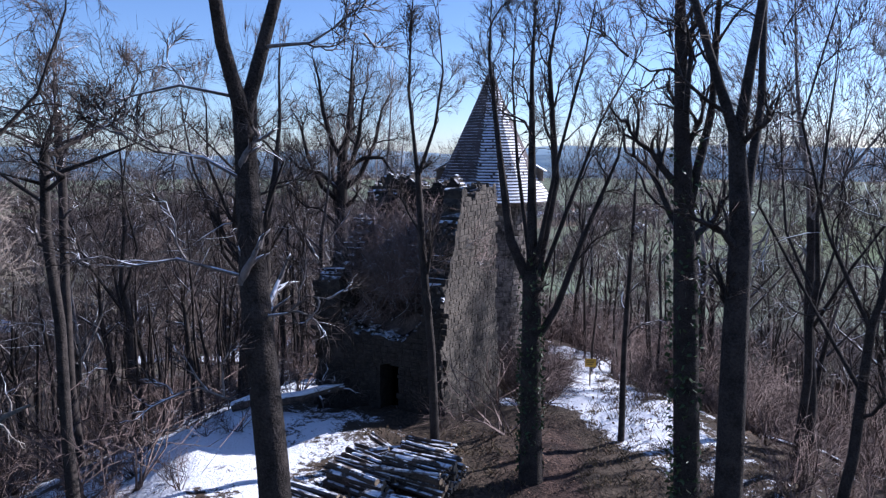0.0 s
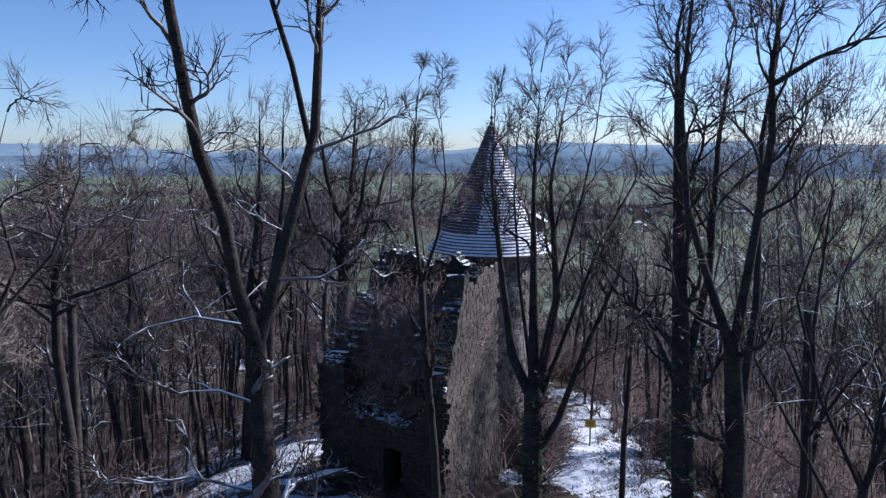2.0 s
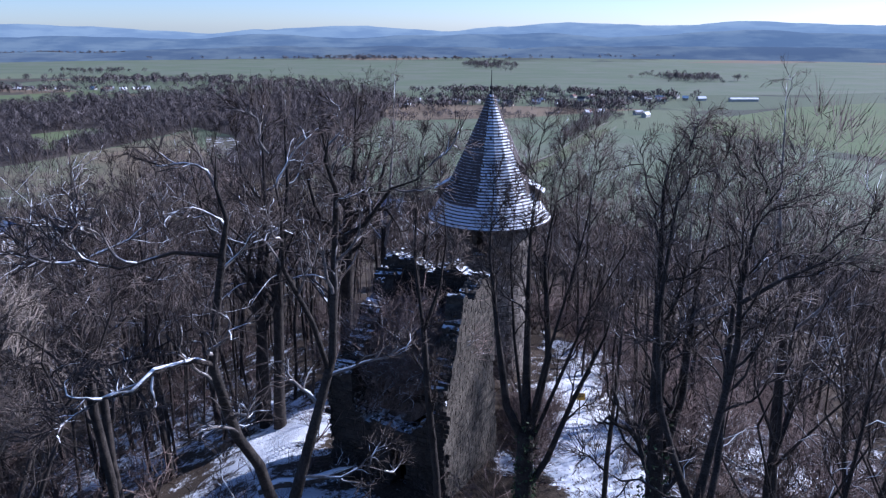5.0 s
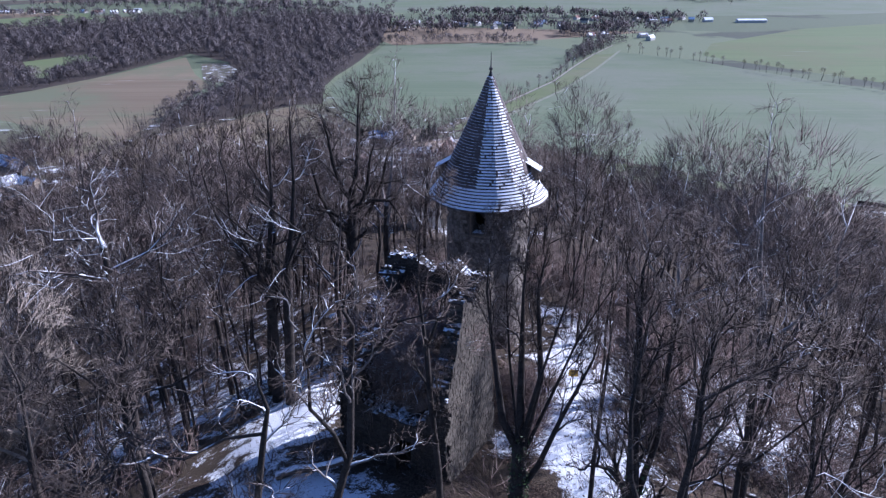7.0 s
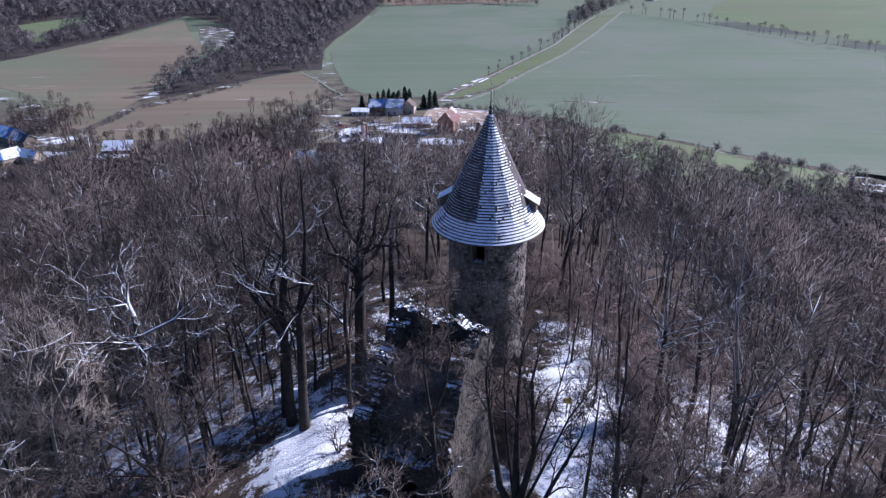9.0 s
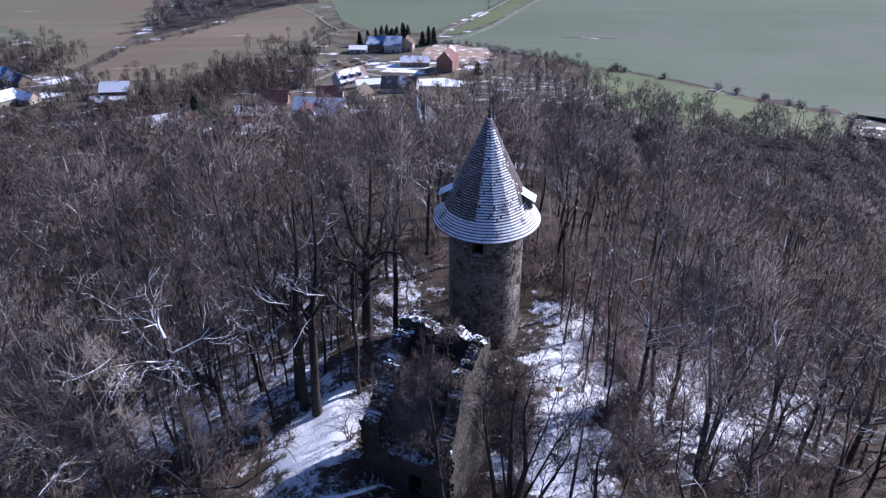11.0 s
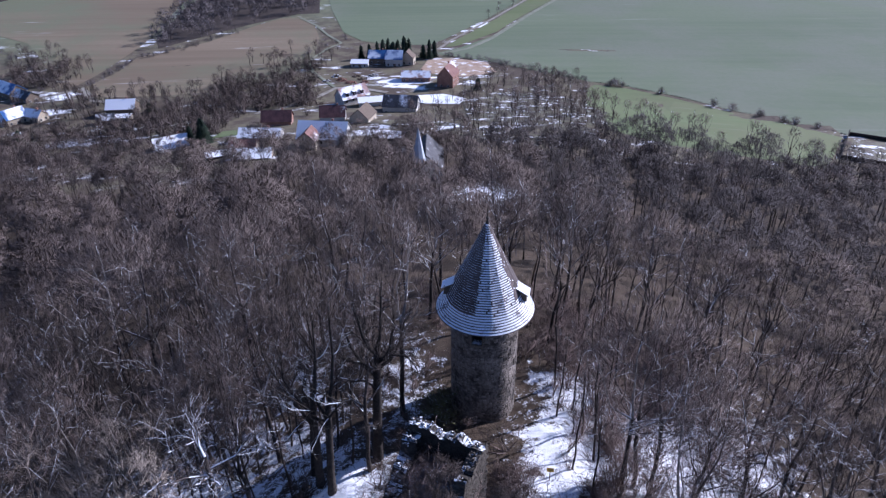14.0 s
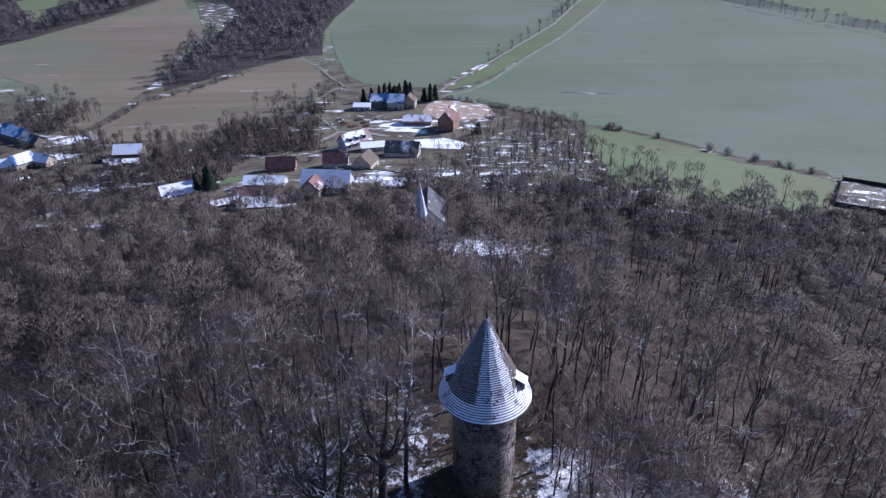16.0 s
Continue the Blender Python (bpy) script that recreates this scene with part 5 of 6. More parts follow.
        part("dormer_opening", bm, GLASS, dormer, "dark opening")
        bm = bmesh.new()
        box(bm, (1.5, 1.7, 0.1), (0, 0, 0), 0, 0.02)
        bm.transform(m @ pose(0, 0.15, 0.75, 30, 0, 0))
        part("dormer_roof", bm, WHITE_ROOF, dormer, "snow-covered lean-to roof")
    return tagged(root, "round rubble-stone tower with a snow-dusted conical shingle roof", "tower")


round_tower()

# ---- the square ruin ----
RUIN_O, RUIN_TURN = Vector((-0.1, 31.8, 0)), 24.8
EV = Vector((math.sin(radians(RUIN_TURN)), math.cos(radians(RUIN_TURN)), 0))    # from front to back
EU = Vector((-EV.y, EV.x, 0))                                                    # from the sunny side to the shaded side
LONG, WIDE = 6.8, 6.6


def ragged(s, seed):
    return 0.75 * noise.noise(Vector((s * 0.9, seed, 0.3))) + 0.45 * noise.noise(Vector((s * 2.6, seed, 1.7)))


def ruin():
    root = empty("tower_ruin", (0, 0, 0))

    def side_right(s, depth, z):
        batter = max(0.0, 4.0 - z) * 0.06
        return tuple(RUIN_O + EV * s + EU * (depth - batter) + Vector((0, 0, z)))

    def side_left(s, depth, z):
        return tuple(RUIN_O + EV * s + EU * (WIDE - depth) + Vector((0, 0, z)))

    def back(s, depth, z):
        return tuple(RUIN_O + EV * (LONG - depth) + EU * s + Vector((0, 0, z)))

    def front(s, depth, z):
        return tuple(RUIN_O + EV * depth + EU * s + Vector((0, 0, z)))

    tops = {"r": ([0, 0.4, 0.9, 1.8, 2.4, 4.6, 6.8], [4.2, 5.4, 6.5, 8.4, 9.7, 10.1, 10.2]),
            "l": ([0, 1.0, 1.4, 2.6, 3.0, 4.4, 5.0, 6.8], [5.9, 6.0, 7.0, 7.3, 8.3, 8.8, 9.9, 10.7]),
            "b": ([0, 1.5, 3.0, 4.6, 6.6], [10.2, 10.3, 10.0, 10.6, 10.7]),
            "f": ([0, 0.8, 1.6, 3.0, 4.6, 5.6, 6.6], [5.3, 4.6, 3.6, 3.2, 3.6, 4.8, 5.9])}

    def crest_of(key, rough):
        return lambda s: float(np.interp(s, *tops[key])) + ragged(s, rough) * 0.9

    r_crest, l_crest, b_crest, f_crest = crest_of("r", 1.1), crest_of("l", 5.2), crest_of("b", 8.3), crest_of("f", 3.9)

    def r_solid(s, z):
        return z < r_crest(s)

    def l_solid(s, z):
        return z < l_crest(s)

    def b_top(s, z):
        return z < b_crest(s)

    def f_top(s, z):
        return z < f_crest(s)

    def loose(parent, place, span, crest, seed, kind):
        """Loose stones along a broken wall top."""
        g = random.Random(seed)
        verts, faces = [], []
        for _ in range(90):
            s = g.uniform(*span)
            v, f = SHAPES[g.randrange(len(SHAPES))]
            m = Matrix.Translation(place(s, g.uniform(0.08, 0.85), crest(s) + g.uniform(-0.16, 0.06))) @ pose(0, 0, 0, g.uniform(0, 360), g.uniform(0, 360), g.uniform(0, 360)) @ Matrix.Diagonal((g.uniform(0.1, 0.28), g.uniform(0.06, 0.13), g.uniform(0.08, 0.2), 1))
            b = len(verts)
            verts += [m @ Vector(q) for q in v]
            faces += [tuple(i + b for i in q) for q in f] + [(b + 3, b + 2, b + 1, b)]
        tagged(mesh_object("rubble", verts, faces, kind, parent), "loose broken stones on the wall top", kind="stuff")

    def b_solid(s, z):
        return b_top(s, z) and not (3.0 < s < 3.9 and 5.6 < z < 7.5)

    def f_solid(s, z):
        return f_top(s, z) and not (2.3 < s < 3.3 and z < 1.9 + 0.25 * math.cos((s - 2.8) * 3))

    w = voxel_wall("wall_sunny", side_right, (0, LONG), 0.2, (-2.6, 11.5), 0.2, 0.95, r_solid, SUNNY_MORTAR, root, "sunny grey rubble wall, shadow streaks put into its colour", top=r_crest)
    loose(w, side_right, (0, LONG), r_crest, 51, SUNNY_STONE)
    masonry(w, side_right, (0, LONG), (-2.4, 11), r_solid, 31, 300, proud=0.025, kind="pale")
    w = voxel_wall("wall_shaded", side_left, (0, LONG), 0.2, (-4.6, 11.8), 0.2, 1.25, l_solid, SHADED_MORTAR, root, "broken rubble wall stepping down, snow on its ledges", jitter=0.13, top=l_crest)
    loose(w, side_left, (0, LONG), l_crest, 52, LOOSE_STONE)
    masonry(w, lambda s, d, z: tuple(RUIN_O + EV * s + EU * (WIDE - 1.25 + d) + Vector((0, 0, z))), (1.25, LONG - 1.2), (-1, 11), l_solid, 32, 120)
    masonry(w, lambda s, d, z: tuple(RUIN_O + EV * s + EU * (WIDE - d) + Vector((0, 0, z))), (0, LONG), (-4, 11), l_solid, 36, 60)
    w = voxel_wall("wall_back", back, (0, WIDE), 0.2, (-3.6, 11.8), 0.2, 0.9, b_solid, SHADED_MORTAR, root, "high broken back wall with a slit window", top=b_crest)
    loose(w, back, (0, WIDE), b_crest, 53, LOOSE_STONE)
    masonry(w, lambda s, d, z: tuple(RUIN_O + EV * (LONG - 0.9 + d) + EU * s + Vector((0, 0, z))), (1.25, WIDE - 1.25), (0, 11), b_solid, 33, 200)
    w = voxel_wall("wall_front", front, (0, WIDE), 0.2, (-2.6, 7.0), 0.2, 1.25, f_solid, SHADED_MORTAR, root, "collapsed front wall with a dark doorway", top=f_crest)
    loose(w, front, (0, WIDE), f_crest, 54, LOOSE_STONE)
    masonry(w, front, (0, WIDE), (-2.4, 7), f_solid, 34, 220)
    # Pale jambs: sunlight falling through the slit is put into their colour.
    bm = bmesh.new()
    for s in (3.02, 3.88):
        c = Vector(back(s, 0.84, 6.5))
        box(bm, (0.2, 0.3, 1.7), c, RUIN_TURN * -1, 0.02)
    part("window_jamb", bm, LIT_JAMB_STONE, root, "pale jambs of the slit window, sunlight put into their colour")
    # rubble slope that fills the inside
    verts, faces, n = [], [], 16
    for i in range(n + 1):
        for k in range(n + 1):
            u, v = 1.0 + (WIDE - 2.0) * i / n, 1.0 + (LONG - 2.0) * k / n
            p = RUIN_O + EU * u + EV * v
            verts.append((p.x, p.y, 3.3 + 3.7 * k / n + 0.9 * (abs(i / n - 0.5) * 2) ** 2 + 0.35 * noise.noise(p * 1.3)))
    for i in range(n):
        for k in range(n):
            a = i * (n + 1) + k
            faces.append((a, a + n + 1, a + n + 2, a + 1))
    mesh_object("rubble_fill", verts, faces, RUIN_LITTER, root)
    return tagged(root, "roofless square tower ruin of grey rubble, snow on its wall tops", "ruin")


ruin()


# ---- village ----
def window_part(parent, at, turn, size=(1.0, 1.3)):
    m = pose(*at, 0, 0, turn)
    bm = bmesh.new()
    w, t = size
    for x in (-w / 2, w / 2):
        box(bm, (0.12, 0.12, t + 0.12), (x, 0, 0))
    for z in (-t / 2, t / 2):
        box(bm, (w, 0.12, 0.12), (0, 0, z))
    bm.transform(m)
    win = part("window", bm, PLASTER, parent)
    bm = bmesh.new()
    box(bm, (w - 0.1, 0.05, t - 0.1))
    bm.transform(m)
    part("pane", bm, GLASS, win)


def house(x, y, long, wide, tall, pitch, turn, wall, roof, label, floors=1, chimney=True, windows=True):
    """A gabled house; its ridge runs along its own x."""
    z = min(h(x + a, y + b) for a in (-long / 2, long / 2) for b in (-wide / 2, wide / 2))
    root = empty("house", (x, y, z - 0.2), turn)
    up = wide / 2 * pitch
    bm = bmesh.new()
    pts = [(-wide / 2, 0), (wide / 2, 0), (wide / 2, tall), (0, tall + up), (-wide / 2, tall)]
    a = [bm.verts.new((-long / 2, p, q)) for p, q in pts]
    b = [bm.verts.new((long / 2, p, q)) for p, q in pts]
    bm.faces.new(a[::-1])
    bm.faces.new(b)
    for k in range(5):
        bm.faces.new((a[k], a[(k + 1) % 5], b[(k + 1) % 5], b[k]))
    bmesh.ops.recalc_face_normals(bm, faces=bm.faces[:])
    part("wall", bm, wall, root)
    for s in (-1, 1):
        bm = bmesh.new()
        l = math.hypot(wide / 2, up) + 0.6
        box(bm, (long + 0.9, l, 0.22))
        ang = math.degrees(math.atan2(up, wide / 2))
        cy, cz = (wide / 2 + 0.3) / 2 * s, tall + up / 2 - 0.14
        bm.transform(pose(0, cy, cz + 0.2, -ang * s, 0, 0))
        part("roof", bm, roof, root)
    if chimney:
        bm = bmesh.new()
        box(bm, (0.8, 0.6, 1.8), (long * 0.2, 0.5, tall + up + 0.2))
        part("chimney", bm, BRICK, root)
    if windows:
        n = max(2, int(long / 3.2))
        for f in range(floors):
            zz = 1.7 + 2.8 * f
            if zz + 0.8 > tall:
                break
            for s in (-1, 1):
                for k in range(n):
                    window_part(root, (-long / 2 + long * (k + 0.5) / n, s * (wide / 2 + 0.02), zz), 0)
        for s in (-1, 1):
            for k in (-1, 1):
                window_part(root, (s * (long / 2 + 0.02), k * wide * 0.22, 1.7), 90)
        bm = bmesh.new()
        box(bm, (1.1, 0.12, 2.1), (0.6, -wide / 2 - 0.03, 1.15))
        part("door", bm, TIMBER, root)
    return tagged(root, label, "house", "village houses")


house(-113, 276, 15, 9, 3.0, 0.75, 28, BEIGE, WHITE_ROOF, "low barn with a snow-covered grey roof")
house(-75, 305, 13, 8, 4.0, 0.9, 2, BRICK, DARK_TILE, "house with a dark red tiled roof", 1)
house(-76, 277, 17, 8, 3.8, 0.6, -3, PLASTER, WHITE_ROOF, "long white house with a snowy roof")
house(-79, 261, 10, 6, 3.2, 0.7, -2, BEIGE, TILE, "plastered shed with a patchy red roof", chimney=False)
house(-72, 247, 14, 9, 3.2, 0.45, 4, BEIGE, WHITE_ROOF, "low barn with a pale thawing roof", chimney=False)
house(-86, 252, 11, 5, 2.6, 0.4, 24, TIMBER, WHITE_ROOF, "long lean-to with a snow-covered roof", chimney=False)
house(-47, 262, 19, 11, 6.0, 0.9, -6, PLASTER, WHITE_ROOF, "tall white gabled house with a snowy roof", 2)
house(-52, 256, 7, 7, 5.6, 0.9, 80, BEIGE, TILE, "reddish cross gable beside a white house", 2, False)
house(-50, 307, 11, 8, 4.2, 0.9, 2, PLASTER, DARK_TILE, "white cottage with a dark red snowy roof")
house(-36, 303, 9, 9, 4.0, 0.9, 72, BEIGE, TIMBER, "beige gabled barn with a grey-brown roof", chimney=False)
farmhouse = house(-46, 348, 15, 9, 5.5, 1.0, 36, PLASTER, PINK_TILE, "pinkish roofed farmhouse with dormers", 2)
house(-36, 340, 12, 8, 4.0, 0.35, 10, PLASTER, WHITE_ROOF, "flat-roofed annexe covered with snow", chimney=False)
house(-20, 325, 16, 10, 4.5, 0.8, -8, PLASTER, SLATE, "long barn with a dark slate roof", chimney=False)
house(3, 386, 12, 9, 7.0, 1.1, 72, BRICK, TILE, "red brick house with an orange gable", 2)
house(-15, 396, 16, 8, 3.2, 0.6, -4, BRICK, PINK_TILE, "low brick outbuilding with a pink tiled roof")
house(-50, 428, 10, 7, 3.0, 0.4, -4, PLASTER, WHITE_ROOF, "flat white shed covered with snow", chimney=False)
house(-39, 436, 12, 9, 4.2, 0.8, -4, TIMBER, SHADE_BLUE_ROOF, "long shed with a snowy roof, coloured blue for shade")
house(-29, 430, 10, 9, 5.0, 0.9, -6, PLASTER, SHADE_BLUE_ROOF, "white house with a snowy roof, coloured blue for shade")
house(-21, 431, 6, 8, 5.0, 0.9, 78, BEIGE, TIMBER, "small tan gabled house", chimney=False)
house(-164, 349, 14, 9, 4.5, 0.8, 4, TIMBER, WHITE_ROOF, "dark timber house with a snow-covered roof")
house(-160, 338, 8, 5, 2.8, 0.3, 5, BEIGE, WHITE_ROOF, "small annexe with a snowy roof", chimney=False)
house(-167, 335, 8, 6, 3.0, 0.7, 12, TIMBER, SLATE, "dark garden hut beside a house", chimney=False)
house(-217, 342, 10, 9, 4.0, 0.8, 50, BEIGE, SHADE_BLUE_ROOF, "house with a metal roof, coloured blue for shade")
house(-226, 338, 12, 8, 3.6, 0.7, 14, PLASTER, WHITE_ROOF, "white house with a thawing roof")
house(-207, 344, 10, 7, 3.4, 0.8, -20, BEIGE, PINK_TILE, "beige house with a pale tiled roof")
house(-245, 390, 20, 10, 4.0, 0.8, -32, TIMBER, SHADE_BLUE_ROOF, "large dark barn with a roof coloured blue for shade")
house(-229, 378, 12, 8, 3.5, 0.7, -30, TIMBER, SLATE, "dark barn beside the lane", chimney=False)
house(-20, 264, 11, 5, 2.6, 0.4, -4, TIMBER, WHITE_ROOF, "low dark garden shed with a snowy roof", chimney=False)
house(-17, 240, 6, 4, 2.4, 0.4, -4, TIMBER, SLATE, "small dark hut at the edge of the wood", chimney=False)
house(497, 1206, 46, 11, 4.0, 0.35, 0, PLASTER, WHITE_ROOF, "long low white farm hall on the plain", chimney=False, windows=False)


def roof_dormers(home):
    """Three small dormers on the slope of the pinkish farmhouse."""
    for k in (-4.6, -0.4, 3.8):
        bm = bmesh.new()
        box(bm, (1.6, 2.6, 1.7), (k, -2.6, 7.5), 0, 0.04)
        cheek = part("dormer", bm, DARK_TILE, home, "dark red dormer with a pale top")
        bm = bmesh.new()
        box(bm, (2.0, 3.0, 0.16), (k, -2.6, 8.45), 0, 0.03)
        part("dormer_roof", bm, PINK_TILE, cheek)
        bm = bmesh.new()
        box(bm, (1.0, 0.1, 1.1), (k, -3.93, 7.5))
        part("pane", bm, GLASS, cheek)


roof_dormers(farmhouse)


def yard_heaps():
    """Heaps of broken brick and boards in the farmyard."""
    g = random.Random(71)
    for x, y, r in ((-58, 398, 3.4), (-52, 392, 2.8), (-46, 399, 3.0), (-62, 405, 2.4), (-50, 405, 2.6), (-40, 405, 3.0), (-44, 392, 2.2), (-66, 396, 2.2)):
        verts, faces = [], []
        z = h(x, y)
        for _ in range(60):
            a, d = g.uniform(0, 6.28), g.random() ** 0.6
            v, f = SHAPES[g.randrange(len(SHAPES))]
            m = Matrix.Translation((x + math.cos(a) * d * r, y + math.sin(a) * d * r, z + (1 - d) * g.uniform(0.1, 1.3))) @ pose(0, 0, 0, g.uniform(0, 360), g.uniform(0, 360), g.uniform(0, 360)) @ Matrix.Diagonal((g.uniform(0.3, 1.4), g.uniform(0.15, 0.4), g.uniform(0.2, 0.8), 1))
            b = len(verts)
            verts += [m @ Vector(q) for q in v]
            faces += [tuple(i + b for i in q) for q in f] + [(b + 3, b + 2, b + 1, b)]
        tagged(mesh_object("debris_mound", verts, faces, (BRICK, LOOSE_STONE, TIMBER)[g.randrange(3)]), "low mound of broken brick and boards in the farmyard", "debris", "farmyard debris")


yard_heaps()


def church():
    x, y = -7.5, 192.0
    z = h(x, y) + 0.6
    root = empty("church", (x, y, z))
    bm = bmesh.new()
    box(bm, (3.4, 3.4, 9.5), (0, -0.4, 4.7), 0, 0.08)
    part("steeple_wall", bm, PLASTER, root)
    bm = bmesh.new()
    bmesh.ops.create_cone(bm, segments=8, radius1=2.1, radius2=0.06, depth=10.4, matrix=Matrix.Translation((0, -0.4, 14.6)), cap_ends=True)
    part("steeple_roof", bm, ZINC, root, "slim pale pointed steeple roof")
    bm = bmesh.new()
    box(bm, (9.6, 16, 6.2), (2.0, 8, 3.0), 0, 0.06)
    v = [bm.verts.new(p) for p in ((-2.8, 0.05, 6.0), (6.8, 0.05, 6.0), (2.0, 0.05, 10.6), (-2.8, 0.5, 6.0), (6.8, 0.5, 6.0), (2.0, 0.5, 10.6))]
    for f in ((0, 1, 2), (5, 4, 3), (0, 2, 5, 3), (1, 4, 5, 2), (0, 3, 4, 1)):
        bm.faces.new([v[k] for k in f])
    part("nave_wall", bm, PLASTER, root, "plastered gable wall of the nave")
    bm = bmesh.new()
    for side in (-1, 1):
        slope = bmesh.new()
        box(slope, (7.3, 16.2, 0.3), (0, 0, 0), 0, 0.03)
        slope.transform(pose(2.0 + side * 2.6, 8.2, 8.3, 0, side * 43.8, 0))
        me = bpy.data.meshes.new("slope")
        slope.to_mesh(me)
        slope.free()
        bm.from_mesh(me)
        bpy.data.meshes.remove(me)
    part("nave_roof", bm, OLD_SLATE, root, "dark roof with a little snow")
    for k in (3.4, 7.2):
        window_part(root, (0, -2.13, k), 0, (0.8, 1.8))
    window_part(root, (4.0, -0.02, 3.6), 0, (1.0, 2.4))
    return tagged(root, "small village church with a slim pale steeple", "church")


church()


# ---- plants of the plain ----
def shrub(seed, tall, wide, stems=9, thick=2.5, twigs=(0, 5, 6, 0), long=1.3):
    t = Tree(seed, twigs, (4, 3, 3), thick, long, 0.3)
    for _ in range(stems):
        d = Vector((t.rng.gauss(0, 0.5 * wide / tall), t.rng.gauss(0, 0.5 * wide / tall), 1)).normalized()
        t.limb(Vector((t.rng.gauss(0, 0.15), t.rng.gauss(0, 0.15), -0.1)), d, tall * t.rng.uniform(0.7, 1.05), 0.03 * thick)
    return t


def plain_plants():
    g = random.Random(40)
    rows = [Tree(300 + k, (6, 2, 2, 0), (4, 3, 3), 4, 1.8, 0.3).steep(0.7).forest_form(9.5 + k, 0.22, 0.4, 0.32, 2.4, 3).brooms(26, (0, 0, 6.6 + 0.7 * k), 2.7, 3.0, 14, 1.3, 0.03) for k in range(5)]
    bushes = [shrub(320 + k, 4.6, 5.4, 13, 6.0, (0, 5, 4, 0), 1.8).haze(160, (0, 0, 2.6), 2.3, 1.9, 0.9, 0.06) for k in range(4)]

    def along(line, gap, wob=1.5):
        out = []
        for (ax, ay), (bx, by) in zip(line, line[1:]):
            n = int(math.hypot(bx - ax, by - ay) / gap)
            out += [(ax + (bx - ax) * k / n + g.gauss(0, wob), ay + (by - ay) * k / n + g.gauss(0, wob)) for k in range(n) if g.random() < 0.9]
        return out

    def single(kinds, spots, name, label, group, s=(0.8, 1.15)):
        first = {}
        for x, y in spots:
            k = g.randrange(len(kinds))
            m = pose(x, y, h(x, y) - 0.1, 0, 0, g.uniform(0, 360))
            if k in first:
                ob = copy_thing(first[k], m)
            else:
                ob = kinds[k].thing(name, (0, 0, 0), 0, label, group)
                ob.matrix_basis = m
                first[k] = ob
            f = g.uniform(*s)
            ob.scale = (f, f, f)

    lane_line = [(x - 2.5, y + 1.5) for x, y in LANE[2:]]
    single(rows, along(lane_line[:3], 13), "lane_tree", "bare tree in a row along the lane", "lane trees", (0.6, 1.0))
    single(rows, along(lane_line[2:], 7), "lane_tree", "bare tree in a row along the lane", "lane trees", (0.8, 1.2))
    single(rows, along(AVENUE, 9), "avenue_tree", "bare avenue tree between two fields", "avenue trees", (0.9, 1.2))
    single(rows, [(71, 319), (73, 308), (77, 306), (82, 303), (86, 300), (91, 309), (91, 294), (90, 283), (94, 272), (101, 272), (104, 268), (109, 261), (123, 263), (127, 262), (131, 265), (135, 256), (136, 249), (141, 247), (148, 246), (153, 243), (158, 246), (164, 244), (171, 246), (178, 250)], "row_tree", "bare tree in a row at the meadow's edge", "meadow trees", (0.85, 1.2))
    yard = [(g.uniform(-15, 70), g.uniform(240, 290)) for _ in range(44)] + [(g.uniform(10, 72), g.uniform(282, 400)) for _ in range(90)]
    single(rows, [p for p in yard if p[1] < 470 - 0.95 * p[0]], "yard_tree", "bare garden tree on a snowy plot", "garden trees", (0.55, 1.1))
    single(bushes, [(93, 384), (96, 383), (99, 381), (117, 368), (138, 347), (146, 342), (156, 332), (165, 325), (169, 322), (177, 316)], "hedge_bush", "dark round bush on a field boundary", "boundary bushes", (0.6, 0.9))
    low, tall = [shrub(330 + k, 4.2, 5.0, 6, 6.0, (0, 3, 2, 0), 1.8).haze(70, (0, 0, 2.4), 2.3, 1.8, 1.1, 0.09) for k in range(2)], rows[:4]

    def area(x0, x1, y0, y1, n):
        return [(g.uniform(x0, x1), g.uniform(y0, y1)) for _ in range(n)]

    def built(x, y):
        return any(abs(x - a) < b and abs(y - c) < d for a, b, c, d in ((-113, 12, 272, 12), (-75, 14, 272, 38), (-47, 14, 255, 12), (-44, 20, 305, 14), (-34, 28, 336, 22), (-6, 22, 385, 20), (-40, 28, 415, 34), (-164, 13, 338, 18), (-218, 20, 338, 14), (-238, 20, 384, 14), (-55, 16, 395, 16)))

    spots = [p for p in area(-128, -66, 336, 400, 150) + area(-160, -98, 286, 374, 110) + area(-260, -120, 232, 326, 210) + area(-232, -176, 340, 380, 40) + area(-60, 60, 222, 256, 60) + area(-16, 76, 262, 400, 80) + area(-100, -20, 228, 246, 34) + area(-66, -30, 310, 335, 8) + area(-205, -100, 330, 378, 110) + area(-120, -64, 396, 470, 26) + area(-280, -240, 330, 470, 90) + area(-240, -212, 394, 440, 30) + area(10, 74, 290, 372, 40) + area(-100, -60, 400, 470, 14) if not built(*p)]
    scatter_stuff("village_trees", tall + tall + low[:1], [(x, y, g.uniform(0.55, 1.05)) for x, y in spots], FAR_TWIG, "bare trees and scrub between the village plots", "trees")
    scrub = [p for p in area(-126, -64, 338, 400, 120) + area(-205, -130, 300, 332, 70) + area(-150, -98, 288, 336, 50) + area(-262, -225, 395, 450, 50) + area(-100, -64, 396, 440, 24) + area(-20, 70, 244, 284, 40) + area(-240, -130, 250, 300, 60) + area(62, 190, 204, 246, 150) + area(30, 70, 226, 262, 30) if not built(*p)]
    scatter_stuff("village_scrub", low, [(x, y, g.uniform(0.6, 1.5)) for x, y in scrub], FAR_TWIG, "brown leafless scrub round the village plots", "bushes")
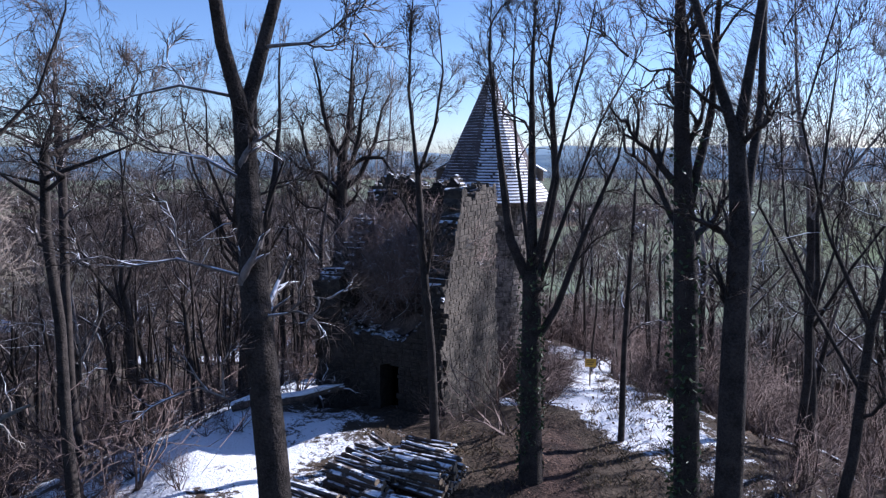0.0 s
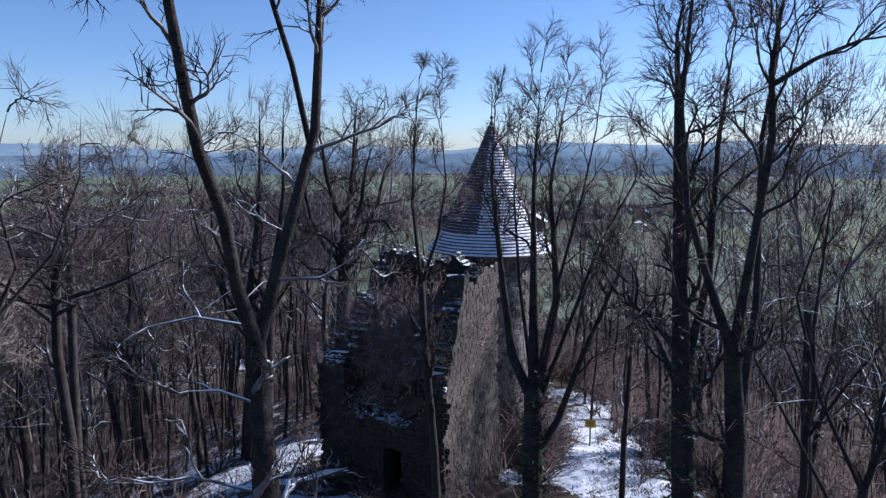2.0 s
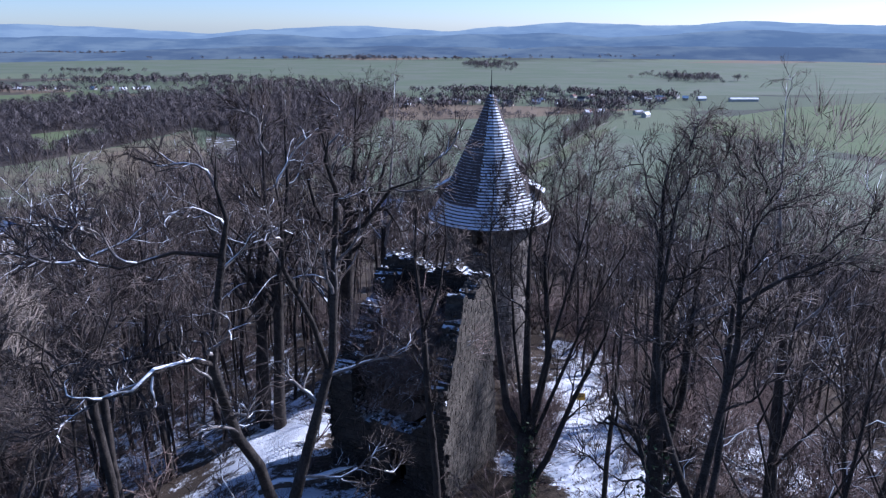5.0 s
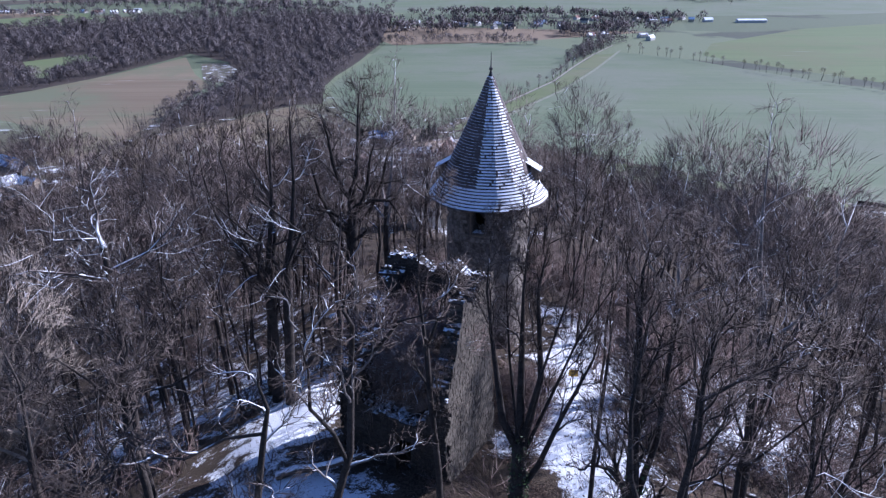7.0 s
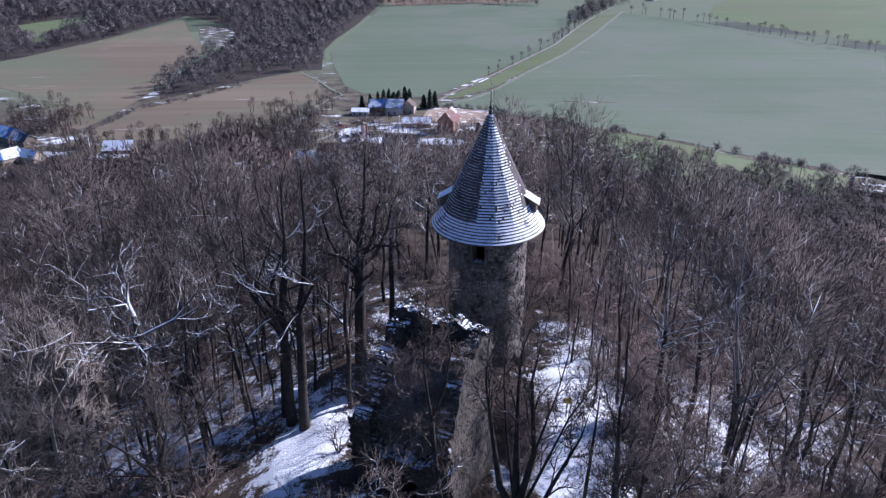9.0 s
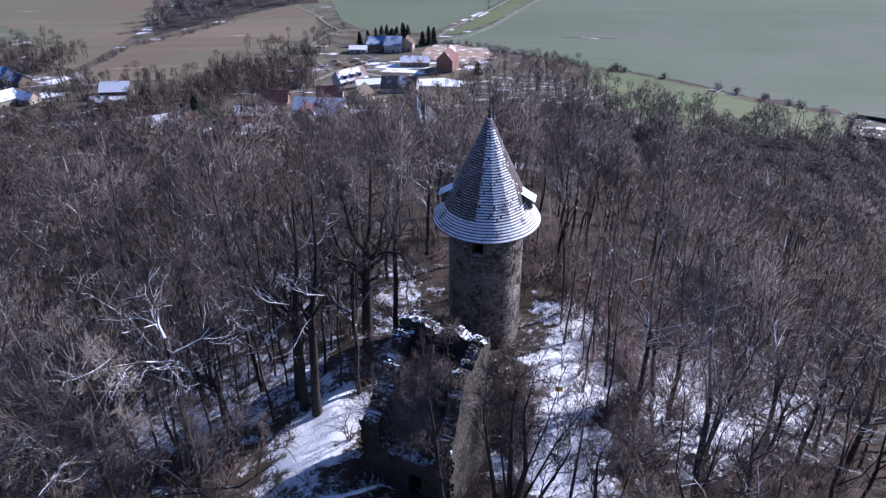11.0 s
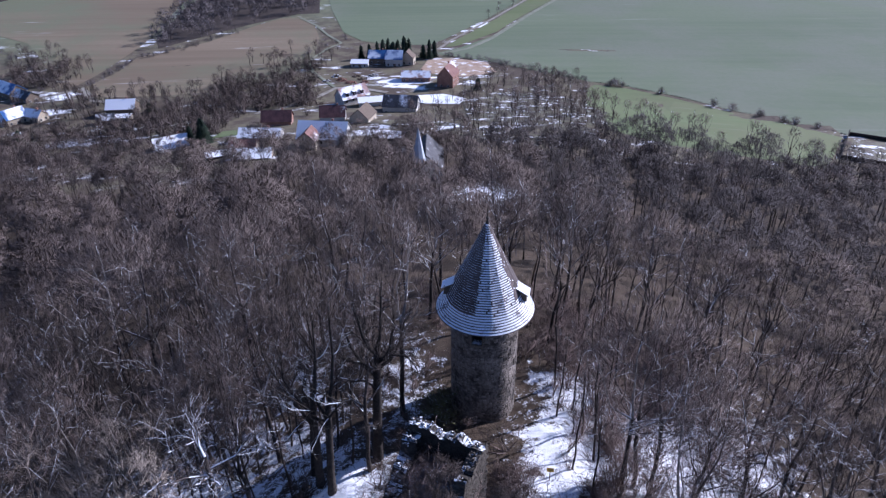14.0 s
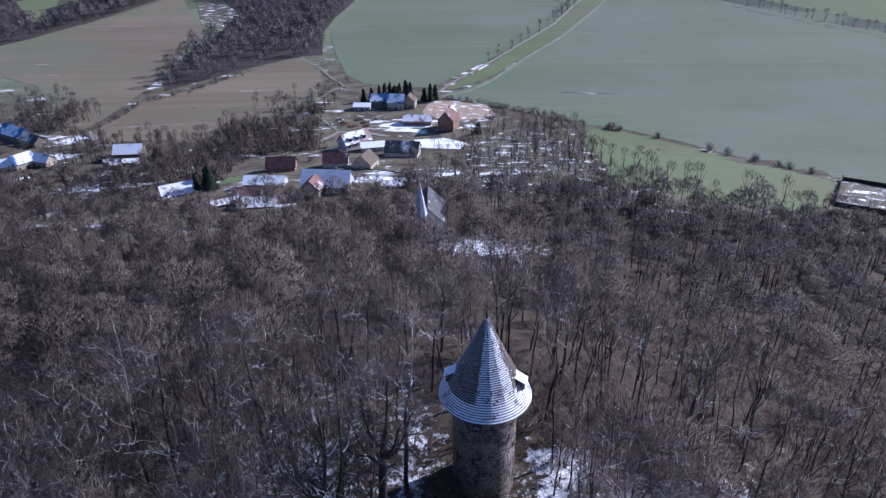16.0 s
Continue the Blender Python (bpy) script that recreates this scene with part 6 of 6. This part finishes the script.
    hedges = along([(-206, 402), (-201, 420), (-198, 450), (-172, 478), (-145, 520)], 2.6, 2.2) + along([(-92, 440), (-80, 470), (-70, 500)], 3, 4) + along([(-226, 395), (-258, 440), (-300, 480)], 4, 4) + along(WHEAT_EDGE[:4], 1.6, 1.0)
    scatter_stuff("hedges", low, [(x, y, g.uniform(0.35, 0.8)) for x, y in hedges] + [(x, y, g.uniform(0.1, 0.2)) for x, y in along(WHEAT_EDGE[3:], 1.2, 0.3)], VALLEY_TWIG, "dark bare hedges along the field boundaries", "hedge")
    dense = [Tree(340 + k, (2, 1, 1, 0), (3, 3, 3), 8, 2.0, 0.5).steep(0.7).forest_form(12 + k, 0.2, 0.6, 0.3, 3.4, 2).brooms(30, (0, 0, 7.6 + 0.7 * k), 5.2, 5.6, 9, 1.4, 0.17, 0.8).brooms(9, (0, 0, 3.6), 4.6, 3.0, 8, 1.6, 0.17, 0.8) for k in range(4)]
    spots = []
    while len(spots) < 2300:
        x, y = g.uniform(-640, -60), g.uniform(470, 1390)
        if inside(x, y, VALLEY_WOOD) and g.random() < 1.15 - y / 1900 and not inside(x, y, VALLEY_GAP) and not inside(x, y, SNOW_GAP):
            spots.append((x, y, g.uniform(0.7, 1.1) * (1.0 + 0.25 * (y > 800))))
    for line, gap in (([(-74, 952), (50, 972), (127, 942)], 5), ([(-70, 962), (50, 982), (130, 950)], 7), ([(140, 800), (205, 930), (240, 970)], 4), ([(150, 840), (190, 940), (230, 1000)], 5)):
        spots += [(x, y, g.uniform(0.6, 0.95)) for x, y in along(line, gap, 5)]
    scatter_stuff("valley_wood", dense, spots, VALLEY_TWIG, "bare wood in the valley between the fields")


def inside(x, y, outline):
    """True where a place lies within an outline."""
    hit = False
    for (ax, ay), (bx, by) in zip(outline, outline[1:] + outline[:1]):
        if (ay > y) != (by > y) and x < ax + (y - ay) * (bx - ax) / (by - ay):
            hit = not hit
    return hit


VALLEY_WOOD = [(-560, 560), (-430, 556), (-383, 618), (-346, 690), (-311, 822), (-300, 880), (-236, 812), (-196, 700), (-208, 606), (-199, 500), (-190, 478), (-142, 538), (-112, 568), (-95, 570), (-106, 650), (-104, 715), (-92, 815), (-80, 955), (-90, 1385), (-400, 1345), (-590, 1230), (-680, 1120), (-640, 820)]
VALLEY_GAP = [(-470, 815), (-420, 888), (-385, 850), (-408, 776), (-380, 712), (-408, 712)]
SNOW_GAP = [(-262, 800), (-238, 806), (-198, 735), (-192, 670), (-228, 695)]
lay("valley_wood_floor", VALLEY_WOOD, LITTER, "dark leaf-strewn floor of the valley wood", 0.1, 30)
lay("clearing_snowy", SNOW_GAP, PATCHY_SNOW, "clearing with old snow beside a wood", 0.25)
plain_plants()


def fir(seed, tall):
    g = random.Random(seed)
    verts, faces = [], []
    ring_tube(verts, faces, [Vector((0, 0, -0.3)), Vector((0, 0, tall * 0.6)), Vector((0, 0, tall))], [0.25, 0.15, 0.02], 6)
    bv, bf = [], []
    n = 240
    for k in range(n):
        f = 0.08 + 0.92 * k / n
        a = k * 2.4
        z, r = tall * f, (tall * 0.3 * (1 - f) ** 0.6 + 0.2) * g.uniform(0.4, 1.15) * (1 + 0.22 * math.sin(a + 2 * f) + 0.15 * math.sin(9 * f))
        for s in (-0.28, 0, 0.28):
            e = Vector((r * math.cos(a + s), r * math.sin(a + s), z - r * 0.35 + g.gauss(0, 0.1)))
            ring_tube(bv, bf, [Vector((0, 0, z)), e * 1.0], [0.3, 0], 3)
    root = empty("fir_tree", (0, 0, 0))
    mesh_object("trunk", verts, faces, BARK, root)
    mesh_object("needles", bv, bf, FIR, root)
    return tagged(root, "dark green fir tree among the farm buildings", "tree", "fir trees")


first_fir = fir(1, 13)
first_fir.matrix_basis = pose(-46, 446, h(-46, 446))
first_fir.scale = (0.75, 0.75, 0.7)
for fx, fy, fs in ((-51, 445, 0.6), (-41, 450, 0.8), (-37, 447, 0.9), (-34, 450, 1.0), (-31, 447, 0.95), (-28, 450, 1.05), (-24, 448, 0.9), (-21, 449, 0.8), (-12, 444, 0.8), (-8, 443, 0.9), (-5, 445, 0.75), (-102, 281, 1.0), (-105, 276, 0.75), (-99, 277, 0.85), (-195, 306, 0.75), (-151, 350, 0.5), (-148, 348, 0.45), (-174, 354, 0.5), (-13, 246, 0.6), (19, 375, 0.6)):
    copy_thing(first_fir, pose(fx, fy, h(fx, fy), 0, 0, 70 * fs * fx)).scale = (fs * (1.0 + 0.3 * math.sin(fx * 1.7)), fs * (1.15 + 0.25 * math.cos(fx)), fs * (0.95 + 0.18 * math.sin(fx * 2.3)))


# ---- undergrowth, wood piles and small things ----
def undergrowth():
    g = random.Random(61)
    kinds = [shrub(500 + k, 2.4 + 0.4 * k, 2.4, 6, 1.8, (0, 4, 4, 0)) for k in range(6)]
    spots = []
    while len(spots) < 470:
        y = g.uniform(22, 95)
        x = g.uniform(-0.7 * y - 8, 0.7 * y + 8)
        if float(path_gap(np.array(x), np.array(y))) < 1.6 or math.hypot(x - TX, y - TY) < 4.6:
            continue
        if -7.5 < x < 4.2 and 30.5 < y < 42 or -8 < x < 2 and y < 30:
            continue
        if 4.5 < x < 14 and y < 50 or 6 < x < 24 and y < 48 and g.random() < 0.55:
            continue
        if math.hypot((x + 12) / 4, (y - 36) / 8) < 1 or math.hypot((x - 11) / 4.5, (y - 50) / 8) < 1 and g.random() < 0.75:
            continue
        spots.append((x, y, g.uniform(0.5, 1.3)))
    while len(spots) < 600:
        x, y = g.uniform(13, 36), g.uniform(36, 66)
        if math.hypot(x - TX, y - TY) > 5.0 and math.hypot((x - 11) / 5, (y - 50) / 8) > 1 and not (x < 4.5 and y < 42):
            spots.append((x, y, g.uniform(0.6, 1.5)))
    for _ in range(90):
        x, y = g.uniform(9.5, 26), g.uniform(13, 38)
        if float(path_gap(np.array(x), np.array(y))) > 2.6:
            spots.append((x, y, g.uniform(0.3, 0.8)))
    for _ in range(26):
        x, y = g.uniform(12.5, 18), g.uniform(34, 46)
        spots.append((x, y, g.uniform(0.4, 0.8)))
    for _ in range(120):
        x, y = g.uniform(4.4, 8.4), g.uniform(33, 47)
        if float(path_gap(np.array(x), np.array(y))) > 1.0 and x < 5.2 + 0.25 * (y - 33):
            spots.append((x, y, g.uniform(0.35, 0.75)))
    for _ in range(48):
        x, y = g.uniform(11.8, 21), g.uniform(38, 60)
        spots.append((x, y, g.uniform(0.5, 1.1)))
    for _ in range(130):
        x, y = g.uniform(8, 38), g.uniform(61, 88)
        if math.hypot(x - TX, y - TY) > 6:
            spots.append((x, y, g.uniform(0.6, 1.4)))
    for _ in range(40):
        x, y = g.uniform(-17, -9), g.uniform(20, 36)
        spots.append((x, y, g.uniform(0.2, 0.5)))
    scatter_stuff("undergrowth", kinds, spots, BUSH_TWIG, "bare reddish-brown bushes under the trees", "bushes")


undergrowth()


def dry_grass():
    """Withered grass and leaf stalks along the path and the edge of the wood."""
    g = random.Random(64)
    verts, faces = [], []
    made = 0
    while made < 1500:
        x, y = g.uniform(-6, 20), g.uniform(14, 52)
        gap = float(path_gap(np.array(x), np.array(y)))
        if gap < 0.9 or gap > 9 or g.random() < gap / 11 or (-7.5 < x < 3.6 and 30 < y < 42):
            continue
        made += 1
        z = h(x, y)
        for _ in range(7):
            p = Vector((x + g.gauss(0, 0.12), y + g.gauss(0, 0.12), z - 0.02))
            d = Vector((g.gauss(0, 0.45), g.gauss(0, 0.45), 1)).normalized() * g.uniform(0.12, 0.42)
            u = Vector((g.gauss(0, 1), g.gauss(0, 1), 0)).normalized() * 0.012
            b = len(verts)
            verts += [p - u, p + u, p + d * 0.6 + u * 0.5, p + d + Vector((d.x, d.y, -0.1)) * 0.3]
            faces.append((b, b + 1, b + 2, b + 3))
    tagged(mesh_object("dry_grass", verts, faces, DRY_GRASS), "withered straw-coloured grass beside the path", "grass", kind="stuff")


dry_grass()


def fallen_leaves():
    """Dry beech and oak leaves that lie on the path and under the trees."""
    g = random.Random(66)
    verts, faces = [], []
    for _ in range(9000):
        x, y = g.uniform(-4, 24), 14 + 34 * g.random() ** 1.4
        if -7.5 < x < 3.6 and 30 < y < 42:
            continue
        c = Vector((x, y, h(x, y) + g.uniform(0.01, 0.05)))
        a, r = g.uniform(0, 6.28), g.uniform(0.04, 0.09)
        u = Vector((math.cos(a) * r, math.sin(a) * r, g.gauss(0, 0.02)))
        w = Vector((-math.sin(a) * r * 0.6, math.cos(a) * r * 0.6, g.gauss(0, 0.025)))
        b = len(verts)
        verts += [c - u, c - w, c + u, c + w]
        faces.append((b, b + 1, b + 2, b + 3))
    tagged(mesh_object("fallen_leaves", verts, faces, DRY_LEAF), "dry reddish-brown leaves scattered on the ground", "leaves", kind="stuff")


fallen_leaves()


def ruin_growth():
    """Bushes and saplings rooted in the rubble inside the ruin."""
    g = random.Random(62)
    for u, v, tall in ((2.2, 2.2, 5.5), (3.6, 3.0, 6.5), (4.6, 2.0, 4.6), (3.0, 4.4, 5.2), (2.0, 3.6, 5.8), (4.4, 4.2, 5.0), (3.3, 1.6, 4.2), (2.6, 3.0, 6.2), (4.2, 3.2, 5.6), (3.4, 2.4, 6.0), (5.0, 2.9, 5.0), (2.4, 4.6, 4.6), (3.6, 5.0, 4.4), (4.8, 4.8, 4.8), (3.9, 3.8, 5.2)):
        tall *= 0.68 if v < 3.3 else 0.55
        t = shrub(int(700 + u * 10 + v), tall, tall * 0.75, 13, 1.2, (0, 7, 6, 1), 1.3)
        p = RUIN_O + EU * u + EV * v
        t.thing("ruin_bush", (p.x, p.y, 2.9 + 0.6 * v), g.uniform(0, 360), "dense bare bush growing inside the ruin", "bushes in the ruin", twigs=RUIN_TWIG)


ruin_growth()


def log_stack(x, y, turn, across, high, length, seed, label, askew=3.5):
    g = random.Random(seed)
    z = h(x, y)
    root = empty("log_stack", (x, y, z), turn)
    kinds = []
    for k in range(6):
        r = 0.055 + 0.016 * k
        verts, faces, n = [], [], 9
        shape = [r * g.uniform(0.8, 1.1) for _ in range(n)]
        for e, sx in enumerate((-0.5, -0.48, 0.48, 0.5)):
            for j in range(n):
                a = 2 * math.pi * j / n
                q = shape[j] * (0.9 if e in (0, 3) else 1.0)
                verts.append((q * math.cos(a), sx * length, q * math.sin(a) + 0.01 * (e % 2)))
        for e in range(3):
            for j in range(n):
                faces.append((e * n + j, e * n + (j + 1) % n, (e + 1) * n + (j + 1) % n, (e + 1) * n + j))
        faces += [tuple(range(n)), tuple(range(4 * n - 1, 3 * n - 1, -1))]
        me = bpy.data.meshes.new("log")
        me.from_pydata(verts, [], faces)
        me.materials.append(LOG_BARK)
        me.materials.append(LOG_END)
        me.polygons.foreach_set("material_index", [0] * (3 * n) + [1, 1])
        kinds.append(me)
    rows = int(high / 0.17)
    for i in range(rows):
        n = int(across / 0.21) - (i % 2)
        for k in range(n):
            if i == rows - 1 and g.random() < 0.45:
                continue
            ob = new("log", kinds[g.randrange(6)])
            ob.parent = root
            ob.matrix_basis = pose(-across / 2 + 0.11 + 0.21 * k + 0.105 * (i % 2) + g.gauss(0, 0.02), g.gauss(0, 0.07), 0.08 + 0.17 * i + g.gauss(0, 0.03), g.gauss(0, 0.6 * askew), g.uniform(0, 360), g.gauss(0, askew))
    return tagged(root, label, "log stack", "stacks of firewood")


log_stack(-2.8, 24.7, 55, 1.7, 1.0, 2.5, 1, "stack of long split logs with lines of snow")
log_stack(-0.7, 24.5, 62, 2.2, 1.1, 2.5, 2, "stack of split logs with pale sawn ends")
log_stack(-4.7, 23.0, 56, 1.6, 0.9, 2.4, 3, "low stack of snowy split logs")
log_stack(-1.8, 22.4, 60, 1.5, 0.8, 2.3, 4, "low stack of split logs dusted with snow")
log_stack(-2.6, 27.3, 66, 2.2, 0.6, 1.9, 5, "half-collapsed stack of firewood", 17)
log_stack(-0.7, 27.0, 70, 1.3, 0.7, 2.0, 6, "small loose stack of snowy firewood", 12)


def fallen_log(x, y, turn, long, r, lift, label, cap=0.0):
    t = Tree(int(abs(x * 10) + y), (5, 4, 5, 1), (9, 5, 3), 1.2)
    d = Vector((math.cos(radians(turn)), math.sin(radians(turn)), 0))
    pts = []
    for k in range(6):
        p = Vector((x, y, 0)) + d * long * (k / 5 - 0.5)
        pts.append(Vector((p.x, p.y, h(p.x, p.y) + r * 0.6 + lift * k / 5)))
    t.stem(pts, [r, r, r * 0.9, r * 0.8, r * 0.65, r * 0.4], 5, 0.6, 1.4)
    trunk = t.thing("fallen_trunk", (0, 0, 0), 0, label, "fallen trunks", LOG_BARK)
    if cap:
        snow_caps(trunk, [([p + Vector((0, 0, 0.05)) for p in pts], cap)])


fallen_log(-7.2, 32.5, 13, 5.2, 0.24, 1.1, "snow-covered fallen trunk leaning on the ruin", cap=0.15)
fallen_log(31.5, 53.5, -40, 8, 0.2, 0.3, "fallen trunk in a heap of brushwood")
fallen_log(33.5, 54.0, -28, 9, 0.18, 0.5, "snowy fallen trunk in a heap of brushwood")
fallen_log(35.0, 52.6, -50, 8, 0.16, 0.4, "thin fallen trunk on the brushwood heap")
fallen_log(33.0, 51.6, 15, 7, 0.15, 0.6, "thin fallen trunk on the brushwood heap")
fallen_log(19.0, 33.0, -20, 6, 0.14, 0.2, "thin fallen trunk under the trees")


def sign():
    x, y = 9.6, 45.5
    root = empty("trail_sign", (x, y, h(x, y)), -8)
    bm = bmesh.new()
    box(bm, (0.09, 0.09, 1.9), (0, 0, 0.85), 0, 0.01)
    part("post", bm, TIMBER, root)
    bm = bmesh.new()
    box(bm, (0.7, 0.04, 0.55), (0, -0.07, 1.6), 0, 0.01)
    board = part("board", bm, YELLOW, root, "small yellow board")
    bm = bmesh.new()
    for k in range(3):
        box(bm, (0.5 - 0.1 * (k == 2), 0.006, 0.05), (-0.03 * k, -0.094, 1.74 - 0.12 * k))
    part("line", bm, IRON, board)
    tagged(root, "yellow notice board on a wooden post beside the path", "sign")


sign()


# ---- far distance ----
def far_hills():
    """Blue ranges at the edge of the plain; a blue glow stands in for air haze."""
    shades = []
    for name, glow in (("near_haze_glow", (0.068, 0.108, 0.178)), ("mid_haze_glow", (0.1, 0.162, 0.255)), ("pale_haze_glow", (0.195, 0.288, 0.405))):
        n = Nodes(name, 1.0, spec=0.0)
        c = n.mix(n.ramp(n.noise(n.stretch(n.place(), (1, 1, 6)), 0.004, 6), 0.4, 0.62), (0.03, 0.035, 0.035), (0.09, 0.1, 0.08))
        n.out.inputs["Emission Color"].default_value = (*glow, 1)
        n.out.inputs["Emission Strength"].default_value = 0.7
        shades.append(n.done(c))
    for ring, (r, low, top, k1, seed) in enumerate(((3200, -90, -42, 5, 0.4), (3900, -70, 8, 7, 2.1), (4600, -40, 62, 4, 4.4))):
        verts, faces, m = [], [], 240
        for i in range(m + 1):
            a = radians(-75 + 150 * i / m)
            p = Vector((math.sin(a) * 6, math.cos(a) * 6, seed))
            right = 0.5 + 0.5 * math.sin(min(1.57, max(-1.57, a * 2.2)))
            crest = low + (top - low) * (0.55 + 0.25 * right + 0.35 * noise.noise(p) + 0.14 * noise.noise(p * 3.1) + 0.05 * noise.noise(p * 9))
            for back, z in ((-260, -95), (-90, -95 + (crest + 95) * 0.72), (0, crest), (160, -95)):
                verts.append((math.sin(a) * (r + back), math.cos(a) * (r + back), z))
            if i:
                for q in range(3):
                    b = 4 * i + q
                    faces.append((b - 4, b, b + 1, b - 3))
        tagged(mesh_object("backdrop", verts, faces, shades[ring], None, True), "blue hills on the horizon, haze put in as glow", "hills", kind="structure")


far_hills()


def distant_woods():
    """Woods, villages and tree belts scattered over the plain."""
    g = random.Random(90)
    kinds = [Tree(900 + k, (2, 1, 1, 0), (3, 3, 3), 16, 2.0, 0.4).steep(0.7).forest_form(14, 0.4, 0.5, 0.3, 6.5, 2).brooms(11, (0, 0, 8.5), 8.0, 5.5, 8, 3.6, 0.45) for k in range(4)]
    spots = []

    def belt(cx, cy, rx, ry, n, turn=0.0):
        for _ in range(n):
            u, v = g.gauss(0, 0.5) * rx, g.gauss(0, 0.5) * ry
            c, d = math.cos(radians(turn)), math.sin(radians(turn))
            spots.append((cx + u * c - v * d, cy + u * d + v * c, g.uniform(0.8, 1.25)))

    belt(-620, 1620, 330, 120, 260, -4)
    belt(-330, 1480, 160, 90, 150, 8)
    belt(-930, 1957, 110, 30, 36)
    belt(-760, 1380, 240, 40, 70, -8)
    belt(130, 1330, 190, 36, 120, -6)
    belt(60, 1180, 120, 60, 80)
    belt(230, 1080, 90, 60, 90, 20)
    belt(330, 1240, 110, 40, 70)
    belt(-40, 1100, 80, 60, 60)
    belt(140, 2300, 90, 220, 110)
    belt(580, 1710, 100, 110, 90)
    belt(-320, 3050, 150, 260, 150)
    belt(-1600, 3200, 620, 330, 420, -8)
    belt(-1500, 1700, 380, 110, 130)
    belt(-200, 2750, 500, 60, 120)
    belt(900, 2950, 520, 70, 120)
    belt(500, 3700, 700, 90, 170)
    belt(1700, 3900, 800, 90, 150)
    scatter_stuff("distant_woods", kinds, spots, VALLEY_TWIG, "far dark woods and tree belts on the plain")


distant_woods()


def far_village():
    g = random.Random(91)
    clusters = [(20, 1160, 90, 50, 12), (170, 1170, 80, 50, 10), (330, 1240, 110, 40, 12), (-700, 1425, 160, 22, 16), (240, 1010, 40, 30, 4)]
    n = 0
    for cx, cy, rx, ry, k in clusters:
        for _ in range(k):
            n += 1
            house(cx + g.uniform(-rx, rx), cy + g.uniform(-ry, ry), g.uniform(9, 16), 7, g.uniform(2.8, 4.2), 0.9, g.uniform(-30, 60), PLASTER if g.random() < 0.7 else BEIGE,
                  (TILE, SLATE, WHITE_ROOF)[g.randrange(3)], "small far house on the plain", 1, False, False)


far_village()
lay("plot_snowy", [(190, 306), (204, 299), (179, 258), (162, 263)], PATCHY_SNOW, "walled plot covered with old snow")
lay("verge_snowy", [(-60, 298), (-37, 298), (-16, 288), (8, 267), (30, 252), (52, 268), (70, 280), (50, 296), (12, 290), (-12, 300), (-38, 303)], PATCHY_SNOW, "strip of old snow beside the gardens", 0.3)
lay("orchard_snowy", [(10, 343), (29, 372), (64, 360), (75, 326), (72, 290), (52, 296), (27, 292), (11, 300)], PATCHY_SNOW, "old snow lying under the orchard trees", 0.3)
lay("yard_snowy", [(-12, 340), (8, 336), (12, 352), (0, 366), (-16, 362)], WHITE_SNOW, "snowy farmyard beside a long barn", 0.3)
lay("garden_lawn", [(-98, 296), (-80, 300), (-84, 288), (-100, 284)], LUSH, "small green lawn in a garden", 0.3)
lay("garden_snowy", [(-185, 318), (-120, 312), (-118, 324), (-150, 330), (-184, 330)], PATCHY_SNOW, "garden plots with old snow", 0.3)
lay("plot_sandy", [(-14, 412), (-9, 440), (6, 443), (27, 433), (32, 410), (15, 401), (6, 402)], SAND, "bare sandy ground behind a brick house")


def plot_wall():
    """A low dark wall round the snowy plot."""
    root = empty("plot_wall", (190, 306, 0))
    for (ax, ay), (bx, by) in (((188, 308), (206, 300)), ((188, 308), (160, 262)), ((160, 262), (180, 256))):
        n = 5
        for k in range(n):
            x0, y0, x1, y1 = ax + (bx - ax) * k / n, ay + (by - ay) * k / n, ax + (bx - ax) * (k + 1) / n, ay + (by - ay) * (k + 1) / n
            bm = bmesh.new()
            box(bm, (math.hypot(x1 - x0, y1 - y0) + 0.1, 0.5, 2.4), ((x0 + x1) / 2 - 190, (y0 + y1) / 2 - 306, h((x0 + x1) / 2, (y0 + y1) / 2) + 0.8), math.degrees(math.atan2(y1 - y0, x1 - x0)), 0.04)
            part("wall_bay", bm, DARK_STONE, root)
    tagged(root, "low dark stone wall round a snowy plot", "wall")


plot_wall()


def evergreen_shrub():
    t = shrub(860, 4.2, 2.6, 9, 1.6, (0, 6, 6, 1))
    root = t.thing("evergreen_shrub", (-1.2, 55.6, h(-1.2, 55.6)), 0, "olive-green leafy shrub at the tower's foot")
    root["category"] = "shrub"
    g = random.Random(88)
    verts, faces = [], []
    pts = t.crown[0]
    for _ in range(2600):
        c = pts[g.randrange(len(pts))] + Vector((g.gauss(0, 0.12), g.gauss(0, 0.12), g.gauss(0, 0.12)))
        if c.z < 1.0:
            continue
        u, w = Vector((g.gauss(0, 1), g.gauss(0, 1), g.gauss(0, 1))).normalized() * 0.07, Vector((g.gauss(0, 1), g.gauss(0, 1), g.gauss(0, 1))).normalized() * 0.1
        b = len(verts)
        verts += [c - u, c - w + u * 0.4, c + u, c + w]
        faces.append((b, b + 1, b + 2, b + 3))
    tagged(mesh_object("leaves", verts, faces, OLIVE, root), "small olive leaves", kind="stuff")


evergreen_shrub()


def dead_stem():
    t = Tree(870, (4, 4, 4, 1), (9, 5, 3), 1.1)
    t.stem([(-18.2, 24.2, h(-18.2, 24.2) - 0.2), (-17.2, 24.1, 1.1), (-16.2, 24.1, 2.1), (-15.2, 24, 2.9), (-14.3, 24, 3.3)], [0.2, 0.17, 0.14, 0.1, 0.05], 4, 0.4, 1.6)
    t.thing("leaning_dead_trunk", (0, 0, 0), 0, "pale dead trunk leaning among the trees", "", PALE_BARK)


dead_stem()
